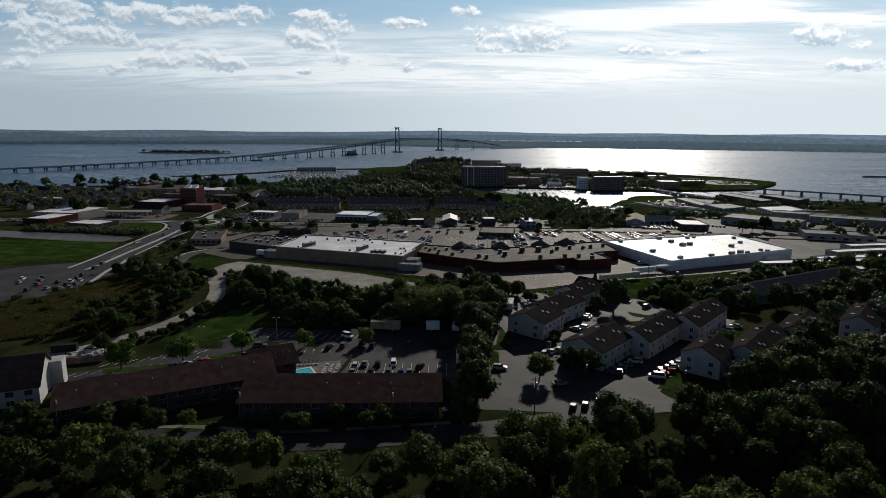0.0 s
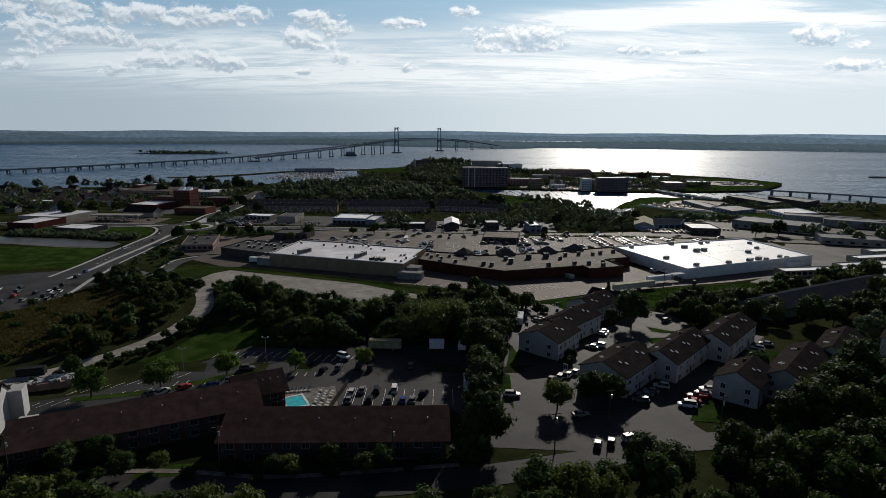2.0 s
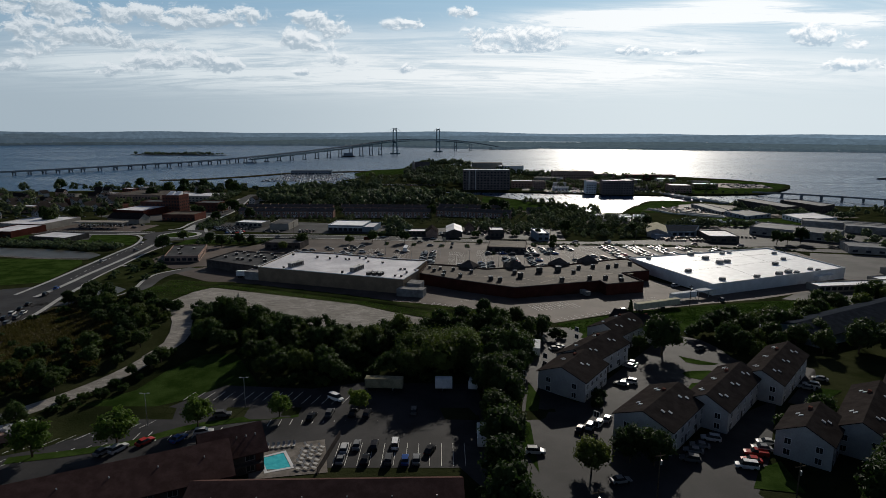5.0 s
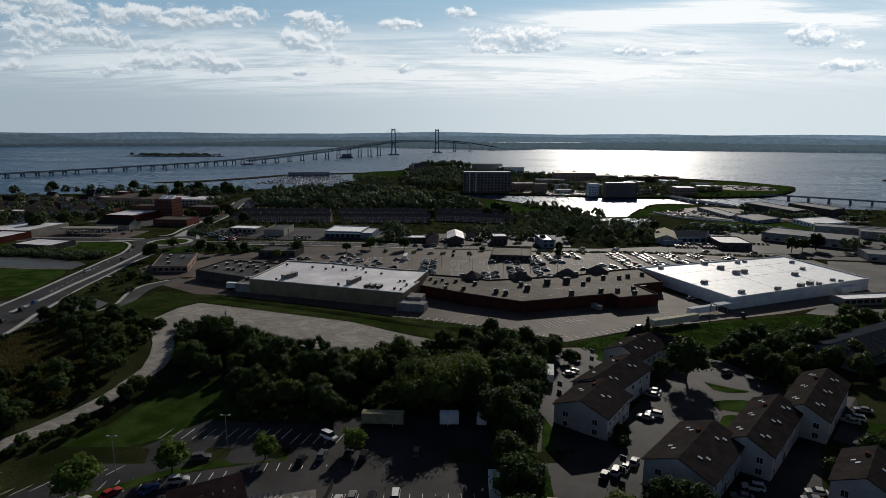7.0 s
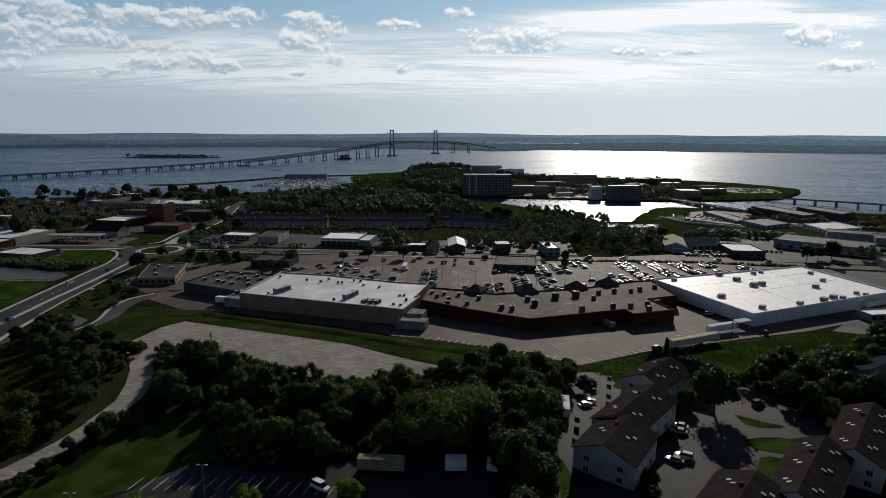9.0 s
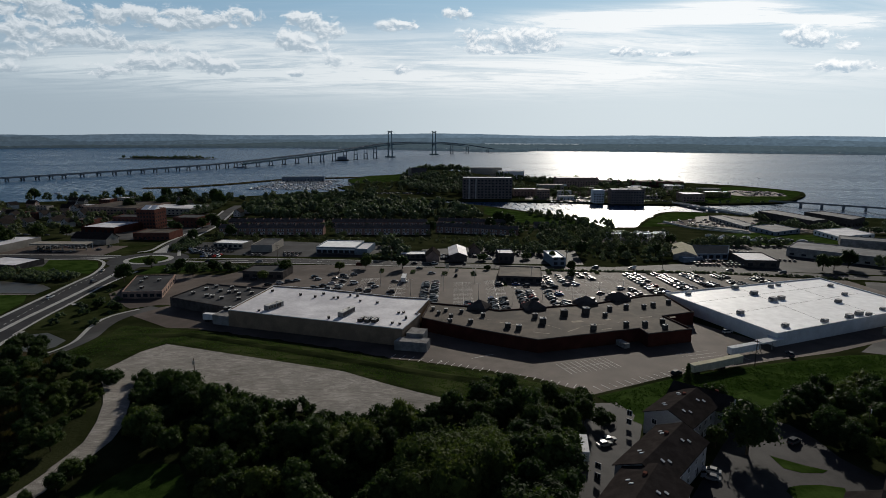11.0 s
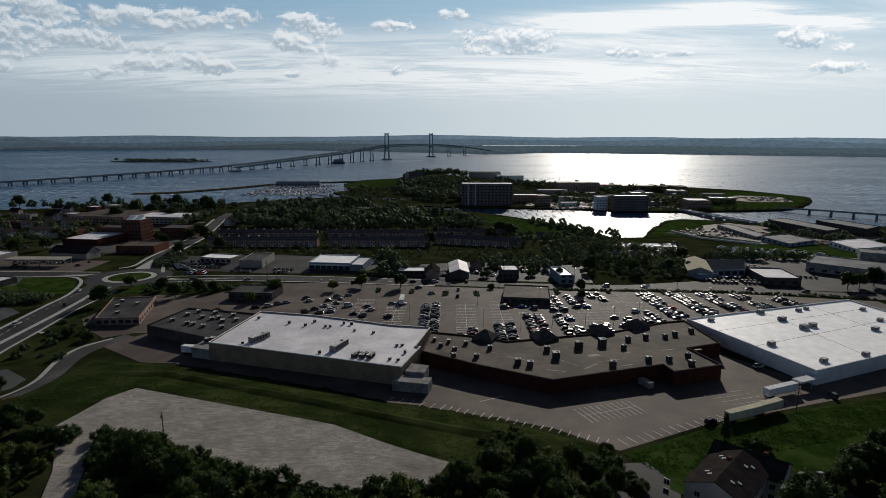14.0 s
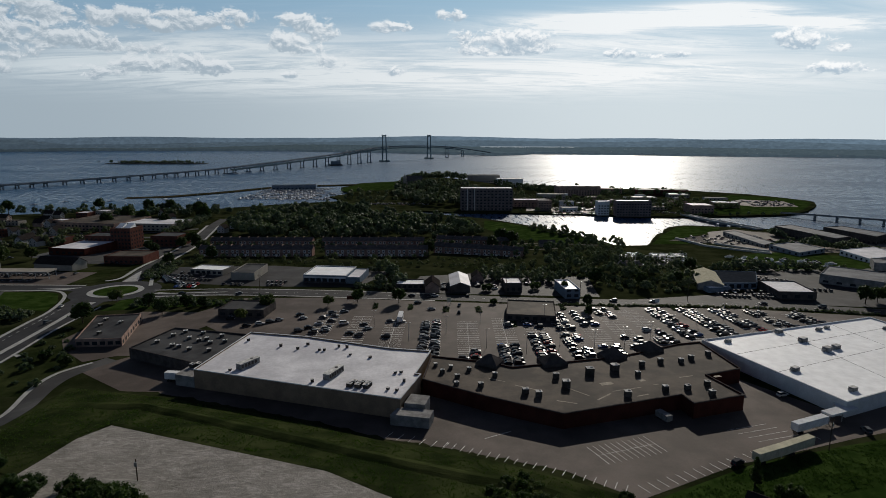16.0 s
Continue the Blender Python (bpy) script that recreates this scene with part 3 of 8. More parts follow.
sheet("road", ribbon([(-186, 488), (-140, 503), (-83, 499), (0, 488), (69, 478), (163, 470), (260, 449), (420, 420)], 13.0), ROAD, 0.1, "asphalt road in front of the shops", "road")
sheet("road", ribbon([(-212, 528), (-215, 548), (-221, 580), (-226, 610), (-233, 665), (-245, 735), (-262, 824), (-268, 880)], 12.0), ROAD, 0.1, "asphalt road running towards the bay", "road")
sheet("road", ribbon([(-228, 512), (-260, 514.5), (-300, 516), (-420, 520)], 13.0), ROAD, 0.1, "asphalt side road", "road")
sheet("road", ribbon([(-190, 308), (-168, 311), (-156, 319), (-154.5, 335), (-159.5, 357), (-158.5, 372), (-150, 388)], 7.6), ASPHALT, 0.1, "asphalt service drive", "road")


def ring_poly(cx, cy, r, n=40):
    return [(cx + r * math.cos(2 * math.pi * i / n), cy + r * math.sin(2 * math.pi * i / n)) for i in range(n)]


sheet("roundabout", ring_poly(-209.3, 506.5, 26), ROAD, 0.14, "dark asphalt roundabout", "roundabout")
sheet("roundabout_apron", ring_poly(-209.3, 506.5, 16.0), WALKWAY, 0.2, "pale concrete roundabout apron", "apron")
sheet("roundabout_lawn", ring_poly(-209.3, 506.5, 12.6), LAWN, 0.28, "round green grass island", "lawn")
for width, line in ((2.0, [(-211.5, 326), (-212.8, 353), (-215.2, 379), (-218, 410), (-220.8, 440), (-222.2, 460), (-228.5, 483), (-237, 499), (-250, 507.5), (-281, 507.3), (-340, 510), (-420, 513)]),
                    (2.6, [(-199, 322), (-200, 347), (-202, 370), (-203.2, 392), (-204.8, 418), (-207.5, 448), (-209.5, 464)]), (1.4, [(-190.6, 345), (-194, 370), (-196, 395), (-199.5, 432), (-199, 470)]),
                    (1.6, [(-236, 521), (-260, 522), (-300, 523.5), (-420, 528)]), (1.6, [(-182, 492), (-140, 495.5), (-83, 491), (-10, 481)]), (1.4, [(-186, 508), (-140, 510.5), (-83, 506.5), (-10, 496)]),
                    (2.6, [(-230, 533), (-224, 543), (-229, 577), (-233, 615), (-240, 668), (-252, 735), (-269, 824)]), (2.4, [(-194, 520), (-205, 548), (-213, 580), (-218.5, 612), (-226, 665), (-238, 735), (-255, 822)]),
                    (1.8, [(-172, 315.5), (-162, 321), (-158.8, 334), (-164, 356), (-163.8, 372), (-156, 384)]), (1.6, [(-140, 129), (-68, 135), (-37, 133), (2, 138)])):
    sheet("pavement", ribbon(line, width), WALKWAY if line[0][1] > 200 else PAVING, 0.18, "pale concrete pavement along the road", "pavement")
for poly in ([(-262, 512.4), (-242, 508.8), (-235.2, 515.6), (-243, 513.8)], [(-217.7, 530.4), (-208, 531.8), (-215.5, 552), (-221.5, 566)], [(-183, 498.5), (-181, 502.5), (-172, 500.6), (-140, 503.6), (-140, 502.4), (-172, 499)],
             [(-212.8, 479), (-207.2, 480.4), (-206.6, 472), (-209.5, 464)], [(-197.2, 394.5), (-190.5, 393.6), (-192.6, 391)]):
    sheet("traffic_island", poly, WALKWAY, 0.2, "pale concrete splitter island", "traffic island")
sheet("shop_lot", [(-187, 414), (-178, 400), (-161, 385), (-150, 392), (-143, 392), (-134, 418), (-124, 440), (-126, 456), (-141, 459), (-171, 460.5), (-184, 445)], LOT, 0.09, "worn asphalt around the brown shop", "car park")
sheet("yard", [(-300, 505), (-277, 504.5), (-268, 484), (-295, 482)], ASPHALT, 0.09, "grey paved yard beside the side road", "yard")

for poly in ([(78.2, 241.4), (80.4, 239.4), (84.5, 236.2), (88.6, 233.8), (86.6, 232.6), (81.4, 232.8), (78.2, 235)], [(72.8, 224.6), (74.4, 226.4), (77.5, 227.2), (82.7, 227.4), (87.5, 226), (85.6, 221), (82.1, 217.6), (76.3, 219.6), (73.2, 221.4)], [(72.4, 216.6), (75.3, 217.4), (79.4, 215.6), (76.5, 211.6), (71.7, 207.2), (69.2, 208), (67.6, 209.8)], [(17.5, 166), (19, 190), (16.5, 192), (15, 178)], [(62, 160), (67.5, 168), (74, 171), (72, 158)],
             [(49, 262), (53, 270), (58, 272), (52, 258)], [(5, 141), (1.5, 146), (1, 158), (3.5, 152)], [(-66, 137), (-50, 139), (-48, 134), (-68, 132)], [(104, 209), (110, 213), (115, 211), (108, 206)], [(24, 205), (22, 196), (18.5, 196), (22, 214)]):
    sheet("lawn", poly, LAWN, 0.13, "small green lawn among the homes", "lawn")
sheet("grass_strip", ribbon([(-104, 170.5), (-82, 177.5), (-67, 188), (-47.5, 193.6), (-24, 197.2)], 3.2), LAWN, 0.14, "green planted strip between parking rows", "grass")


def ridge(name, label, points, half, tall, material):
    """A low bank along a line, with an uneven crest."""
    out = [Vector(p) for p in points]
    fine = []
    for a, b in zip(out, out[1:]):
        n = int((b - a).length / 3)
        fine += [a.lerp(b, i / n) for i in range(n)]
    fine.append(out[-1])
    bm = bmesh.new()
    rows = []
    for i, p in enumerate(fine):
        d = (fine[min(i + 1, len(fine) - 1)] - fine[max(i - 1, 0)]).normalized()
        n = Vector((-d.y, d.x))
        end = min(1.0, i / 4, (len(fine) - 1 - i) / 4)
        row = []
        for u, h in ((-1, -0.1), (-0.55, 0.55), (-0.1, 1.0), (0.3, 0.85), (0.7, 0.3), (1, -0.1)):
            q = p + n * half * u * (1 + 0.15 * noise.noise((p.x * 0.2, p.y * 0.2, u)))
            row.append(bm.verts.new((q.x, q.y, ground(q.x, q.y) + 0.05 + tall * end * h * (1 + 0.3 * noise.noise((p.x * 0.13, p.y * 0.13, 4))))))
        rows.append(row)
    for a, b in zip(rows, rows[1:]):
        for i in range(5):
            bm.faces.new((a[i], a[i + 1], b[i + 1], b[i]))
    solid(name, bm, material, label, "bank", "structure")


ridge("bank_crest", "long low grassy ridge behind the shops", [(-134, 338.6), (-114.1, 335.5), (-71.6, 316.8), (-29, 299), (-0.3, 287.7), (29.6, 278.5)], 4.5, 1.3, ROUGH)


# ---- buildings ----
def base_of(poly):
    return min(level(y) for _, y in poly) - 0.4


def flat_building(name, label, poly, top, wall, roof, parapet=0.7, trim=None, windows=(), door=None, category="building", storey=3.4, roof_label=""):
    """A flat-roofed building: walls with a parapet, a roof deck, a coping, and rows of windows on the sides named by index."""
    poly = poly if area(poly) > 0 else poly[::-1]
    z0 = base_of(poly)
    e = thing(name, label, category)
    inner = inset(poly, 0.35)
    bm = bmesh.new()
    n = len(poly)
    lo, hi = [bm.verts.new((x, y, z0)) for x, y in poly], [bm.verts.new((x, y, top)) for x, y in poly]
    hi2, lo2 = [bm.verts.new((x, y, top)) for x, y in inner], [bm.verts.new((x, y, top - parapet - 0.2)) for x, y in inner]
    for i in range(n):
        j = (i + 1) % n
        bm.faces.new((lo[i], lo[j], hi[j], hi[i])), bm.faces.new((hi[i], hi[j], hi2[j], hi2[i])), bm.faces.new((hi2[i], hi2[j], lo2[j], lo2[i]))
    part("wall", bm, wall, e)
    bm = bmesh.new()
    prism(bm, inset(poly, 0.3), top - parapet - 0.3, top - parapet)
    part("roof", bm, roof, e, roof_label)
    if trim:
        bm = bmesh.new()
        out, inn = inset(poly, -0.12), inset(poly, 0.4)
        a, b = [bm.verts.new((x, y, top + 0.1)) for x, y in out], [bm.verts.new((x, y, top + 0.1)) for x, y in inn]
        c, d = [bm.verts.new((x, y, top - 0.25)) for x, y in out], [bm.verts.new((x, y, top + 0.004)) for x, y in inn]
        for i in range(n):
            j = (i + 1) % n
            bm.faces.new((a[i], a[j], b[j], b[i])), bm.faces.new((c[i], c[j], a[j], a[i])), bm.faces.new((b[i], b[j], d[j], d[i]))
        part("coping", bm, trim, e)
    for side, count, rows, w, h in windows:
        a, b = Vector(poly[side % n]), Vector(poly[(side + 1) % n])
        d = (b - a).normalized()
        deg = math.degrees(math.atan2(d.y, d.x))
        floor = level((a.y + b.y) / 2)
        bm = bmesh.new()
        box(bm, -w / 2, w / 2, -0.06, 0.1, 0, h)
        pane = mesh_of("window", bm, GLASS)
        for r in range(rows):
            for i in range(count):
                p = a + (b - a) * ((i + 0.5) / count)
                part("window", pane, None, e, local=rot(deg, p.x, p.y, floor + 1.0 + r * storey))
    return e


def gable(e, deg, x, y, z0, length, width, eave, ridge, wall, roof, over=0.5, lead=0.0):
    """Walls and a pitched roof, from (x, y) along deg, centred across; lead: the ridge's shift across."""
    m = rot(deg, x, y, 0)
    bm = bmesh.new()
    h = width / 2
    a = [bm.verts.new(m @ Vector(c)) for c in ((0, -h, z0), (0, h, z0), (0, h, eave), (0, lead, ridge), (0, -h, eave))]
    b = [bm.verts.new(m @ Vector((length, *c))) for c in ((-h, z0), (h, z0), (h, eave), (lead, ridge), (-h, eave))]
    bm.faces.new(a[::-1]), bm.faces.new(b)
    for i in range(5):
        bm.faces.new((a[i], a[(i + 1) % 5], b[(i + 1) % 5], b[i]))
    part("wall", bm, wall, e)
    bm = bmesh.new()
    for s in (-1, 1):
        run = h - s * lead
        drop = (ridge - eave) / run * over
        v = [m @ Vector(c) for c in ((-over, lead, ridge + 0.05), (length + over, lead, ridge + 0.05), (length + over, s * (h + over), eave - drop + 0.05), (-over, s * (h + over), eave - drop + 0.05))]
        up = Vector((0, 0, 0.22))
        lo, hi = [bm.verts.new(c) for c in v], [bm.verts.new(c + up) for c in v]
        bm.faces.new(hi), bm.faces.new(lo[::-1])
        for i in range(4):
            bm.faces.new((lo[i], lo[(i + 1) % 4], hi[(i + 1) % 4], hi[i]))
    part("roof", bm, roof, e)
    return m


def pane_mesh(w, h, frame_mat):
    """A window pane set into a frame that stands proud of the wall; faces -y."""
    bm = bmesh.new()
    box(bm, -w / 2, w / 2, -0.03, 0.1, 0, h)
    glass = mesh_of("pane", bm, GLASS)
    bm = bmesh.new()
    for x0, x1, z0, z1 in ((-w / 2 - 0.12, -w / 2, -0.12, h + 0.12), (w / 2, w / 2 + 0.12, -0.12, h + 0.12), (-w / 2, w / 2, -0.12, 0), (-w / 2, w / 2, h, h + 0.12), (-0.03, 0.03, 0, h)):
        box(bm, x0, x1, -0.08, 0.1, z0, z1)
    return glass, mesh_of("window_frame", bm, frame_mat)


CONDO_PANE = pane_mesh(1.3, 1.4, WHITE_WALL)
FLAT = surface("skylight_pane", (0.5, 0.53, 0.56), 0.12, None, 2.0, spread=0.1)


def window(e, panes, local):
    w = part("window", panes[1], None, e, local=local)
    part("pane", panes[0], None, w)


def condo(x, y, deg, length, width=10.5, tall=8.2, eave=5.6, lights=4, side_windows=6, label="", lead=0.0):
    z = level(y)
    e = thing("townhouse", label or "pale clapboard townhouse with a dark shingle roof", "house", group="townhouses")
    z0 = z - 1.2
    m = gable(e, deg, x, y, z0, length, width, z + eave, z + tall, PALE_SIDING, GREY_SHINGLE, lead=lead)
    h = width / 2
    for r in range(2):
        for i in range(2 if width < 12 else 3):
            window(e, CONDO_PANE, m @ pose(-0.0, -h * 0.55 + i * h * 1.1, z + 0.9 + r * 2.7, 0, 0, -90))
        for i in range(side_windows):
            window(e, CONDO_PANE, m @ pose((i + 0.5) * length / side_windows, -h, z + 0.9 + r * 2.7))
    for i in range(3):
        bm = bmesh.new()
        box(bm, -0.5, 0.5, -0.05, 0.1, 0, 2.05)
        part("door", bm, DARK_WALL, e, local=m @ pose((i + 0.25) * length / 3, -h - 0.02, z))
    # skylights on both slopes
    for s in (-1, 1):
        slope = math.atan2(tall - eave, h - s * lead)
        for i in range(lights):
            f = 0.45 if i % 2 else 0.62
            px, py = (i // 2 + 0.5) * length / max(1, lights // 2) + (1.0 if i % 2 else -0.6), s * h * (1 - f) + lead * f
            bm = bmesh.new()
            box(bm, -0.3, 0.3, -0.5, 0.5, 0.16, 0.32)
            part("skylight", bm, FLAT, e, local=m @ pose(px, py, z + eave + (tall - eave) * f + 0.1, 0, 0, 0) @ Matrix.Rotation(-s * slope, 4, "X"))
    bm = bmesh.new()
    box(bm, -0.5, 0.5, -0.4, 0.4, 0, 1.3)
    part("chimney", bm, BRICK, e, local=m @ pose(length * 0.7, 1.2, z + tall - 0.9))
    return e


# shopping parade
PATCH = surface("pale_roof_patch", (0.4, 0.36, 0.3), 0.7, None, 1.2, fine=3.0)
store = flat_building("grocery_store", "long beige store with a pale grey flat roof", [(-102.5, 357), (-22.9, 330), (-16.2, 351), (-18.3, 351.6), (-12.5, 375), (-29.5, 378.5), (-66.6, 393.4), (-93.5, 400)], 18.5, STORE_WALL, GREY_ROOF, 0.5, WHITE_WALL, category="store")
bm = bmesh.new()
prism(bm, [(-111, 360), (-102.7, 357.2), (-100.5, 365), (-109, 368)], 9, 15.2)
part("annexe", bm, SHED_WALL, store)
bm = bmesh.new()
prism(bm, [(-26, 325.6), (-13, 322.6), (-11.6, 328.5), (-23.5, 331)], 9.5, 15.0)
part("loading_dock", bm, SHED_WALL, store)
bm = bmesh.new()
prism(bm, [(-21.6, 331.5), (-14.5, 330), (-12.8, 337), (-19.5, 339)], 9.5, 16.2)
part("dock_house", bm, SHED_WALL, store)
flat_building("shop_block", "low dark shop block with a black flat roof", [(-142.6, 388.6), (-109, 371.5), (-104, 369), (-94.5, 401), (-96, 405.7), (-134.3, 416.1)], 15.6, DARK_WALL, DARK_ROOF, 0.6, category="store")
parade = flat_building("shopping_parade", "dark red shopping parade with a brown gravel roof", [(-15.6, 350.5), (6.6, 335.4), (30.9, 321.7), (75.5, 335.6), (76.8, 328.5), (97.3, 334.8), (92.1, 352.8), (108.2, 358.5), (105.8, 389),
                      (95.1, 386.4), (65.4, 372.2), (19.5, 361.5), (9.5, 367.5), (-12.2, 374)], 16.8, RED_WALL, TAR_ROOF, 0.45, DARK_WALL, category="store")
for x, y, deg, w in ((11, 366, -28, 9), (36, 366, 14, 10), (62, 372.5, 25, 9), (80, 380, 24, 9)):
    bm = bmesh.new()
    m = rot(deg, x, y, 0)
    z = 15.5
    v = [bm.verts.new(m @ Vector(c)) for c in ((-w / 2, -4, z), (w / 2, -4, z), (w / 2, 4, z), (-w / 2, 4, z))]
    u = [bm.verts.new(m @ Vector(c)) for c in ((-w / 2, -4, z + 2), (w / 2, -4, z + 2), (w / 2, 4, z + 2), (-w / 2, 4, z + 2))]
    t, s = bm.verts.new(m @ Vector((-0.6, 0, z + 5))), bm.verts.new(m @ Vector((0.6, 0, z + 5)))
    for i in range(4):
        bm.faces.new((v[i], v[(i + 1) % 4], u[(i + 1) % 4], u[i]))
    bm.faces.new((u[0], u[1], s, t)), bm.faces.new((u[1], u[2], s)), bm.faces.new((u[2], u[3], t, s)), bm.faces.new((u[3], u[0], t)), bm.faces.new(v[::-1])
    part("roof_turret", bm, DARK_WALL, parade, "dark hipped turret")
for k, (x, y, deg, w, d) in enumerate(((52, 346, 15, 5, 2.2), (34, 331, -20, 7, 0.5), (66, 349, 20, 2.4, 2.0), (48, 335, 40, 8, 0.6), (84, 352, 15, 6, 0.5), (22, 343, -30, 9, 0.4), (58, 341, 16, 12, 0.35), (96, 352, 15, 3, 1.4), (40, 339, -48, 9, 0.35), (62, 336, 20, 5, 0.5), (70, 345, 14, 2.2, 0.3), (12, 350, -30, 7, 0.3))):
    bm = bmesh.new()
    box(bm, -w / 2, w / 2, -d / 2, d / 2, 16.352, 16.362, rot(deg, x, y, 0))
    part("roof_patch", bm, PATCH, parade, "pale repair patch on the roof")
superstore = flat_building("superstore", "large white superstore with a bright white flat roof", [(107.8, 391), (129.3, 328.4), (219.5, 366), (207, 423)], 16.9, WHITE_WALL, WHITE_ROOF, 0.5, WHITE_WALL, category="store")
for a, b in (((120, 355), (213, 394)), ((113, 374), (210, 410)), ((160, 341), (150, 408)), ((190, 354), (180, 416))):
    d = Vector(b) - Vector(a)
    run = 0.0
    while run < d.length - 6:
        piece = 6.0 + 9.0 * abs(noise.noise((run * 0.37, a[0], a[1])))
        bm = bmesh.new()
        box(bm, run, run + piece, -0.1, 0.1, 16.402, 16.425, rot(math.degrees(math.atan2(d.y, d.x)), *a, 0))
        part("roof_seam", bm, DARK_WALL, superstore, "dark broken seam in the white roof")
        run += piece + 0.4 + 3.0 * abs(noise.noise((run * 0.53, a[1], 3.0)))
bm = bmesh.new()
prism(bm, [(120.5, 322.5), (133, 327.5), (131, 333.5), (127.5, 332.5), (126, 328.8), (119, 326)], 14.3, 15.0)
part("dock_canopy", bm, WHITE_WALL, superstore)
for x, y in ((120.2, 323.4), (119.6, 325.4), (126, 325.4)):
    bm = bmesh.new()
    tube(bm, (x, y, 10.5), (x, y, 14.4), 0.18)
    part("canopy_post", bm, STEEL, superstore)


def rooftop_unit(x, y, z, deg, w, d, h, kind=0):
    e = thing("rooftop_unit", "metal ventilation unit with a top painted pale as if sunlit", "roof unit", rot(deg, x, y, z), "rooftop units")
    bm = bmesh.new()
    box(bm, -w / 2, w / 2, -d / 2, d / 2, 0, h)
    part("casing", bm, UNIT_GREY if kind or w > 6 else UNIT_SHADED, e)
    bm = bmesh.new()
    box(bm, -w / 2 - 0.08, w / 2 + 0.08, -d / 2 - 0.08, d / 2 + 0.08, h, h + 0.12)
    part("lid", bm, UNIT_SUNLIT, e, "lid painted pale as if sunlit")
    if w > 1.5 and not kind:
        bm = bmesh.new()
        tube(bm, (w * 0.2, 0, h + 0.1), (w * 0.2, 0, h + 0.3), min(w, d) * 0.24, None, 10)
        part("fan", bm, UNIT_GREY, e)
    if w > 6:
        for i in range(int(w / 1.6)):
            bm = bmesh.new()
            box(bm, -w / 2 + 0.4 + i * 1.6, -w / 2 + 1.5 + i * 1.6, -d / 2 - 0.04, -d / 2 + 0.02, 0.5, h - 0.4)
            part("louvre", bm, DARK_WALL, e)
    if kind:
        bm = bmesh.new()
        box(bm, -w / 2 - 0.8, -w / 2 - 0.01, -d / 3, d / 3, 0.1, h * 0.8)
        part("hood", bm, UNIT_GREY, e)


# ---- homes ----
for x, y, deg, length, width, lights in ((30.2, 206.6, 54, 17, 14.6, 2), (37.3, 221.8, 48, 25, 12.8, 4), (54.2, 250, 45, 19, 13.4, 4), (64.2, 270.4, -43, 17, 10.5, 2), (44, 178, 48, 22, 14.5, 4), (63.4, 187.8, 48, 29, 11.4, 6), (86.6, 204.6, 48, 31, 11.6, 6),
                                         (92.6, 172.3, 48, 31, 11.2, 4), (118.4, 192.1, 48, 26, 11, 4), (150, 205, 48, 24, 11, 4)):
    condo(x, y, deg, length, width, 9.1, 6.2, lights, 5)
condo(78.4, 170.5, 48, 16, 11.6, 9.1, 6.2, 2, 3, "pale clapboard townhouse end with small square windows")


# ---- motel ----
def motel_wing(x, y, deg, length, width, label, n):
    z = level(y)
    e = thing("motel_wing", label, "motel", group="motel wings")
    m = gable(e, deg, x, y, z - 1, length, width, z + 5.2, z + 8.4, DARK_WALL, BROWN_SHINGLE, 1.0, 2.0)
    for r in range(2):
        for i in range(n):
            window(e, MOTEL_PANE, m @ pose((i + 0.5) * length / n, -width / 2, z + 0.6 + r * 2.6))
            bm = bmesh.new()
            box(bm, -0.45, 0.45, -0.06, 0.1, 0, 2.05)
            part("door", bm, BRICK, e, local=m @ pose((i + 0.5) * length / n + 1.7, -width / 2 - 0.02, z + 0.1 + r * 2.6))
    bm = bmesh.new()
    box(bm, 0.5, length - 0.5, -width / 2 - 1.3, -width / 2 - 0.01, z + 2.55, z + 2.7, m)
    part("balcony", bm, DARK_WALL, e)
    for i in range(6):
        bm = bmesh.new()
        tube(bm, (0, 0, 0), (0, 0, 0.6), 0.14)
        part("roof_vent", bm, STEEL, e, local=m @ pose((i + 0.5) * length / 6, -width * 0.12, z + 7.0))


MOTEL_PANE = pane_mesh(1.7, 1.3, SHED_WALL)
motel_wing(-51, 146.5, 1.5, 50, 15, "long brown shingled motel wing with two floors", 12)
motel_wing(-97, 139.5, 26, 52, 13, "long brown shingled motel wing set at an angle", 12)
motel_wing(-56.5, 165.5, 28, 12, 9, "short brown shingled motel wing by the pool", 2)
e = thing("motel_lodge", "white gabled motel lodge with a dark roof", "motel")
m = gable(e, 201.7, -110.5, 155.5, 14, 40, 17, 21, 27, PALE_SIDING, BROWN_SHINGLE)
for i in range(9):
    for r in range(2):
        window(e, MOTEL_PANE, m @ pose(2.5 + i * 4.2, 8.5, 16.4 + r * 2.5, 0, 0, 180))
bm = bmesh.new()
box(bm, -3.2, -0.02, -8.4, -3.4, 14, 23.2, m)
part("stair_tower", bm, PALE_SIDING, e)
bm = bmesh.new()
box(bm, -7.5, -3.4, 1.5, 7.5, 15, 18.2, m)
part("entrance", bm, PALE_SIDING, e)

# swimming pool
pool_deck = thing("swimming_pool", "small turquoise swimming pool with a pale rim", "pool")
POOL = surface("pool_water", (0.05, 0.42, 0.5), 0.08, (0.08, 0.5, 0.56), 0.6, fine=2.0, spread=0.1)
poly = [(-45.8, 171.8), (-41.4, 174.2), (-38.2, 168.2), (-43.0, 166.4)]
bm = bmesh.new()
prism(bm, poly, 15.4, level(170) + 0.16)
part("pool_water", bm, POOL, pool_deck)
bm = bmesh.new()
out = inset(poly, -0.7)
zt = level(170) + 0.22
poly = poly if area(poly) > 0 else poly[::-1]
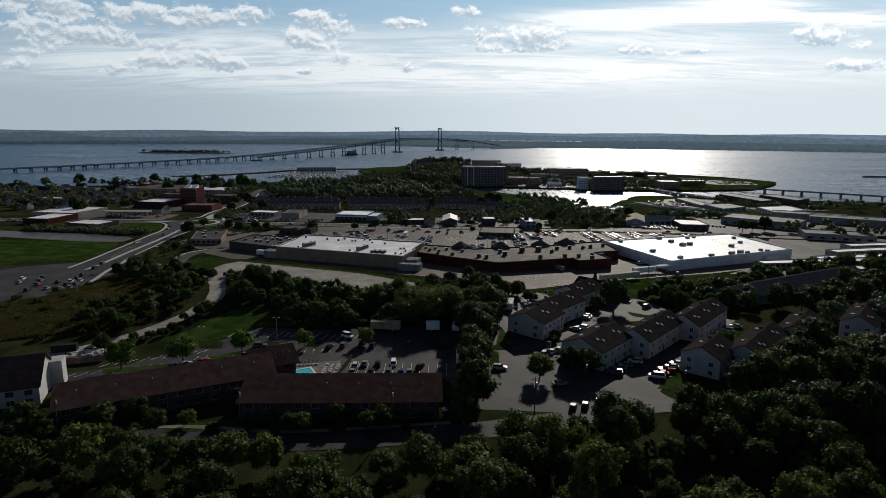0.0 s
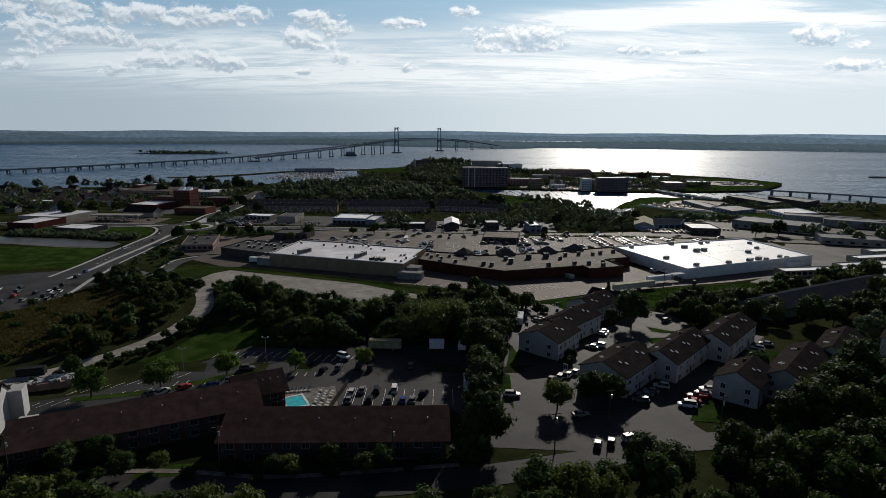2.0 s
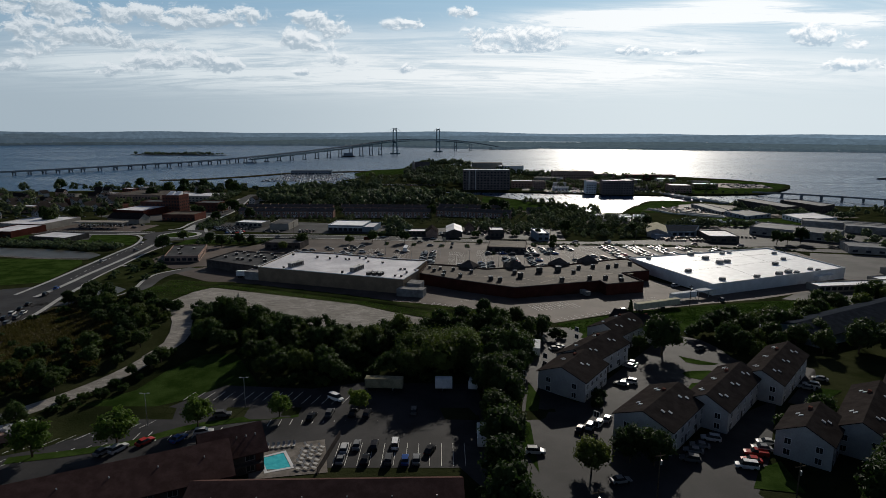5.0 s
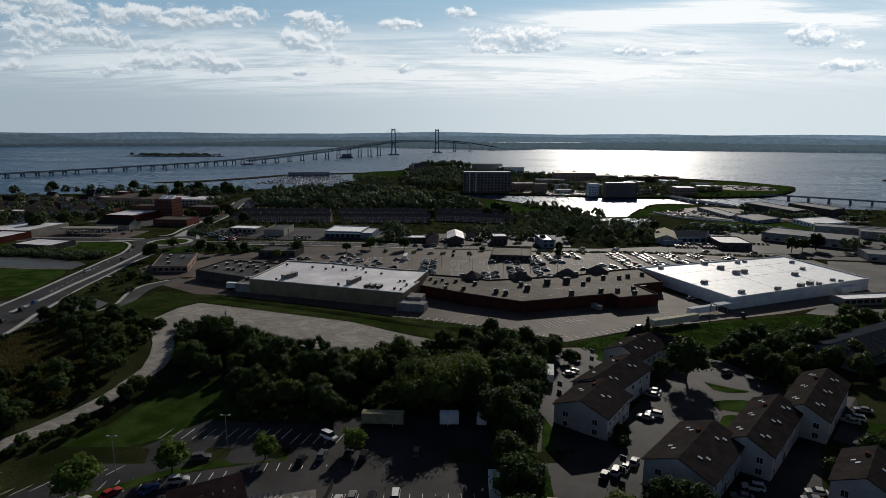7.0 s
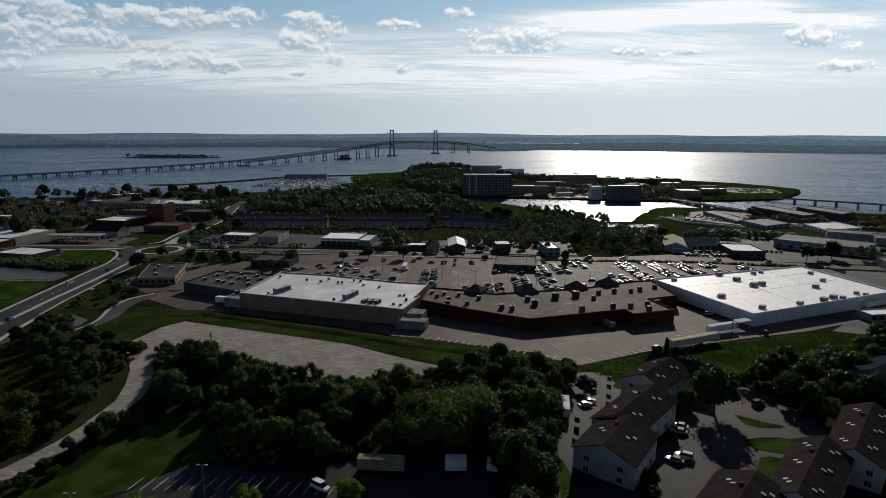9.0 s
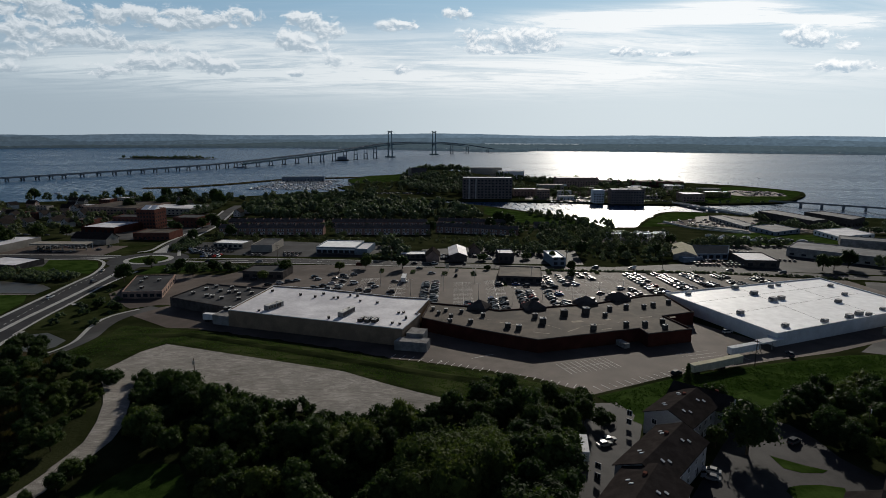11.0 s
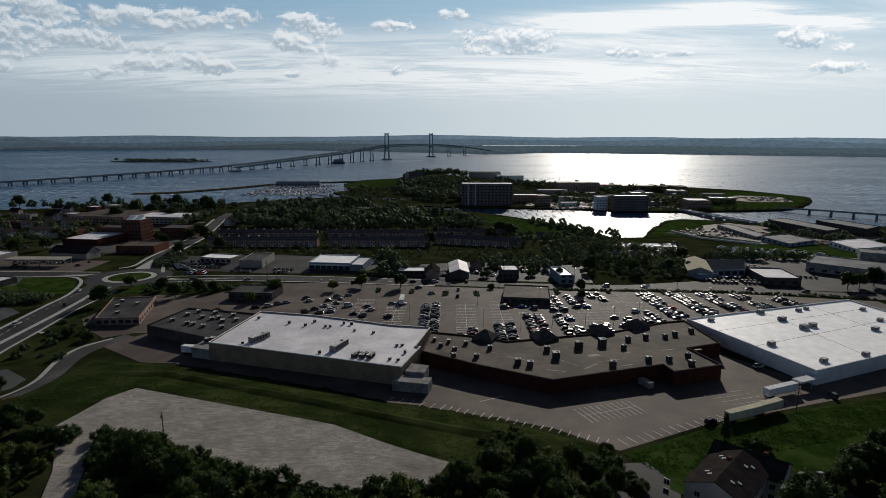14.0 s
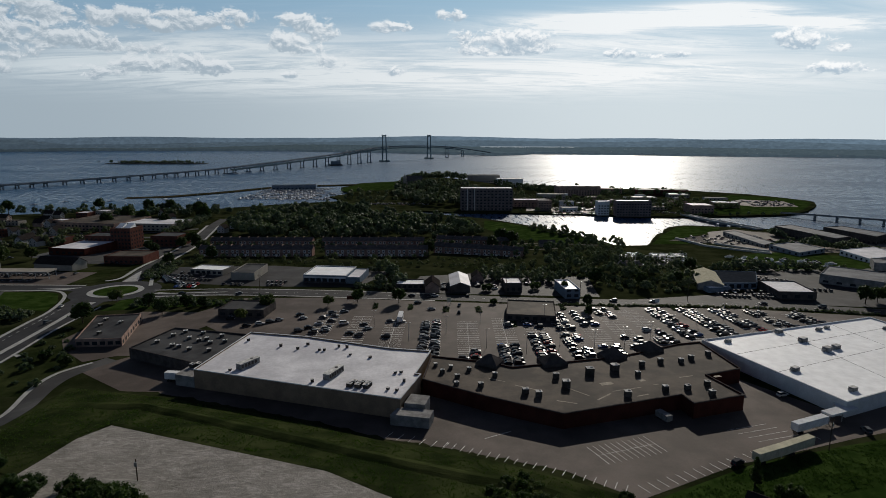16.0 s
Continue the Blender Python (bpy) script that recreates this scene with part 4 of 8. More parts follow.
a, b, c = [bm.verts.new((x, y, zt)) for x, y in out], [bm.verts.new((x, y, zt)) for x, y in poly], [bm.verts.new((x, y, zt - 0.6)) for x, y in out]
for i in range(4):
    j = (i + 1) % 4
    bm.faces.new((a[i], a[j], b[j], b[i])), bm.faces.new((c[i], c[j], a[j], a[i]))
part("rim", bm, WHITE_WALL, pool_deck)
sheet("pool_terrace", [(-51, 176), (-33, 181), (-29.5, 166), (-46, 163)], PAVING, 0.1, "pale concrete pool terrace", "terrace")


# ---- the long bridge ----
def deck_line(s):
    """Points along the bridge, from the near approach (s = 0) to the far shore (s = 1)."""
    pts = ((-1400, 640, 8), (-1130, 930, 8), (-890, 1240, 8), (-735, 1520, 9), (-605, 1740, 13), (-480, 1960, 24), (-340, 2240, 39), (-195, 2540, 57.5), (-18, 2840, 57), (130, 3050, 43), (330, 3310, 10))
    n = len(pts) - 1
    i = min(int(s * n), n - 1)
    u = s * n - i
    p0, p1, p2, p3 = (Vector(pts[max(0, min(n, j))]) for j in (i - 1, i, i + 1, i + 2))
    return 0.5 * (2 * p1 + (p2 - p0) * u + (2 * p0 - 5 * p1 + 4 * p2 - p3) * u**2 + (3 * p1 - p0 - 3 * p2 + p3) * u**3)


bridge = thing("suspension_bridge", "long grey-green suspension bridge on concrete piers", "bridge")
line = [deck_line(i / 240) for i in range(241)]


def strip(bm, pts, half, z0, z1):
    """A beam along a line, from z0 to z1 relative to it."""
    rings = []
    for i, p in enumerate(pts):
        d = (pts[min(i + 1, len(pts) - 1)] - pts[max(i - 1, 0)])
        n = Vector((-d.y, d.x, 0)).normalized() * half
        rings.append([bm.verts.new(p + n + Vector((0, 0, z0))), bm.verts.new(p - n + Vector((0, 0, z0))), bm.verts.new(p - n + Vector((0, 0, z1))), bm.verts.new(p + n + Vector((0, 0, z1)))])
    for a, b in zip(rings, rings[1:]):
        for i in range(4):
            bm.faces.new((a[i], a[(i + 1) % 4], b[(i + 1) % 4], b[i]))
    bm.faces.new(rings[0]), bm.faces.new(rings[-1][::-1])


bm = bmesh.new()
strip(bm, line, 8.5, -1.6, 0.0)
part("deck", bm, PIER, bridge)
for s in (-1, 1):
    bm = bmesh.new()
    shifted = []
    for i, p in enumerate(line):
        d = line[min(i + 1, 240)] - line[max(i - 1, 0)]
        shifted.append(p + Vector((-d.y, d.x, 0)).normalized() * s * 8.2)
    strip(bm, shifted, 0.25, 0.0, 1.1)
    part("parapet", bm, PIER, bridge)
    # stiffening truss under the high spans
    bm = bmesh.new()
    for i in range(104, 216, 2):
        a, b = shifted[i], shifted[i + 2]
        low = Vector((0, 0, -7.5))
        tube(bm, a + low, b + low, 1.25, None, 4)
        tube(bm, a + Vector((0, 0, -1)), (a + b) / 2 + low, 0.75, None, 4)
        tube(bm, (a + b) / 2 + low, b + Vector((0, 0, -1)), 0.75, None, 4)
    part("truss", bm, BRIDGE_STEEL, bridge, "open steel truss")


def near_index(x, y):
    return min(range(241), key=lambda i: (line[i].x - x) ** 2 + (line[i].y - y) ** 2)


def frame_at(i):
    d = (line[min(i + 1, 240)] - line[max(i - 1, 0)])
    return math.degrees(math.atan2(d.y, d.x)), line[i]


TOWERS = [near_index(-195, 2540), near_index(-18, 2840)]
# piers: closer together on the low approach, farther apart under the high spans
i = 6
while i < 236:
    deg, p = frame_at(i)
    tall = p.z - (1.6 if i < 104 else 8.5)
    if min(abs(i - t) for t in TOWERS) > 6 and not TOWERS[0] < i < TOWERS[1]:
        m = rot(deg, p.x, p.y, 0)
        bm = bmesh.new()
        w = 6.2 if tall < 22 else 7.0
        for s in (-1, 1):
            tube(bm, m @ Vector((0, s * w, -2)), m @ Vector((0, s * w * 0.85, tall)), 1.6 if tall < 22 else 2.1, 1.3, 8)
        box(bm, -1.3, 1.3, -w - 1.6, w + 1.6, tall - 1.8, tall + 0.02, m)
        if tall > 22:
            box(bm, -1.2, 1.2, -w, w, tall * 0.5, tall * 0.5 + 2, m)
        if i > 100:
            box(bm, -2.6, 2.6, -w - 2.6, w + 2.6, -2, 1.6, m)
        part("pier", bm, PIER, bridge)
    i += 2 if i < 60 else 3 if i < 104 else 5 if i < TOWERS[0] else 12

tops = []
for t in TOWERS:
    deg, p = frame_at(t)
    m = rot(deg, p.x, p.y, 0)
    tower = bmesh.new()
    for s in (-1, 1):
        for a, b, r in ((0, 40, 2.9), (40, 75, 2.5), (75, 106, 2.1)):
            f = lambda z: s * (10.0 - 2.4 * z / 106)
            tube(tower, m @ Vector((0, f(a), a - 1)), m @ Vector((0, f(b), b)), r, r - 0.4, 6)
    # portals with pointed arches
    for z in (46, 100):
        box(tower, -1.6, 1.6, -8, 8, z, z + 4, m)
        for s in (-1, 1):
            tube(tower, m @ Vector((0, s * 7.8, z - 10)), m @ Vector((0, s * 2.2, z + 1)), 1.4, None, 4)
    box(tower, -8, 8, -20, 20, -2, 5, m)
    part("tower", tower, BRIDGE_STEEL, bridge, "tall steel tower with pointed arches")
    tops.append([m @ Vector((0, s * 8.6, 106)) for s in (-1, 1)])
for s in (0, 1):
    bm = bmesh.new()
    ends = []
    for t, off in ((TOWERS[0], -20), (TOWERS[1], 20)):
        deg, p = frame_at(max(0, min(240, t + off)))
        ends.append(rot(deg, p.x, p.y, p.z) @ Vector((0, (-8.6, 8.6)[s], 0)))
    for a, b, sag in ((ends[0], tops[0][s], 10), (tops[0][s], tops[1][s], 46), (tops[1][s], ends[1], 10)):
        pts = [a.lerp(b, u / 20) - Vector((0, 0, sag * 4 * (u / 20) * (1 - u / 20))) for u in range(21)]
        for p, q in zip(pts, pts[1:]):
            tube(bm, p, q, 0.3, None, 5)
    part("main_cable", bm, BRIDGE_STEEL, bridge)
    bm = bmesh.new()
    for a, b, sag in ((tops[0][s], tops[1][s], 46),):
        for u in range(1, 20):
            p = a.lerp(b, u / 20) - Vector((0, 0, sag * 4 * (u / 20) * (1 - u / 20)))
            q = line[near_index(p.x, p.y)]
            if p.z > q.z + 1:
                tube(bm, p, (p.x, p.y, q.z), 0.09, None, 4)
    part("hanger", bm, BRIDGE_STEEL, bridge)

# causeway bridge to the point, and the low road bridge
low_bridge = thing("low_road_bridge", "low concrete road bridge on short piers", "bridge")
pts = [Vector((458, 922, 5.0)), Vector((481, 888, 6.4)), Vector((533, 840, 6.8)), Vector((640, 744, 6.8)), Vector((800, 618, 6.8))]
bm = bmesh.new()
strip(bm, pts, 4.5, -1.3, 0.0)
part("deck", bm, PIER, low_bridge)
bm = bmesh.new()
strip(bm, [p + Vector((-3.6, -3.8, 0)) for p in pts], 0.3, 0, 1.0)
part("parapet", bm, PIER, low_bridge)
for k in range(16):
    p = pts[1].lerp(pts[4], k * 23 / (pts[4] - pts[1]).length)
    p.x += 6 * math.sin(math.pi * k / 15)
    bm = bmesh.new()
    box(bm, -1.2, 1.2, -4.2, 4.2, -7.5, -1.2, rot(-40, p.x, p.y, p.z))
    part("pier", bm, PIER, low_bridge)
causeway = thing("causeway_bridge", "low causeway bridge with a pale railing", "bridge")
pts = [Vector((322, 915, 3.2)), Vector((335, 850, 3.6)), Vector((352, 785, 4.2))]
bm = bmesh.new()
strip(bm, pts, 5, -1.2, 0)
part("deck", bm, PIER, causeway)
for k in range(8):
    p = pts[0].lerp(pts[2], k / 7)
    bm = bmesh.new()
    box(bm, -4.5, 4.5, -0.8, 0.8, -5.5, -1.1, rot(-14, p.x, p.y, p.z))
    part("pier", bm, PIER, causeway)
for s in (-4.7, 4.7):
    bm = bmesh.new()
    strip(bm, [p + Vector((s, 0, 0)) for p in pts], 0.12, 0, 1.0)
    part("railing", bm, STEEL, causeway)


# ---- the far side of the bay ----
def far_land(name, label, shore, rise, seed, glow, tone, back=500, houses=0.0, rough=0.12):
    """Low wooded land far across the water, with an uneven top of trees; haze is painted on as glow."""
    rng = random.Random(seed)
    bm = bmesh.new()
    rows = []
    for k, (x, y) in enumerate(shore):
        d = Vector((x, y)).normalized()
        h = rise * (0.8 + 0.3 * noise.noise((x * 0.0011, y * 0.0011, seed * 3.1))) * (1 + rough * (rng.random() - 0.5))
        low = min(h, 9 + 6 * rng.random())
        rows.append([bm.verts.new((x, y, -1)), bm.verts.new((x, y, low)), bm.verts.new((x + d.x * back * 0.3, y + d.y * back * 0.3, max(6, h * 0.6))), bm.verts.new((x + d.x * back, y + d.y * back, max(7, h)))])
    for a, b in zip(rows, rows[1:]):
        for i in range(3):
            bm.faces.new((a[i], b[i], b[i + 1], a[i + 1]))
    m = bpy.data.materials.new(name + "_woods_in_haze")
    m.use_nodes = True
    k = Nodes(m.node_tree)
    p = m.node_tree.nodes["Principled BSDF"]
    place = k.add("ShaderNodeNewGeometry").outputs["Position"]
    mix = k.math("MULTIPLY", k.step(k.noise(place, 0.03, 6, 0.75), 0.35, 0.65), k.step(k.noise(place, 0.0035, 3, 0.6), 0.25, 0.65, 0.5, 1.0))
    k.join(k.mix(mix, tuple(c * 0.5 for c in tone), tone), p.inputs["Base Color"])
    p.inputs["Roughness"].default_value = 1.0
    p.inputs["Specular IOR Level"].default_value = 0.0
    # haze goes into the emission, with houses as bright specks
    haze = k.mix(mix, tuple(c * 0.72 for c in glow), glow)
    if houses:
        spots = k.add("ShaderNodeTexVoronoi")
        k.join(place, spots.inputs["Vector"])
        spots.inputs["Scale"].default_value = 0.03
        haze = k.mix(k.math("MULTIPLY", k.step(spots.outputs["Distance"], 0.16, 0.06), k.step(k.noise(place, 0.004, 2, 0.5), 0.5, 0.62)), haze, (houses, houses, houses))
    # the painted haze glows paler towards the sun
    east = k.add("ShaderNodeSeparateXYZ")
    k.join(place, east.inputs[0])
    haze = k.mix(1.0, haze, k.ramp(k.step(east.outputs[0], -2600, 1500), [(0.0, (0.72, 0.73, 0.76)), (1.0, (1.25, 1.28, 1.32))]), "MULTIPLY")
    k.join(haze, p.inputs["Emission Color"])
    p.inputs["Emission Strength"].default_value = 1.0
    solid(name, bm, m, label, "backdrop", "structure")


def arc(pairs, step):
    out = []
    for (a, b), (c, d) in zip(pairs, pairs[1:]):
        n = max(1, int(math.hypot(c - a, d - b) / step))
        out += [(a + (c - a) * i / n, b + (d - b) * i / n) for i in range(n)]
    return out + [pairs[-1]]


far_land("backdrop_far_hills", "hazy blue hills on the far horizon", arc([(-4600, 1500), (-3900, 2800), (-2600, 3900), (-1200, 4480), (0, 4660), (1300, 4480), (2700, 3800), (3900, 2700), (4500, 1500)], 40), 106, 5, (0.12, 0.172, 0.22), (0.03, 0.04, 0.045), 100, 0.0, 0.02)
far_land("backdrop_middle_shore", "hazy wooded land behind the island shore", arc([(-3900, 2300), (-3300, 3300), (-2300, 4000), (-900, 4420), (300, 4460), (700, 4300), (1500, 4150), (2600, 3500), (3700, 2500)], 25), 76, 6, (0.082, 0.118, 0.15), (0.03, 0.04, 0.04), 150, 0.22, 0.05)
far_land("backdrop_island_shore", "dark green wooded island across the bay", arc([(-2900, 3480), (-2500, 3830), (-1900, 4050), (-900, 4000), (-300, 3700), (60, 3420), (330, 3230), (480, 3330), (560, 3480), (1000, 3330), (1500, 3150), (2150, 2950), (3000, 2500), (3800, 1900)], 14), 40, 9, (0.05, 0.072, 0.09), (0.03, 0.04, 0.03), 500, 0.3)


def far_water(points, z0, z1):
    """A strip of bright water seen beyond the near shore."""
    bm = bmesh.new()
    rows = [(bm.verts.new((x, y, z0)), bm.verts.new((x, y + 30, z1))) for x, y in points]
    for a, b in zip(rows, rows[1:]):
        bm.faces.new((a[0], b[0], b[1], a[1]))
    m = bpy.data.materials.new("far_water_glow")
    m.use_nodes = True
    p = m.node_tree.nodes["Principled BSDF"]
    p.inputs["Base Color"].default_value, p.inputs["Roughness"].default_value = (0.1, 0.12, 0.14, 1), 1.0
    # the water's bright shine is put in as emission
    p.inputs["Emission Color"].default_value, p.inputs["Emission Strength"].default_value = (0.26, 0.3, 0.33, 1), 1.0
    solid("backdrop_far_water", bm, m, "bright strip of water beyond the far shore", "backdrop", "structure")


far_water([(314, 4085), (480, 4090), (700, 4080), (967, 4040)], 25, 29.5)


def barge(x, y, deg, length, width, tall):
    e = thing("work_barge", "dark flat barge with a deckhouse beside a bridge pier", "barge", pose(x, y, 0, 0, 0, deg), "barges")
    bm = bmesh.new()
    prism(bm, [(-length / 2, -width * 0.4), (-length * 0.42, -width / 2), (length * 0.42, -width / 2), (length / 2, -width * 0.3), (length / 2, width * 0.3), (length * 0.42, width / 2), (-length * 0.42, width / 2), (-length / 2, width * 0.4)], -1.5, tall * 0.3)
    part("hull", bm, DARK_WALL, e)
    bm = bmesh.new()
    box(bm, -length * 0.38, length * 0.3, -width * 0.35, width * 0.35, tall * 0.3, tall)
    part("deckhouse", bm, BLUE_GREY, e)


barge(-340, 2225, 10, 46, 16, 15)
barge(-552, 1772, 5, 34, 12, 3)


# ---- trees and scrub ----
GRASS_BLADE = leafage("grass_blades", (0.02, 0.037, 0.01), (0.045, 0.07, 0.018))
REED = leafage("reed_blades", (0.026, 0.028, 0.014), (0.062, 0.048, 0.028))
def leaf_cloud(bm, centre, radius, count, size, rng, flat=0.8):
    """Small bent leaf sprays over a rough ball."""
    for _ in range(count):
        d = Vector((rng.gauss(0, 1), rng.gauss(0, 1), rng.gauss(0.25, 1))).normalized()
        r = radius * (0.62 + 0.55 * rng.random() ** 1.4)
        p = centre + Vector((d.x * r, d.y * r, d.z * r * flat))
        n = (d + Vector((rng.gauss(0, 0.5), rng.gauss(0, 0.5), rng.gauss(0.2, 0.5)))).normalized()
        q = n.to_track_quat("Z", "Y").to_matrix()
        a = rng.random() * 6.28
        s = size * (0.6 + 0.8 * rng.random())
        u, v = q @ Vector((math.cos(a), math.sin(a), 0)) * s, q @ Vector((-math.sin(a), math.cos(a), 0)) * s * 0.85
        w = [bm.verts.new(c) for c in (p - u * 0.6 - v, p + u, p - u * 0.6 + v)]
        bm.faces.new(w)


def core(bm, centre, radius, rng, flat=0.8, fill=0.6):
    """A rough dark heart of leaves, so that no sky shows through the middle."""
    made = bmesh.ops.create_icosphere(bm, subdivisions=1, radius=1.0)["verts"]
    for v in made:
        v.co = centre + Vector((v.co.x, v.co.y, v.co.z * flat)) * radius * (fill + 0.25 * rng.random())


def tree_meshes(seed, height, spread, clumps, leaves, size, shape="round"):
    """Meshes of a trunk with limbs, and of a crown in clumps."""
    rng = random.Random(seed)
    wood, crown = bmesh.new(), bmesh.new()
    bare = height * (0.16 if shape != "bush" else 0.04)
    tube(wood, (0, 0, -0.8), (0, 0, height * 0.35), height * 0.03, height * 0.022, 7)
    tube(wood, (0, 0, height * 0.35), (rng.uniform(-0.3, 0.3), rng.uniform(-0.3, 0.3), height * 0.75), height * 0.022, height * 0.008, 6)
    for k in range(clumps):
        u = (k + 0.5) / clumps
        if shape == "cone":
            z = bare + (height - bare) * u
            r = spread * (1 - u) * 0.75 + 0.25
            c = Vector((math.cos(k * 2.4) * r * 0.4, math.sin(k * 2.4) * r * 0.4, z))
            rad = spread * (1.05 - u) * 0.55 + 0.35
        else:
            a = k * 2.39996 + rng.uniform(-0.4, 0.4)
            zz = 1 - 1.75 * u
            ring = math.sqrt(max(0.05, 1 - zz * zz))
            c = Vector((math.cos(a) * ring * spread * 0.68, math.sin(a) * ring * spread * 0.68, bare + (height - bare) * (0.52 + 0.36 * zz)))
            c += Vector((rng.gauss(0, 0.09), rng.gauss(0, 0.09), rng.gauss(0, 0.05))) * spread
            rad = spread * rng.uniform(0.26, 0.48)
            if shape == "willow":
                rad *= 1.1
            if k % 3 == 0:
                tube(wood, (0, 0, height * rng.uniform(0.2, 0.45)), tuple(c), height * 0.014, height * 0.004, 5)
        core(crown, c, rad, rng, 0.85, 0.56 if leaves > 400 else 0.7)
        leaf_cloud(crown, c, rad, leaves // clumps, size, rng, 1.15 if shape == "willow" else 0.85)
    return mesh_of("trunk", wood, BARK), crown


def tree_kind(name, label, category, seed, height, spread, clumps, leaves, size, leaf, shape="round"):
    e = thing(name, label, category, group=category + "s")
    wood, crown = tree_meshes(seed, height, spread, clumps, leaves, size, shape)
    part("trunk", wood, None, e)
    part("crown", mesh_of("crown", crown, leaf), None, e)
    return e


def plant(kind, x, y, size=1.0, turn=0.0, stretch=1.0, sink=0.0):
    c = copy_thing(kind, pose(x, y, ground(x, y) - sink, 0, 0, turn))
    c.scale = (size, size, size * stretch)
    return c


KINDS = [tree_kind("broadleaf_tree", "full dark green broadleaf tree", "tree", 1, 11, 5.2, 30, 2200, 0.31, LEAF[0]),
         tree_kind("broadleaf_tree", "rounded mid green broadleaf tree", "tree", 2, 10, 4.8, 28, 2100, 0.31, LEAF[1]),
         tree_kind("broadleaf_tree", "tall uneven dark green tree", "tree", 3, 14, 4.6, 32, 2300, 0.32, LEAF[0]),
         tree_kind("broadleaf_tree", "light green sunlit broadleaf tree", "tree", 4, 9, 4.6, 26, 2000, 0.29, LEAF[2]),
         tree_kind("willow_tree", "broad yellow-green willow tree", "tree", 5, 10, 6.0, 30, 4200, 0.27, LEAF[2], "willow"),
         tree_kind("conifer_tree", "dark pointed evergreen tree", "tree", 6, 11, 3.0, 16, 1800, 0.27, LEAF[0], "cone"),
         tree_kind("bush", "dense dark green bush", "bush", 7, 4.2, 3.4, 14, 1200, 0.27, LEAF[0], "bush"),
         tree_kind("bush", "scrubby mid green bush", "bush", 8, 3.4, 3.2, 13, 1100, 0.27, LEAF[1], "bush"),
         tree_kind("street_tree", "small round green car park tree", "tree", 9, 6.5, 3.1, 18, 1900, 0.22, STREET_LEAF)]
for k, e in enumerate(KINDS):
    e.matrix_world = pose(-260 - 14 * k, 250, ground(-260, 250))


def inside(poly, x, y):
    hit = False
    for (a, b), (c, d) in zip(poly, poly[1:] + poly[:1]):
        if (b > y) != (d > y) and x < (c - a) * (y - b) / (d - b) + a:
            hit = not hit
    return hit


def grove(poly, gap, kinds, seed, low=0.75, high=1.15, sink=0.0):
    """Trees over a patch, no two closer than the gap."""
    rng = random.Random(seed)
    xs, ys = [p[0] for p in poly], [p[1] for p in poly]
    put = []
    for _ in range(6000):
        x, y = rng.uniform(min(xs), max(xs)), rng.uniform(min(ys), max(ys))
        if inside(poly, x, y) and all((x - a) ** 2 + (y - b) ** 2 > gap * gap for a, b in put):
            put.append((x, y))
    for x, y in put:
        plant(KINDS[rng.choice(kinds)], x, y, rng.uniform(low, high), rng.uniform(0, 360), rng.uniform(0.85, 1.15), sink)


def thicket(name, label, poly, gap, kinds, seed, low=0.75, high=1.15, holes=(), crowns=None):
    """A closed growth of trees and bushes, too dense to count, joined into one mesh."""
    rng = random.Random(seed)
    xs, ys = [p[0] for p in poly], [p[1] for p in poly]
    put, points, tris, base = [], [], [], 0
    for _ in range(6000):
        x, y = rng.uniform(min(xs), max(xs)), rng.uniform(min(ys), max(ys))
        if inside(poly, x, y) and not any(inside(h, x, y) for h in holes) and all((x - a) ** 2 + (y - b) ** 2 > gap * gap for a, b in put):
            put.append((x, y))
    for x, y in put:
        v, f = (crowns or CROWNS)[rng.choice(kinds)]
        a, s = rng.uniform(0, 6.28), rng.uniform(low, high)
        turn = np.array([[math.cos(a), math.sin(a), 0], [-math.sin(a), math.cos(a), 0], [0, 0, rng.uniform(0.85, 1.15)]])
        points.append(v @ turn * s + (x, y, ground(x, y) - 0.3))
        tris.append(f + base)
        base += len(v)
    me = bpy.data.meshes.new(name)
    me.from_pydata(np.concatenate(points), [], np.concatenate(tris))
    for m in HAZED_LEAF if crowns else LEAF:
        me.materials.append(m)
    me.polygons.foreach_set("material_index", np.concatenate([np.full(len(t), k % 3 if k % 4 else 1, dtype=np.int32) for k, t in enumerate(tris)]))
    tagged(new(name, me), label, "trees", "", "stuff")


def crown_arrays(seed, height, spread, clumps, leaves, size, shape="round"):
    wood, crown = tree_meshes(seed, height, spread, clumps, leaves, size, shape)
    crown.verts.index_update()
    out = np.array([v.co[:] for v in crown.verts]), np.array([[v.index for v in f.verts] for f in crown.faces])
    crown.free()
    return out


CROWNS = [crown_arrays(61, 11, 5.2, 24, 2300, 0.3), crown_arrays(62, 10, 4.8, 22, 2200, 0.3), crown_arrays(63, 13, 4.6, 24, 2300, 0.3), crown_arrays(64, 4.4, 3.6, 12, 800, 0.3, "bush"), crown_arrays(65, 3.2, 3.2, 11, 700, 0.3, "bush")]


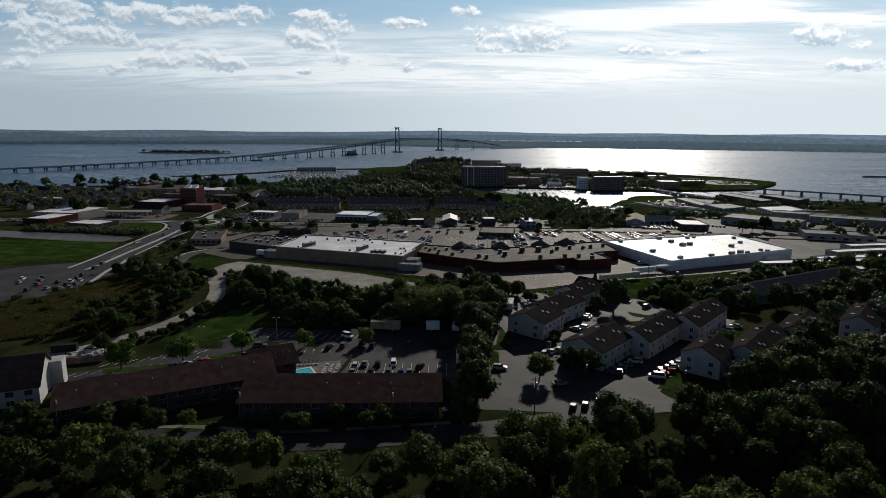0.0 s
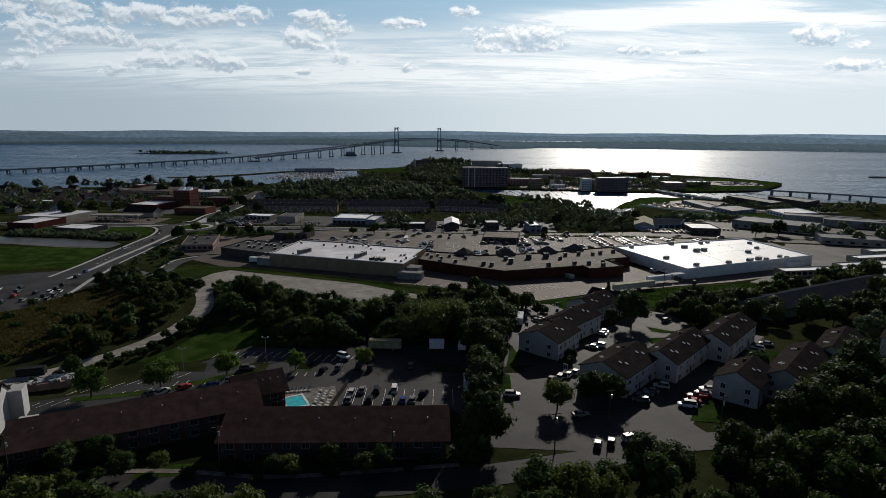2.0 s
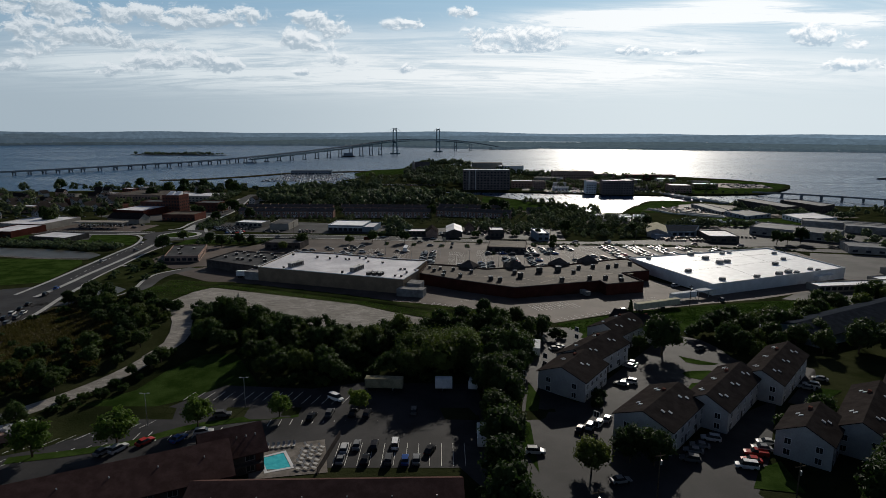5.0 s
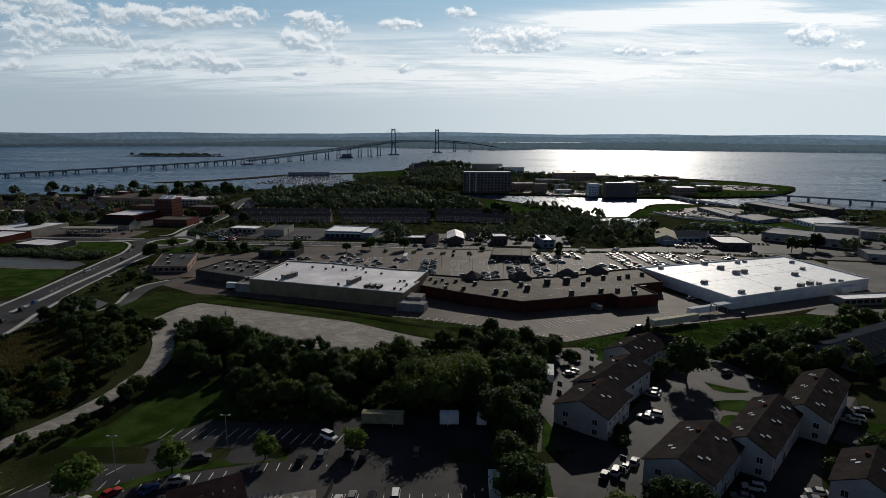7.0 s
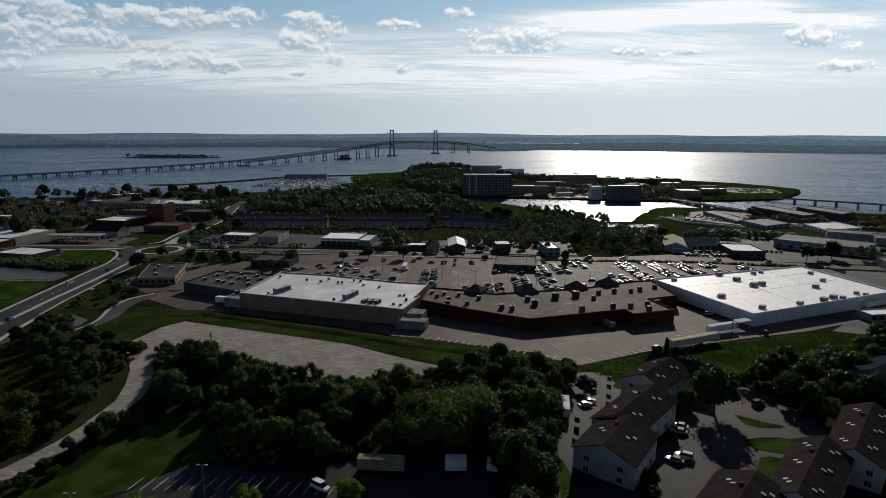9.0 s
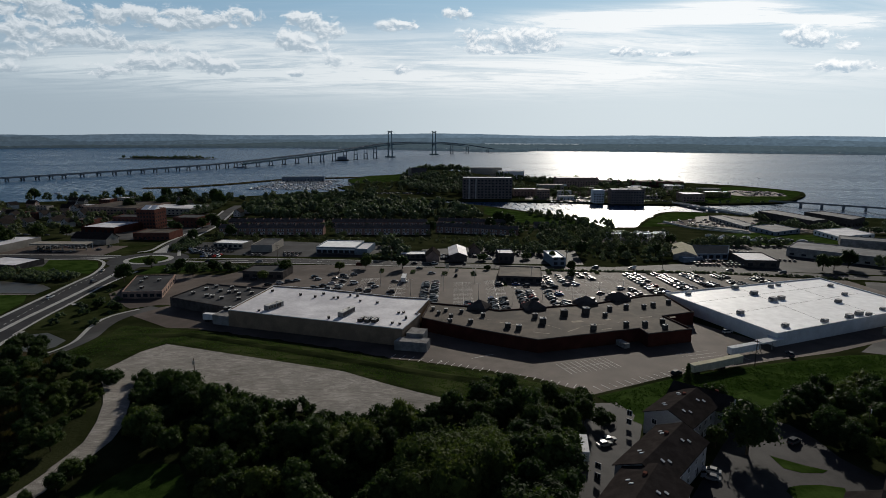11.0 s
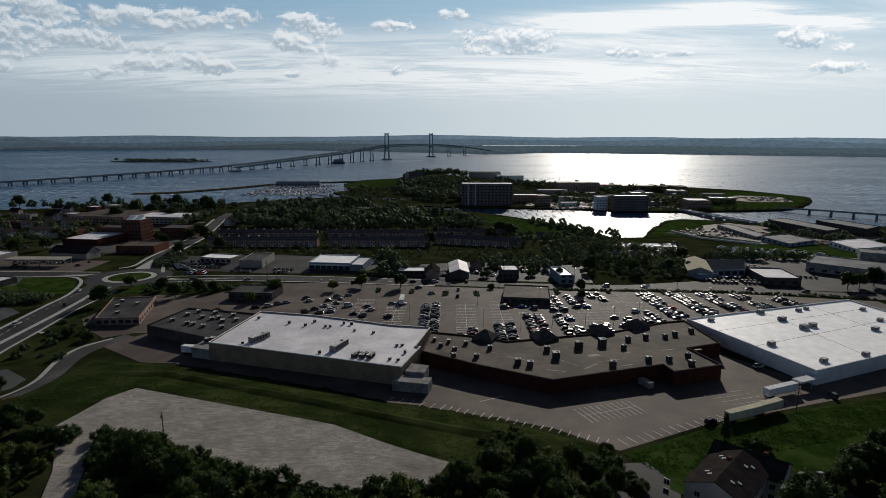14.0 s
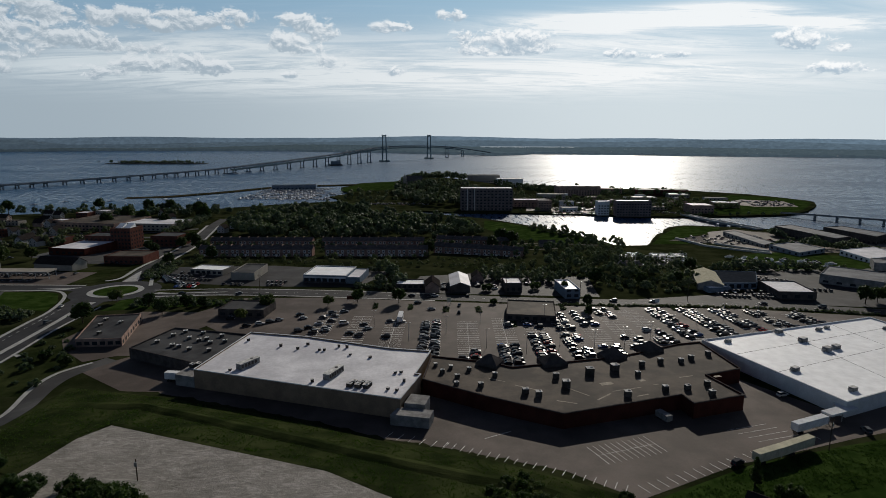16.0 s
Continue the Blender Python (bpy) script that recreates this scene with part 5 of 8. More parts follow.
def tufts(name, label, poly, count, tall, leaf, seed):
    """Rough long grass, in small clumps of bent blades."""
    rng = random.Random(seed)
    xs, ys = [p[0] for p in poly], [p[1] for p in poly]
    verts, faces = [], []
    while len(faces) < count * 4:
        x, y = rng.uniform(min(xs), max(xs)), rng.uniform(min(ys), max(ys))
        if not inside(poly, x, y) or noise.noise((x * 0.16, y * 0.16, seed)) < -0.3 + 0.5 * (rng.random() - 0.5):
            continue
        z = ground(x, y)
        h = tall * rng.uniform(0.5, 1.3)
        for _ in range(4):
            a = rng.uniform(0, 6.28)
            w, o = h * 0.35, Vector((rng.gauss(0, h * 0.4), rng.gauss(0, h * 0.4), 0))
            i = len(verts)
            verts += [(x + o.x - math.cos(a) * w, y + o.y - math.sin(a) * w, z), (x + o.x + math.cos(a) * w, y + o.y + math.sin(a) * w, z), (x + o.x * 1.5 + rng.gauss(0, w), y + o.y * 1.5 + rng.gauss(0, w), z + h)]
            faces.append((i, i + 1, i + 2))
    me = bpy.data.meshes.new(name)
    me.from_pydata(verts, [], faces)
    me.materials.append(leaf)
    tagged(new(name, me), label, "grass", "", "stuff")


tufts("long_grass", "rough long green grass on the bank", [(-148, 357), (-122, 350), (-75, 335), (-27, 313), (8, 299), (40, 281), (29, 269), (5, 268), (-7, 267), (-25, 278), (-40, 288), (-59.5, 295.5), (-80, 303), (-109.6, 315), (-117, 306), (-122, 288), (-135, 291), (-148, 313)], 8000, 0.42, GRASS_BLADE, 81)
tufts("long_grass", "rough long green grass behind the yard", [(43, 279), (82, 298), (114, 307.5), (150, 317), (180, 319), (170, 300), (120, 290), (80, 278), (50, 268)], 5000, 0.36, GRASS_BLADE, 82)
tufts("marsh_reeds", "brown and green reeds in the meadow", [(-172, 318), (-150, 314), (-140, 290), (-122, 262), (-112, 215), (-170, 192), (-215, 220), (-180, 262)], 26000, 0.95, REED, 83)
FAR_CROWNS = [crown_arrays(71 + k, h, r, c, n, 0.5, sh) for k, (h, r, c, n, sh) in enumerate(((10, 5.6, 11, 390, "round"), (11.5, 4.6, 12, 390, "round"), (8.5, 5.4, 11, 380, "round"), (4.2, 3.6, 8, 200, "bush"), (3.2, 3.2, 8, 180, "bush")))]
WILLOWS = [(-19.6, 215.5), (1.8, 217.1), (3.5, 230.4), (-8, 230.6), (-17.4, 224.9)]
# the wood in front of the street
STRIP = [(-5, 92), (2, 92), (3, 112), (-4, 112)]
thicket("front_wood", "closed dark green wood in front of the street", [(-128, 74), (120, 74), (140, 126), (110, 132), (66, 134), (40, 128), (12, 119), (-8, 114), (-28, 117), (-60, 119), (-100, 114), (-134, 112)], 6.4, (0, 1, 2, 1, 3, 0), 11, 0.5, 1.05, (STRIP,))
grove([(-118, 128), (-100, 132), (-76, 139), (-80, 133), (-100, 126)], 5.5, (0, 1, 6), 13, 0.5, 0.75)
grove([(-62, 134), (-30, 134), (-12, 135), (-40, 131)], 6.5, (1, 7, 3), 14, 0.45, 0.65)
thicket("motel_trees", "low soft trees and bushes in front of the motel", [(-112, 122), (-72, 137), (-30, 137.5), (-4, 140), (-4, 136), (-40, 133.5), (-70, 131.5), (-112, 117)], 5.0, (0, 1, 3, 4), 31, 0.4, 0.62)
# trees between motel and homes
grove([(5, 132), (9, 140), (10, 160), (13, 188), (18, 212), (24, 235), (12, 238), (7, 214), (9, 190), (8.8, 160), (3, 142)], 4.9, (0, 2, 1, 0), 15, 0.75, 1.1)
grove([(16, 124), (66, 138), (80, 150), (126, 158), (140, 150), (138, 128), (90, 128)], 7.0, (0, 1, 2, 3), 16, 0.7, 1.05)
grove([(82, 152), (98, 168), (118, 184), (146, 186), (150, 160), (120, 148)], 8.0, (0, 0, 1, 3), 17, 0.95, 1.35)
grove([(140, 247), (170, 262), (200, 276), (206, 266), (176, 250), (146, 238)], 8.0, (0, 1, 0), 33, 0.7, 1.0)
# the thicket between motel and gravel lot
thicket("thicket", "dense dark thicket of trees and bushes", [(-57, 211.3), (-69.1, 232.5), (-80.3, 235.7), (-86.9, 246.9), (-89, 267.5), (-78, 267.5), (-62, 254.7), (-45.7, 242.1), (-30.7, 238.9), (-17.3, 246.9), (-0.5, 254.7), (12.5, 256.3), (22.5, 247.4), (16.9, 231.1), (5.6, 217.9), (-8, 214.7), (-27.5, 214.6), (-43.3, 210.5)], 4.2, (0, 3, 3, 4, 1), 18, 0.55, 0.85, (WILLOWS,))
grove(WILLOWS, 7.5, (4,), 19, 0.85, 1.1)
grove([(-87.2, 266.6), (-62.1, 251.6), (-45.9, 239), (-30.8, 235.8), (-17.4, 242.1), (-0.4, 250), (-6.1, 240.6), (-29, 230.9), (-66.4, 244.5), (-84.2, 256.3)], 8.5, (0, 2, 1), 29, 0.5, 0.7)
grove([(-0.5, 256.2), (14.4, 261.8), (35.8, 271.2), (46, 262.1), (33.4, 253.4), (22.8, 239.1), (11, 240.6)], 5.0, (0, 2, 1, 6), 20, 0.5, 0.72)
thicket("scrub_wood", "dark scrubby wood beside the gravel track", [(-108.7, 281.1), (-138.5, 292.9), (-158.7, 294.1), (-130.7, 256.2), (-116.9, 246.9), (-108.5, 252), (-111, 268)], 4.2, (0, 3, 1, 4), 21, 0.45, 0.72)
grove([(-107, 248), (-121.5, 244), (-145.6, 236), (-133, 206), (-117, 205), (-107, 224), (-104, 236)], 5.0, (1, 6, 7, 6), 22, 0.5, 0.8)
grove([(-174, 335), (-160, 322), (-150, 302), (-172, 300)], 6.5, (0, 6, 2), 23, 0.55, 0.8)
thicket("marsh_scrub", "scattered low scrub in the meadow", [(-172, 300), (-160, 290), (-150, 250), (-130, 205), (-160, 180), (-210, 200), (-195, 250)], 12.5, (3, 4, 4, 3), 24, 0.35, 0.8)
grove([(-91, 228), (-94, 236), (-97, 222), (-102, 211), (-110, 200), (-119, 188), (-124, 178), (-116, 178), (-106, 196), (-96, 208)], 4.2, (7, 6, 7, 1), 25, 0.35, 0.62)
thicket("edge_scrub", "dense dark scrub along the gravel lot", [(-105, 281), (-86, 275), (-69, 266), (-51, 256), (-29, 251.5), (-10, 254), (-2, 246), (-30, 236), (-60, 242), (-82, 258), (-90, 246), (-92, 252), (-97.5, 264)], 3.8, (3, 3, 4, 3), 30, 0.7, 1.05)
# behind the superstore yard and among the homes
thicket("bank_scrub", "dense trees and scrub behind the superstore", [(150, 297), (180, 310), (235, 342), (300, 360), (300, 330), (240, 300), (205, 280), (180, 300), (150, 286)], 7.2, (0, 1, 3, 0), 26, 0.7, 1.0)
grove([(98, 264), (116, 274), (124, 262), (136, 240), (142, 262), (134, 280)], 8.5, (0, 1, 0, 6), 27, 0.7, 1.0)
thicket("lane_wood", "dark rounded trees and scrub beside the homes' lane", [(91, 262), (97, 267), (112, 275), (124, 282), (150, 290), (146, 268), (126, 248), (110, 234), (102, 236), (99, 243), (98, 254)], 6.0, (0, 1, 3, 0, 4), 34, 0.5, 0.85)
thicket("bank_bushes", "rounded dark bushes on the foot of the grass bank", [(1, 262), (3, 282), (10, 288), (17, 283), (20, 270), (14, 262)], 4.6, (3, 3, 4), 35, 0.5, 0.85)
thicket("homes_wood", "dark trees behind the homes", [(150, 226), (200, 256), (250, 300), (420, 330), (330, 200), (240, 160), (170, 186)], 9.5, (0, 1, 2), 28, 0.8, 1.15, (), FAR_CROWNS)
for x, y, k, s in ((-47.5, 193.4, 8, 1.0), (-26.7, 196.9, 8, 0.95), (-66.9, 187.6, 8, 1.25), (-82.2, 177.5, 8, 1.45), (-99.1, 172.4, 8, 1.4), (29, 166, 3, 0.9), (39, 170.5, 0, 0.8), (44, 169, 0, 0.8),
                   (72.5, 242, 0, 1.3), (66, 246, 1, 0.6), (62, 262.5, 6, 0.6), (78, 258, 6, 0.7), (82, 262, 7, 0.9), (52, 232, 7, 0.6), (41, 206, 7, 0.7), (85, 186, 7, 1.1), (76, 288, 5, 0.75), (80, 282, 6, 0.7), (84, 282, 7, 0.8), (38, 280, 6, 0.7), (39, 200, 6, 0.6), (95, 190, 1, 0.8),
                   (-103, 462, 1, 0.9), (-112, 444, 3, 0.7), (-55, 478, 1, 0.8), (-71, 470, 3, 0.7), (-31, 476, 1, 0.9), (-158, 455, 1, 0.9), (-178, 388, 6, 1.0), (-166, 382, 6, 0.9),
                   (72, 446, 2, 0.5), (-192, 440, 1, 1.1), (-172, 470, 1, 0.8), (-150, 468, 0, 0.7), (24, 474, 7, 0.8), (112, 262, 0, 0.85), (118, 256, 1, 0.8), (124, 250, 0, 0.8), (130, 244, 1, 0.85)):
    plant(KINDS[k], x, y, s, x * 37 % 360)


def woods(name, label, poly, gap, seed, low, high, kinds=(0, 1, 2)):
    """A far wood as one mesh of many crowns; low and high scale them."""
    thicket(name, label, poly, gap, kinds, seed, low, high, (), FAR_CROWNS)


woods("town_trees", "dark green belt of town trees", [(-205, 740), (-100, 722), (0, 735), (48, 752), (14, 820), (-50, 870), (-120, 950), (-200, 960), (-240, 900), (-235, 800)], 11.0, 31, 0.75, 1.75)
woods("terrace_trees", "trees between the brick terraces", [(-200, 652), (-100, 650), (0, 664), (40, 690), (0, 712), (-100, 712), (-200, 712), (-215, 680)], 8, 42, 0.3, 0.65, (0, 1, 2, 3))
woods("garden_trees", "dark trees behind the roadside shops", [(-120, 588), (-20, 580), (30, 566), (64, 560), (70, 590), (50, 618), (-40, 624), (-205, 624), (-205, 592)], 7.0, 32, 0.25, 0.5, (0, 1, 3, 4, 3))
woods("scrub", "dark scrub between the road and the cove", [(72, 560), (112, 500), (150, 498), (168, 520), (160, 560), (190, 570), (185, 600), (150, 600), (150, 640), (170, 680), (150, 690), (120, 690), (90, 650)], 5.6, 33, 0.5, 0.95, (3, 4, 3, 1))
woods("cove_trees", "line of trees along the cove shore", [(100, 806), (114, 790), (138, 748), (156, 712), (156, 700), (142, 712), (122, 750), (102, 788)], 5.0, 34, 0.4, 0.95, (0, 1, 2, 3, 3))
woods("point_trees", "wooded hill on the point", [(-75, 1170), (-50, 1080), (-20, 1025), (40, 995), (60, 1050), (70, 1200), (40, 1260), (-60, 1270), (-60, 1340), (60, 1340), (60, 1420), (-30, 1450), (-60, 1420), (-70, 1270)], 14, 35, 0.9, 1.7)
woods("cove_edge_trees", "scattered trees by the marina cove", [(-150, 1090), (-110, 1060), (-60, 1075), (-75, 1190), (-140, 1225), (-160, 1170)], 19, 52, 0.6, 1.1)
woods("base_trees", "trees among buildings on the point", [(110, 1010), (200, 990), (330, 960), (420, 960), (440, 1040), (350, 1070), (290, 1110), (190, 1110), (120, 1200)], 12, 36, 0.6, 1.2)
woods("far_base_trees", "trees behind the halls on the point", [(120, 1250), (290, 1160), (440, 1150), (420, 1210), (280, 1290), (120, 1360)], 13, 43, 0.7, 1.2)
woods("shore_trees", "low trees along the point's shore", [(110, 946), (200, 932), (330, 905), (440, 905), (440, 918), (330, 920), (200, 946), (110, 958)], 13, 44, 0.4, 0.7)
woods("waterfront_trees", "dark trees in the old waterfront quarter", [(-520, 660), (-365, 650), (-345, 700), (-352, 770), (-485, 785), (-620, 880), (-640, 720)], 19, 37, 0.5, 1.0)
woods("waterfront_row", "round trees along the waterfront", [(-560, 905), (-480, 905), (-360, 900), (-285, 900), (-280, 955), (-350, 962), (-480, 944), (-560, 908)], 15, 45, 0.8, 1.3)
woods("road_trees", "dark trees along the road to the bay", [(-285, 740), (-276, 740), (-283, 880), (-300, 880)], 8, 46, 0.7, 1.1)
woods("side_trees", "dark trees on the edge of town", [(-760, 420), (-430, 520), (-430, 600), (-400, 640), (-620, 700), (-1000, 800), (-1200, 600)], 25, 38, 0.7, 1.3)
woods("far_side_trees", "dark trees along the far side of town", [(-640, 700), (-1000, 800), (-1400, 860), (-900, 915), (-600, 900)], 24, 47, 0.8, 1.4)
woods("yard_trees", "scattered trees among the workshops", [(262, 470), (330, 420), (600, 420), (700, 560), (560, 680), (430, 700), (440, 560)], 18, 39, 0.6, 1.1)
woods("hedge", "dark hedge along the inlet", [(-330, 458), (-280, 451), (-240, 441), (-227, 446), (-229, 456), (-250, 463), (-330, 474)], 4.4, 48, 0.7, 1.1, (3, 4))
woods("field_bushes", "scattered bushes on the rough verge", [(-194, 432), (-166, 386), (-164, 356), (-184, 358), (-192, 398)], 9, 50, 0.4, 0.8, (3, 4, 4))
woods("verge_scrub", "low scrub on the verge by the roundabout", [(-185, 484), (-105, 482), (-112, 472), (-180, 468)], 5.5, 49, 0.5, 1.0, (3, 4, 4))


# ---- vehicles ----
def paint(name, base, rough=0.25):
    m = bpy.data.materials.new(name)
    m.use_nodes = True
    k = Nodes(m.node_tree)
    p = m.node_tree.nodes["Principled BSDF"]
    dirt = k.noise(k.add("ShaderNodeNewGeometry").outputs["Position"], 1.5, 3, 0.6)
    k.join(k.mix(k.step(dirt, 0.4, 0.75), base, tuple(c * 0.75 + 0.02 for c in base)), p.inputs["Base Color"])
    p.inputs["Roughness"].default_value = rough
    p.inputs["IOR"].default_value = 1.1
    p.inputs["Coat Weight"].default_value, p.inputs["Coat Roughness"].default_value = 0.07, 0.07
    return m


LAMP = surface("headlamp_glass", (0.6, 0.6, 0.6), 0.1)
TAIL = surface("tail_lamp_glass", (0.3, 0.01, 0.01), 0.15)


def loft(bm, sections):
    """A body through closed rings of points."""
    rings = [[bm.verts.new(c) for c in s] for s in sections]
    n = len(rings[0])
    for a, b in zip(rings, rings[1:]):
        for i in range(n):
            bm.faces.new((a[i], a[(i + 1) % n], b[(i + 1) % n], b[i]))
    bm.faces.new(rings[0][::-1]), bm.faces.new(rings[-1])


def ring_at(x, w, z0, z1):
    """A rounded car section across, at x."""
    return [(x, -w * 0.92, z0), (x, w * 0.92, z0), (x, w, z0 + (z1 - z0) * 0.45), (x, w * 0.9, z1), (x, -w * 0.9, z1), (x, -w, z0 + (z1 - z0) * 0.45)]


CAR_BITS = {}


def car_bits(style):
    if style in CAR_BITS:
        return CAR_BITS[style]
    tall = {"sedan": 1.45, "suv": 1.75, "van": 2.0, "pickup": 1.8}[style]
    belt = {"sedan": 0.92, "suv": 1.08, "van": 1.15, "pickup": 1.1}[style]
    long = {"sedan": 2.3, "suv": 2.35, "van": 2.5, "pickup": 2.75}[style]
    body = bmesh.new()
    loft(body, [ring_at(-long, 0.78, 0.4, belt - 0.12), ring_at(-long + 0.18, 0.88, 0.28, belt), ring_at(-0.9, 0.91, 0.25, belt + 0.02), ring_at(0.9, 0.91, 0.25, belt), ring_at(long - 0.5, 0.88, 0.27, belt - 0.12), ring_at(long, 0.74, 0.4, belt - 0.25)])
    back = {"sedan": -1.75, "suv": -2.15, "van": -2.35, "pickup": -0.5}[style]
    front = {"sedan": 1.05, "suv": 1.1, "van": 1.6, "pickup": 1.2}[style]
    cab = bmesh.new()
    rake = 0.62 if style == "sedan" else 0.3
    loft(cab, [[(back + 0.0, -0.8, belt), (back, 0.8, belt), (back + rake, 0.66, tall - 0.06), (back + rake, -0.66, tall - 0.06)],
               [(back + rake + 0.3, -0.86, belt), (back + rake + 0.3, 0.86, belt), (back + rake + 0.3, 0.68, tall - 0.04), (back + rake + 0.3, -0.68, tall - 0.04)],
               [(front - 0.75, -0.86, belt), (front - 0.75, 0.86, belt), (front - 0.75, 0.68, tall - 0.04), (front - 0.75, -0.68, tall - 0.04)],
               [(front, -0.78, belt), (front, 0.78, belt), (front - 0.72, 0.64, tall - 0.06), (front - 0.72, -0.64, tall - 0.06)]])
    box(body, back + rake - 0.03, front - 0.7, -0.69, 0.69, tall - 0.05, tall)
    if style == "pickup":
        for s in (-0.86, 0.78):
            box(body, -long + 0.1, back, s, s + 0.08, belt, belt + 0.25)
    tyre = bmesh.new()
    tube(tyre, (0, -0.11, 0), (0, 0.11, 0), 0.33, None, 10)
    lamp = bmesh.new()
    box(lamp, -0.06, 0.06, -0.17, 0.17, -0.07, 0.07)
    CAR_BITS[style] = (mesh_of("cabin_glass", cab, GLASS), mesh_of("wheel", tyre, TYRE), mesh_of("headlight", lamp.copy(), LAMP), mesh_of("tail_light", lamp, TAIL), body, long, belt)
    return CAR_BITS[style]


def car_kind(style, tone, words):
    glass, tyre, head, tail, body, long, belt = car_bits(style)
    name = {"sedan": "car", "suv": "car", "van": "van", "pickup": "pickup_truck"}[style]
    e = thing(name, words, name.replace("_", " "), group="parked vehicles")
    part("body", mesh_of("body", body.copy(), tone), None, e)
    part("cabin_glass", glass, None, e)
    for x in (-long * 0.62, long * 0.62):
        for y in (-0.8, 0.8):
            part("wheel", tyre, None, e, local=pose(x, y, 0.33))
    for y in (-0.6, 0.6):
        part("headlight", head, None, e, local=pose(long - 0.1, y, belt - 0.3))
        part("tail_light", tail, None, e, local=pose(-long + 0.06, y, belt - 0.22))
    return e


CARS = [car_kind("sedan", paint("silver_paint", (0.19, 0.195, 0.2)), "silver saloon car parked on asphalt"),
        car_kind("suv", paint("white_paint", (0.44, 0.44, 0.44)), "white sport utility car parked on asphalt"),
        car_kind("sedan", paint("black_paint", (0.015, 0.015, 0.017)), "black saloon car parked on asphalt"),
        car_kind("suv", paint("grey_paint", (0.09, 0.093, 0.097)), "dark grey sport utility car parked on asphalt"),
        car_kind("sedan", paint("red_paint", (0.32, 0.03, 0.025)), "red saloon car parked on asphalt"),
        car_kind("sedan", paint("blue_paint", (0.03, 0.07, 0.22)), "blue saloon car parked on asphalt"),
        car_kind("sedan", paint("white_paint_2", (0.42, 0.42, 0.41)), "white saloon car parked on asphalt"),
        car_kind("suv", paint("black_paint_2", (0.02, 0.02, 0.024)), "black sport utility car parked on asphalt"),
        car_kind("pickup", paint("red_truck_paint", (0.28, 0.025, 0.02)), "red pickup truck parked on asphalt"),
        car_kind("van", paint("white_van_paint", (0.74, 0.74, 0.74)), "white van parked on asphalt")]
for k, e in enumerate(CARS):
    e.matrix_world = pose(-176 + 2.9 * (k % 5), 522 - 6 * (k // 5), level(520) + 0.1, 0, 0, 90)
MIX = (0, 7, 1, 2, 2, 3, 3, 6, 7, 5, 2, 0, 4, 3, 7)


def park(x, y, deg, k, lift=0.12):
    return copy_thing(CARS[k], pose(x, y, ground(x, y) + lift, 0, 0, deg))


FAR = bmesh.new()


def park_far(x, y, deg, k=0):
    """A car too far off to tell its parts, joined with the others of its kind."""
    m = pose(x, y, level(y) + 0.12, 0, 0, deg)
    put = lambda ring: [m @ Vector(c) for c in ring]
    loft(FAR, [put(ring_at(-2.25, 0.8, 0.3, 0.85)), put(ring_at(-1.0, 0.9, 0.25, 0.98)), put(ring_at(1.0, 0.9, 0.25, 0.95)), put(ring_at(2.25, 0.76, 0.3, 0.7))])
    n = len(FAR.faces)
    loft(FAR, [put(((-1.75, -0.78, 0.95), (-1.75, 0.78, 0.95), (-1.15, 0.64, 1.45), (-1.15, -0.64, 1.45))), put(((1.05, -0.78, 0.93), (1.05, 0.78, 0.93), (0.35, 0.64, 1.45), (0.35, -0.64, 1.45)))])
    FAR.faces.ensure_lookup_table()
    for f in FAR.faces[n:]:
        f.material_index = 1
    FAR.normal_update()
    for f in FAR.faces[n:]:
        if abs(f.normal.z) > 0.9:
            f.material_index = 0


LINES = bmesh.new()


def paint_line(x, y, deg, length, width=0.16, lift=0.085):
    m = rot(deg, x, y, 0)
    pts = [m @ Vector(c) for c in ((-length / 2, -width / 2, 0), (length / 2, -width / 2, 0), (length / 2, width / 2, 0), (-length / 2, width / 2, 0))]
    LINES.faces.new([LINES.verts.new((p.x, p.y, ground(p.x, p.y) + lift + 0.03)) for p in pts])


rng = random.Random(77)
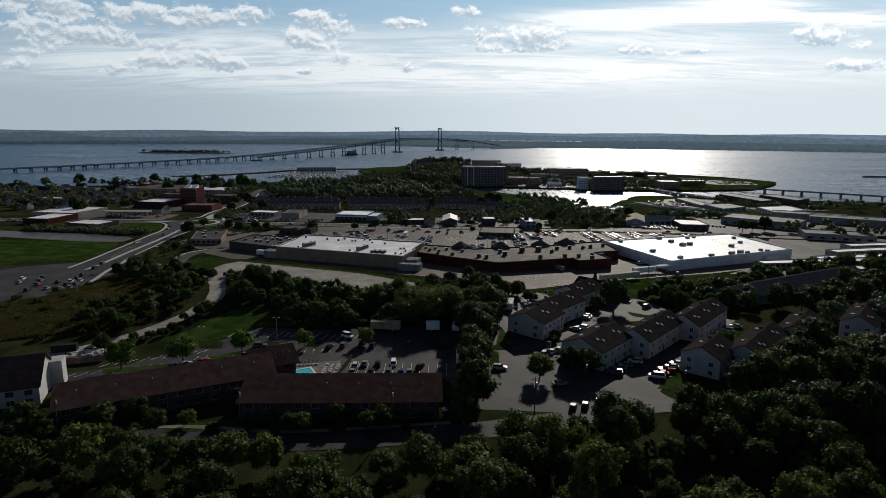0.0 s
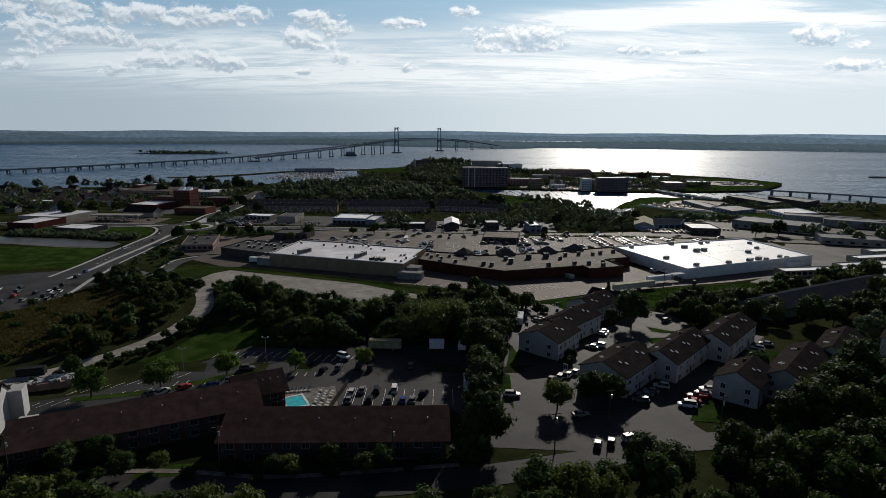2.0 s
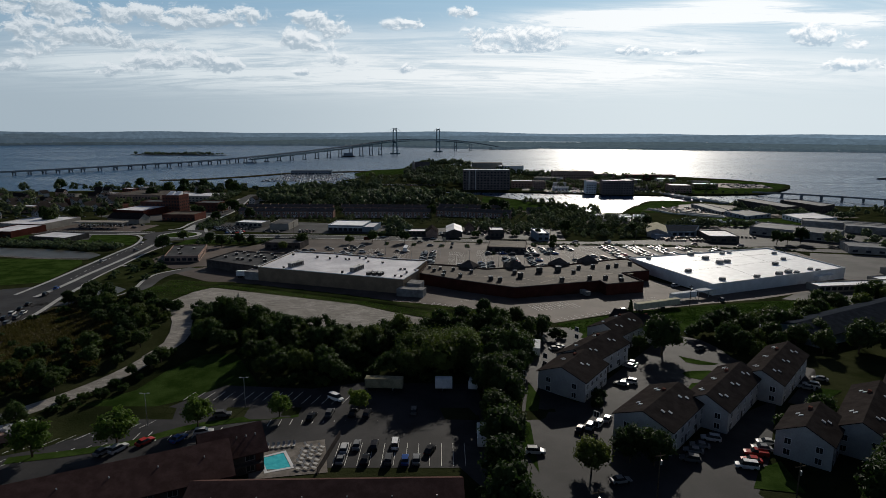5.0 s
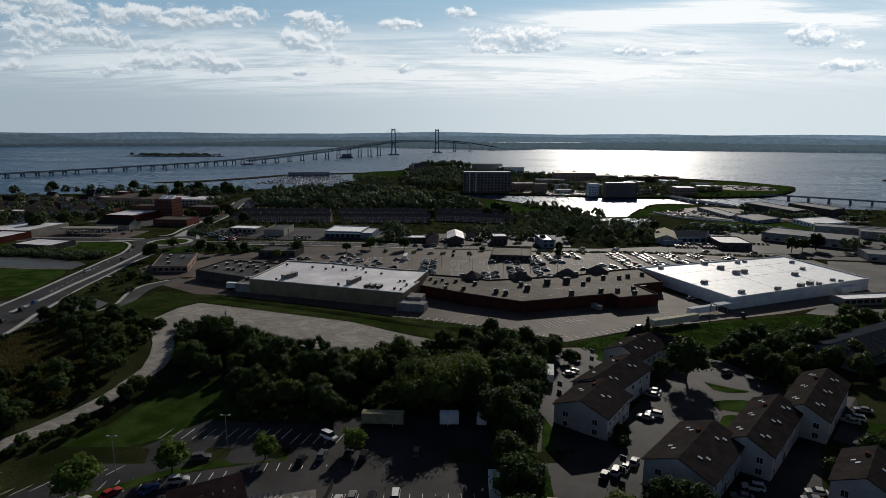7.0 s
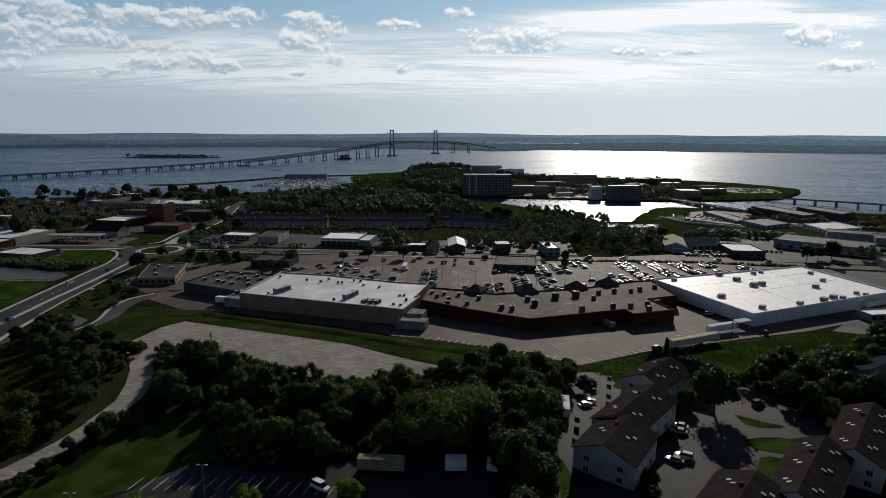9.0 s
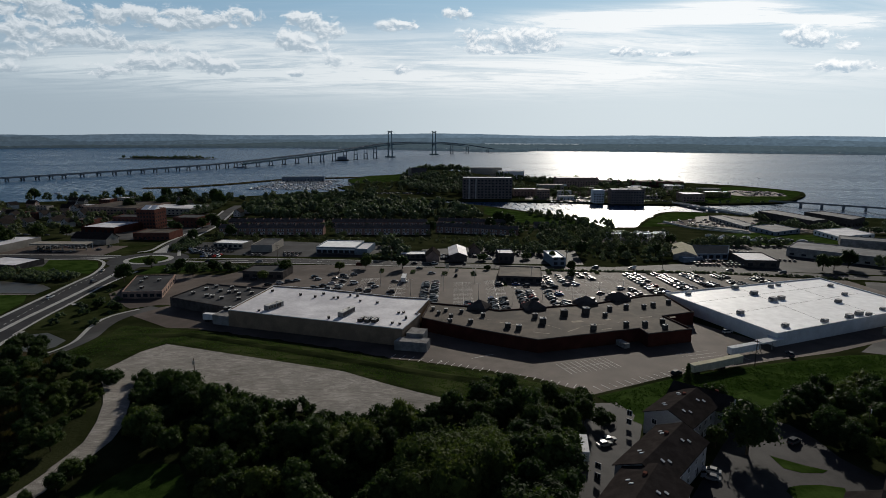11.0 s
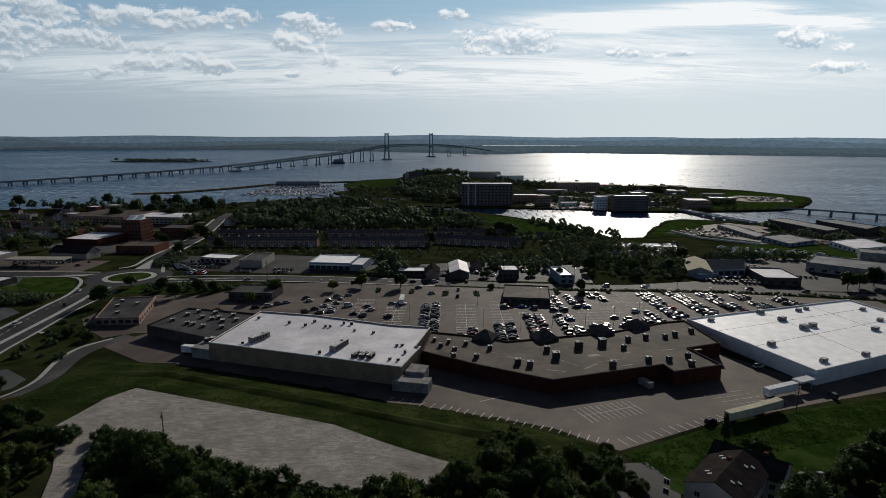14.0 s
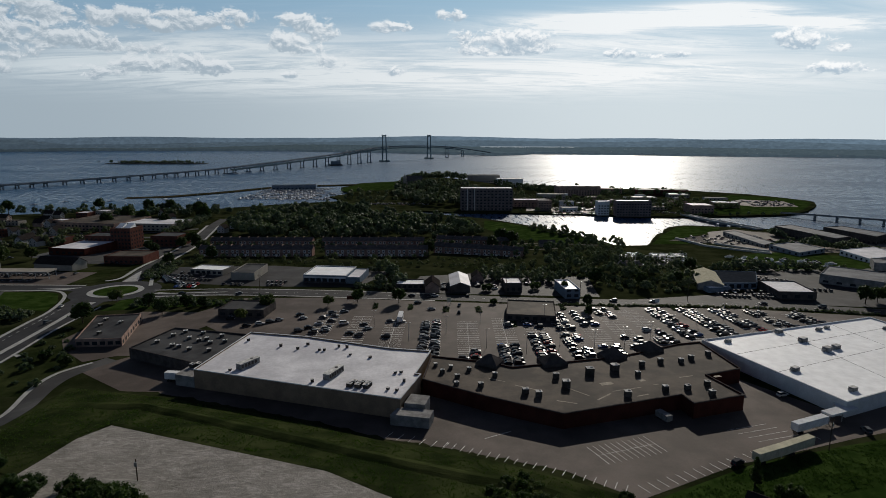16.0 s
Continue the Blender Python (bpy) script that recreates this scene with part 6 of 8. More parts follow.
# double rows of stalls in front of the shops: middle line, stretch, full part
for x, y0, y1, deg, full in ((-14, 383, 440, 2, ((383, 440, 0.75),)), (4.5, 384, 440, 2, ((384, 396, 0.45),)), (22.5, 378, 444, 2, ((378, 402, 0.9), (430, 444, 0.35))),
                             (39, 376, 444, 1, ((378, 418, 0.85), (428, 442, 0.4))), (55, 378, 460, 0, ((384, 416, 0.55), (424, 460, 0.6))), (69.5, 384, 460, -1, ((388, 404, 0.5), (430, 460, 0.45))),
                             (84, 392, 460, -2, ((394, 414, 0.6), (440, 460, 0.35))), (99, 400, 460, -3, ((404, 424, 0.6),)), (115, 408, 460, -4, ((410, 460, 0.7),)), (133, 414, 460, -5, ((414, 460, 0.72),)),
                             (151, 418, 458, -6, ((420, 458, 0.66),)), (169, 424, 456, -7, ((424, 456, 0.62),)), (187, 428, 452, -8, ((428, 452, 0.6),)),
                             (-32, 400, 440, 2, ((400, 440, 0.08),)), (-50, 408, 450, 2, ((410, 450, 0.12),)), (-68, 418, 460, 3, ((420, 455, 0.2),))):
    n = int((y1 - y0) / 2.75)
    for i in range(n + 1):
        y = y0 + i * 2.75
        cx = x + (y - y0) * math.tan(radians(deg))
        paint_line(cx, y, -deg, 10.6, 0.27)
        for a, b, share in full:
            if a <= y + 1.4 <= b:
                for s in (-1, 1):
                    if rng.random() < share:
                        (park if y < 432 else park_far)(cx + s * (2.7 + rng.uniform(-0.3, 0.3)), y + 1.38 + rng.uniform(-0.2, 0.2), (0 if rng.random() < 0.5 else 180) - deg + rng.uniform(-3, 3), rng.choice(MIX))
    paint_line(x + (y1 - y0) / 2 * math.tan(radians(deg)), (y0 + y1) / 2, 90 - deg, y1 - y0, 0.14)
# other cars about the shops
for x, y, deg, k in ((-24, 491, 175, 2), (-10, 490.5, 5, 1), (95, 478, 180, 3), (118, 476, 180, 0), (180, 470, 172, 2), (210, 463, 170, 3), (4, 470, 80, 0), (3, 455, 85, 2), (-20, 475, 10, 2), (-12, 462, 5, 0), (-60, 458, 15, 0), (-66, 455, 15, 3),
                     (-83, 452, 20, 2), (-80, 446, 10, 6), (-92, 443, 10, 0), (-96, 440, 15, 3), (-100, 436, 10, 1), (-106, 433, 15, 2), (-112, 452, 10, 7), (-118, 450, 10, 0), (-118, 445, 12, 2), (-57, 436, 10, 9), (-44, 428, 15, 6),
                     (-78, 425, 15, 3), (-74, 430, 12, 2), (-213, 405, 82, 1), (-210, 440, 84, 3), (-221, 470, 100, 6), (-165, 499, 10, 2), (-130, 498, 180, 0), (76.7, 298.6, 30, 7), (129, 318, 80, 3), (118, 346, 15, 1)):
    park(x, y, deg, k, 0.15)
# traffic waiting on the main road
for k, (x, y) in enumerate(((-184, 276), (-186, 284), (-188, 291), (-190, 299), (-192, 307), (-180, 277), (-182, 285), (-184.5, 293), (-196, 325), (-199, 338), (-194, 290), (-190.5, 276), (-200, 284), (-204, 292), (-208, 300), (-212, 288), (-197, 272), (-216, 296))):
    park(x, y, 103, MIX[k % 15], 0.15)
# motel cars
for x, y, deg, k in ((-27.3, 175.4, 90, 1), (-24.6, 177.2, 90, 0), (-20.4, 177, 90, 7), (-15.4, 177.6, 90, 9), (-27.4, 170.6, 90, 0), (-21.8, 170.6, 90, 2), (-16.4, 170.6, 90, 3), (-12.6, 170.4, 90, 5), (-10, 170.6, 90, 0), (-7, 175, 70, 2),
                     (-38.7, 192.4, 80, 2), (-34.2, 194.4, 85, 3), (-28.1, 194.6, 85, 2), (-24.2, 194.2, 85, 7), (-11.7, 195.8, 90, 3), (-34, 202.4, -35, 9), (-62.7, 193.4, 10, 3), (-63.8, 183.6, 15, 1), (-68.6, 180.3, 65, 5), (-76.1, 178.7, 60, 4),
                     (-80.6, 175.2, 65, 1), (-83.6, 174, 65, 0)):
    park(x, y, deg, k)
# cars at the homes
for x, y, deg, k in ((31.1, 185.8, 60, 2), (34.2, 187.4, 60, 1), (37, 189.3, 60, 6), (39.6, 191.4, 60, 0), (53.4, 216.6, 150, 1), (50.4, 215, 150, 0), (59, 233.1, 150, 6), (57.5, 230, 150, 0), (62.2, 180.8, 160, 1), (58, 177.4, 160, 0), (55.4, 174.9, 160, 0), (53, 171, 160, 3),
                     (74.9, 179, 165, 6), (72.3, 176.2, 165, 0), (69.6, 173.6, 165, 8), (67, 170.6, 165, 4), (64.6, 168, 165, 9), (107.6, 214.1, 150, 1), (105, 212.4, 150, 0), (113.5, 219.4, 150, 0), (97.5, 199, 40, 3), (34.4, 162.2, 10, 0), (34.8, 146.5, 70, 2), (38.3, 147.6, 70, 2),
                     (43.5, 149.4, 20, 1), (17.9, 174.4, -5, 1), (82.9, 257.6, 100, 2), (88.6, 248, 30, 3), (92, 266, 100, 0), (36, 246, 20, 0), (38, 249, 20, 6)):
    park(x, y, deg, k)
# stall lines: motel, homes, delivery yard
for i in range(12):
    paint_line(-29 + i * 2.75, 174, 90, 10.5, 0.1)
for i in range(22):
    paint_line(-80 + i * 2.8, 190 + min(0, (-52 + i * 2.8) * 0.16) + (3.5 if i > 10 else 0), 90, 5, 0.13)
for i in range(9):
    paint_line(-112 + i * 3.2, 166.5 + i * 1.3, 62, 4.8, 0.13)
    paint_line(-106 + i * 3.2, 176 + i * 1.6, 62, 4.8, 0.13)
for i in range(18):
    paint_line(-76 + i * 2.8, 204.5 + (0 if i < 12 else -2), 70, 5, 0.13)
for i in range(20):
    paint_line(-8 + i * 2.55, 312 - i * 1.32, 62, 3.6, 0.16)
for i in range(22):
    paint_line(45 + i * 3.1, 286.5 + i * 1.36, 118, 4.2, 0.16)
for i in range(11):
    paint_line(37.5 + i * 1.98, 304.5 + i * 0.67, 111, 10.6, 0.16)
paint_line(47.4, 307.9, 19.5, 21, 0.16)
for i in range(5):
    paint_line(92 + i * 2.0, 322 - i * 2.6, 16, 16, 0.16)
for i in range(6):
    paint_line(-26 + i * 3.6, 318.5 - i * 1.5, 60, 4.5, 0.14)
paint_line(9, 318, 28, 10, 0.2)
for line in (((-186, 488), (-140, 503), (-83, 499), (0, 488), (69, 478), (163, 470), (260, 449)), ((-205, 360), (-215, 420), (-219, 470))):
    for (a, b), (c, d) in zip(line, line[1:]):
        n = int(math.hypot(c - a, d - b) / 6)
        for i in range(n):
            paint_line(a + (c - a) * i / n, b + (d - b) * i / n, math.degrees(math.atan2(d - b, c - a)), 3, 0.16, 0.13)
solid("parking_lines", LINES, PAINT, "worn white painted parking and lane lines", "road marking", "stuff")


# ---- trailers, containers, bus ----
def trailer(x, y, deg, length, label, mat, lift=1.1, tall=2.7, name="semi_trailer"):
    e = thing(name, label, "trailer", pose(x, y, ground(x, y) + 0.1, 0, 0, deg), "trailers")
    bm = bmesh.new()
    box(bm, 0, length, -1.28, 1.28, lift, lift + tall)
    bmesh.ops.bevel(bm, geom=bm.edges[:], offset=0.05, segments=1, affect="EDGES")
    part("body", bm, mat, e)
    for i in range(int(length / 1.2)):
        for s in (-1.3, 1.28):
            bm = bmesh.new()
            box(bm, i * 1.2 + 0.55, i * 1.2 + 0.63, s, s + 0.02, lift + 0.1, lift + tall - 0.1)
            part("rib", bm, mat, e)
    if lift > 0.5:
        bm = bmesh.new()
        box(bm, 0.3, length - 0.3, -0.45, 0.45, lift - 0.3, lift)
        part("chassis", bm, DARK_WALL, e)
        for wx in (1.4, 2.6):
            for s in (-1.0, 1.0):
                bm = bmesh.new()
                tube(bm, (wx, s - 0.18, 0.48), (wx, s + 0.18, 0.48), 0.48, None, 10)
                part("wheel", bm, TYRE, e)
        bm = bmesh.new()
        for s in (-0.7, 0.7):
            box(bm, length - 3.0, length - 2.85, s - 0.07, s + 0.07, 0, lift)
        box(bm, length - 3.0, length - 2.85, -0.7, 0.7, lift * 0.5, lift * 0.5 + 0.1)
        part("landing_gear", bm, STEEL, e)
    return e


CREAM = surface("cream_trailer_paint", (0.5, 0.47, 0.36), 0.5, None, 0.4, fine=2.0, spread=0.12)
TRAILER_WHITE = surface("white_trailer_paint", (0.66, 0.67, 0.68), 0.45, None, 0.4, fine=2.0, spread=0.1)
trailer(81.8, 298.6, 22, 13.0, "long cream semi trailer parked at the yard's edge", CREAM)
trailer(93.5, 303.6, 24, 12.0, "pale semi trailer parked behind another", CREAM)
trailer(104.5, 317, 22, 14.6, "long white semi trailer at the loading dock", TRAILER_WHITE)
trailer(-116.5, 364.5, -9, 14.6, "white semi trailer backed to the store", TRAILER_WHITE)
trailer(65.4, 330.6, -68, 5.6, "grey box trailer behind the parade", UNIT_GREY, 0.6, 2.0)
trailer(-26.4, 208.9, -4, 11.0, "weathered olive box trailer at the car park's edge", surface("olive_paint", (0.24, 0.22, 0.15), 0.7, None, 0.5), 1.0, 2.8, "box_trailer")
trailer(-6.1, 208.4, 0, 5.0, "pale grey box trailer at the car park's edge", TRAILER_WHITE, 1.0, 2.8, "box_trailer")
trailer(5.6, 176, 88, 7.5, "white box trailer under the trees", TRAILER_WHITE, 0.7, 2.5, "box_trailer")
trailer(4.8, 207.5, 80, 6.5, "pale box trailer under the trees", TRAILER_WHITE, 0.7, 2.3, "box_trailer")
trailer(27.4, 234, 80, 9.0, "white box trailer beside the drive", TRAILER_WHITE, 0.9, 2.5, "box_trailer")
trailer(197, 355, 24, 13.5, "white semi trailer behind the superstore", TRAILER_WHITE)
bus = trailer(-28.6, 438, 88, 11.0, "white bus parked across the stalls", TRAILER_WHITE, 0.45, 2.6, "bus")
bm = bmesh.new()
for s in (-1.31, 1.29):
    box(bm, 0.6, 10.4, s, s + 0.02, 1.5, 2.4)
part("window", bm, GLASS, bus)


# rooftop units: superstore, grocery store, parade
rng = random.Random(5)
for px, py, s in ((118.6, 389.2, 0.9), (148.5, 401.5, 1.2), (152.5, 390, 1.25), (169.3, 404.6, 0.9), (175, 407.6, 0.8), (155.4, 378, 1.3), (161, 380.6, 1.2), (128.8, 357, 1.1), (138.6, 338.6, 1.0), (159.6, 345, 1.0), (174.4, 350.8, 1.2),
                  (181.6, 355, 1.2), (185.6, 354.2, 0.9), (198.2, 362.8, 0.8), (201, 360.4, 0.8), (185.8, 375.3, 1.1), (198, 388.6, 0.9), (202, 405.6, 0.9)):
    rooftop_unit(px, py, 16.42, 22, 2.5 * s, 1.8 * s, 1.3 * s, 1)
for px, py, deg, w in ((-83.2, 361.4, 58, 9.4), (-48.7, 351.6, 66, 10.0)):
    rooftop_unit(px, py, 18.02, deg, w, 2.6, 2.2)
for px, py in ((-41.4, 341.2), (-40, 343.4), (-38.4, 340.4), (-37.2, 342.8), (-35.4, 340), (-34.6, 342), (-107, 367.2), (-105, 368.2)):
    rooftop_unit(px, py, 18.02 if px > -100 else 15.22, -18, 1.9, 1.7, 1.4)
for px, py in ((-91.5, 389.6), (-75.8, 382.4), (-67.9, 378.9), (-58.7, 377.4), (-56.6, 377.2), (-45.2, 372), (-36.8, 368.8), (-64.8, 384.3), (-88.6, 356.6), (-55.4, 345.4), (-27.6, 338.5), (-24.4, 337.5), (-23.7, 353.5), (-22.2, 345.1), (-25.8, 353), (-51.2, 381.4), (-47.7, 380.6)):
    rooftop_unit(px, py, 18.02, rng.uniform(0, 90), 1.0, 0.9, rng.uniform(0.7, 1.2))
for px, py, s in ((-10.6, 364, 0.7), (-8.1, 357, 0.8), (-4.7, 361.5, 0.75), (-2.6, 352.1, 0.85), (2.3, 359.1, 0.8), (-3.2, 345.6, 0.8), (5.6, 344.2, 0.9), (11.7, 353.4, 0.9), (20.9, 338.2, 1.1), (25.2, 335.8, 1.1), (34.5, 351.5, 1.1), (36.6, 343.7, 1.4),
                  (48.2, 355, 1.5), (58.7, 358.2, 1.5), (56.3, 335.3, 1.2), (66.2, 353.6, 0.9), (71.1, 363.2, 1.0), (79.6, 366.1, 1.0), (88.1, 366.5, 0.9), (93.5, 369.5, 1.0), (102.5, 373.9, 1.0), (71.5, 340.2, 1.0), (79.6, 340.5, 1.0), (88.3, 343.9, 1.0), (86.4, 336, 1.0)):
    rooftop_unit(px, py, 16.37, rng.uniform(-5, 20), 1.9 * s, 1.6 * s, 1.7 * s)
for px, py in ((-168, 412), (-174, 424), (-166, 428), (-176, 433)):
    rooftop_unit(px, py, 13.92, 80, 1.7, 1.4, 1.1)
for px, py in ((-134, 396.4), (-130.5, 405.1), (-121.7, 401.1), (-116.2, 398), (-113.4, 400), (-110.1, 395), (-125.3, 391.6), (-122, 390.4), (-116.3, 387.3), (-107.3, 385.8), (-104.1, 396.4), (-127, 410), (-118, 408), (-108, 404)):
    rooftop_unit(px, py, 15.02, 20, 1.8, 1.5, 1.1)


# ---- lamp posts and poles ----
def lamp_post(x, y, h=9.0, arm=0.9, deg=0.0, base=None):
    e = thing("street_lamp", "grey steel street lamp on a tall pole", "street lamp", pose(x, y, ground(x, y) if base is None else base, 0, 0, deg), "street lamps")
    bm = bmesh.new()
    tube(bm, (0, 0, -0.5), (0, 0, h), 0.11, 0.07)
    part("pole", bm, STEEL, e)
    for s in (-1, 1):
        bm = bmesh.new()
        tube(bm, (0, 0, h - 0.1), (s * arm, 0, h), 0.05)
        arm_part = part("arm", bm, STEEL, e)
        bm = bmesh.new()
        box(bm, s * arm - 0.3, s * arm + 0.3, -0.16, 0.16, h - 0.06, h + 0.1)
        part("lamp_head", bm, STEEL, arm_part)


def utility_pole(x, y, h=10.5, deg=0.0):
    e = thing("utility_pole", "weathered wooden utility pole with a crossarm", "utility pole", pose(x, y, ground(x, y), 0, 0, deg), "utility poles")
    bm = bmesh.new()
    tube(bm, (0, 0, -0.8), (0, 0, h), 0.17, 0.11)
    part("pole", bm, BARK, e)
    bm = bmesh.new()
    box(bm, -1.2, 1.2, -0.06, 0.06, h - 0.7, h - 0.55)
    part("crossarm", bm, BARK, e)
    bm = bmesh.new()
    tube(bm, (0.3, 0, h - 2.6), (0.3, 0, h - 1.6), 0.22)
    part("transformer", bm, STEEL, e)


for x, y in ((13, 400), (13, 436), (30, 392), (47, 402), (47, 440), (62, 398), (77, 402), (92, 410), (107, 420), (124, 432), (142, 440), (160, 440), (-5, 420), (-23, 410), (-41, 430), (-59, 430), (10, 200), (-58, 198), (-80, 188)):
    lamp_post(x, y)
for x, y in ((-12.4, 136.2), (-50, 136), (24, 143), (66, 152), (109, 306.5), (40, 156), (-92, 131), (79, 492), (34, 495), (-40, 500), (-120, 507), (140, 480), (110, 250)):
    utility_pole(x, y, 10.5, 15)


e = thing("short_pole", "short weathered pole with a grey box on the gravel", "pole", pose(-87.8, 282.6, ground(-87.8, 282.6)))
bm = bmesh.new()
tube(bm, (0, 0, -0.8), (0, 0, 6.2), 0.16, 0.11)
part("pole", bm, BARK, e)
bm = bmesh.new()
box(bm, -0.35, 0.35, -0.34, -0.12, 4.2, 5.4)
part("meter_box", bm, UNIT_GREY, e, "grey meter box")


# sun loungers and umbrellas at the pool
def lounger(x, y, deg):
    e = thing("sun_lounger", "white slatted sun lounger with a raised back", "lounger", pose(x, y, level(y) + 0.12, 0, 0, deg), "sun loungers")
    bm = bmesh.new()
    box(bm, -0.9, 0.35, -0.33, 0.33, 0.3, 0.36)
    part("seat", bm, CONCRETE, e)
    bm = bmesh.new()
    box(bm, 0, 0.8, -0.33, 0.33, 0, 0.06, pose(0.36, 0, 0.3, 0, -50, 0))
    part("backrest", bm, CONCRETE, e)
    for a in (-0.8, 0.25):
        for b in (-0.28, 0.28):
            bm = bmesh.new()
            tube(bm, (a, b, 0), (a, b, 0.3), 0.03, None, 5)
            part("leg", bm, CONCRETE, e)


for i in range(8):
    lounger(-48.2 + i * 1.2, 176.0 + i * 0.28, 95)
for i in range(18):
    lounger(-36.6 + (i % 3) * 1.75, 167.2 + (i // 3) * 1.9 + (i % 4) * 0.25, 150)
fence = thing("pool_fence", "dark wooden pool fence", "fence")
for i in range(14):
    bm = bmesh.new()
    box(bm, 0, 1.25, -0.03, 0.03, 0, 1.8)
    part("fence_panel", bm, DARK_WALL, fence, local=pose(-31.6 + i * 0.16, 165 + i * 1.22, level(170) + 0.05, 0, 0, 82.5))


# stone terrace and a dark container behind the lodge
terrace_wall = thing("stone_terrace", "low rubble stone terrace behind the lodge", "stone wall")
rng = random.Random(15)
for i in range(60):
    u, v = rng.random(), rng.random()
    x, y = -120 + u * 11.5 + v * 1.0, 176 + u * 4.6 + v * 6.0
    bm = bmesh.new()
    s = rng.uniform(0.5, 1.1)
    for p in bmesh.ops.create_cube(bm, size=1.0)["verts"]:
        p.co = Vector((p.co.x * s * 1.6, p.co.y * s, p.co.z * s * 0.6)) * rng.uniform(0.8, 1.2)
    part("stone", bm, CONCRETE, terrace_wall, local=pose(x, y, level(y) + 2.1 + rng.uniform(-0.1, 0.3), rng.uniform(-15, 15), rng.uniform(-15, 15), rng.uniform(0, 180)))
bm = bmesh.new()
prism(bm, [(-121, 175), (-109, 179.6), (-108, 186), (-120, 182)], level(178) - 0.3, level(178) + 2.0)
part("retaining_wall", bm, DULL_BRICK, terrace_wall)
trailer(-130, 187.2, 15, 7.5, "dark green storage container beside the track", surface("dark_container_paint", (0.03, 0.035, 0.033), 0.6, None, 0.5), 0.15, 2.4, "storage_container")


# ---- the town beyond the shops ----
def oblong(x, y, deg, length, width):
    m = rot(deg, x, y, 0)
    return [tuple((m @ Vector(c)).xy) for c in ((0, 0, 0), (length, 0, 0), (length, width, 0), (0, width, 0))]


def block(name, label, x, y, deg, length, width, tall, wall, roof, windows=(), category="building", trim=None, storey=3.4):
    poly = oblong(x, y, deg, length, width)
    return flat_building(name, label, poly, level(y) + tall, wall, roof, 0.5, trim, windows, category=category, storey=storey)


flat_building("roadside_shop", "low brown shop with a grey roof", [(-174.4, 403.3), (-153.9, 404.5), (-163.2, 443), (-184.5, 439.4)], 14.4, DULL_BRICK, DARK_ROOF, 0.5, None, ((0, 6, 1, 2.2, 1.6), (1, 8, 1, 2.2, 1.6)), category="shop")
block("roadside_shop", "low dark restaurant with roof units", -126, 450, -6, 25, 18, 4.6, DARK_WALL, DARK_ROOF, ((0, 5, 1, 2.5, 1.6),), "shop")
bank = block("bank", "blue and white roadside store with a pale roof", -97, 528, -7, 29, 28, 5.4, BLUE_GREY, WHITE_ROOF, ((0, 7, 1, 3.0, 2.2),), "shop", WHITE_WALL)
for y0, y1, z0, z1, mat, name in ((-0.25, -0.02, 3.3, 4.3, WHITE_WALL, "sign_band"), (-0.2, -0.02, 0.2, 1.0, DARK_WALL, "plinth")):
    bm = bmesh.new()
    box(bm, 0.3, 28.7, y0, y1, z0, z1, rot(-7, -97, 528, level(528)))
    part(name, bm, mat, bank)
block("bank_wing", "blue grey wing of a roadside store", -68, 524, -7, 9, 26, 4.6, BLUE_GREY, GREY_ROOF, (), "shop")
block("roadside_shop", "small shop with a bright white roof", -34.5, 508, 0, 18, 13, 3.6, DARK_WALL, WHITE_ROOF, ((0, 5, 1, 2.2, 1.8),), "shop")
block("roadside_shop", "car park restaurant with a dark roof", 27, 441, -9, 26, 28, 3.8, DARK_WALL, TAR_ROOF, ((0, 6, 1, 2.4, 1.6),), "shop")
block("roadside_shop", "small shop with a pale roof deck", 33.6, 500, 0, 11, 15, 6.0, DARK_WALL, GREY_ROOF, ((0, 3, 1, 2, 2),), "shop")
for label, x, y, deg, length, width, eave, top, wall, roof in (("low shop with a grey pitched roof", 6, 500, 90, 30, 12, 4.2, 6.4, DARK_WALL, GREY_ROOF), ("gabled brown shop by the road", -11.5, 499, 90, 16, 9, 4.0, 7.6, DULL_BRICK, GREY_SHINGLE),
                                                         ("small dark gabled house behind the shops", 19, 527, 90, 9, 7.5, 3.5, 6.4, DULL_BRICK, GREY_SHINGLE), ("low pavilion with a hipped grey roof", 89, 686, 0, 14, 10, 3.2, 6.0, BEIGE_WALL, SLATE_ROOF)):
    e = thing("roadside_shop", label, "shop")
    gable(e, deg, x, y, level(y) - 0.5, length, width, level(y) + eave, level(y) + top, wall, roof)
block("roadside_shop", "narrow tall shop with a bright roof", 68, 484, 4, 9, 24, 6.0, BLUE_GREY, WHITE_ROOF, ((0, 2, 2, 2.5, 1.8),), "shop", WHITE_WALL)
block("roadside_shop", "low shop with a white roof", -182, 554, -12, 25, 15, 4.0, BEIGE_WALL, WHITE_ROOF, ((0, 6, 1, 2.5, 1.8),), "shop")
block("roadside_shop", "grey shed with a flat roof", -147, 535, -3, 16, 28, 5.5, BEIGE_WALL, DARK_ROOF, (), "shop")
block("roadside_shop", "red shop with a bright flat roof", -334, 640, -11, 34, 40, 6.0, RED_WALL, GREY_ROOF, ((0, 6, 1, 2.8, 2.0),), "shop")
block("brick_office", "tall red brick office with many windows", -298.5, 672, -6, 18.5, 20, 19, BRICK, DARK_ROOF, ((0, 6, 5, 1.6, 1.6), (1, 5, 5, 1.6, 1.6)), "office")
block("brick_office", "red brick wing beside the tall office", -324, 676, -6, 26, 20, 12, BRICK, DARK_ROOF, ((0, 6, 3, 1.6, 1.6),), "office")
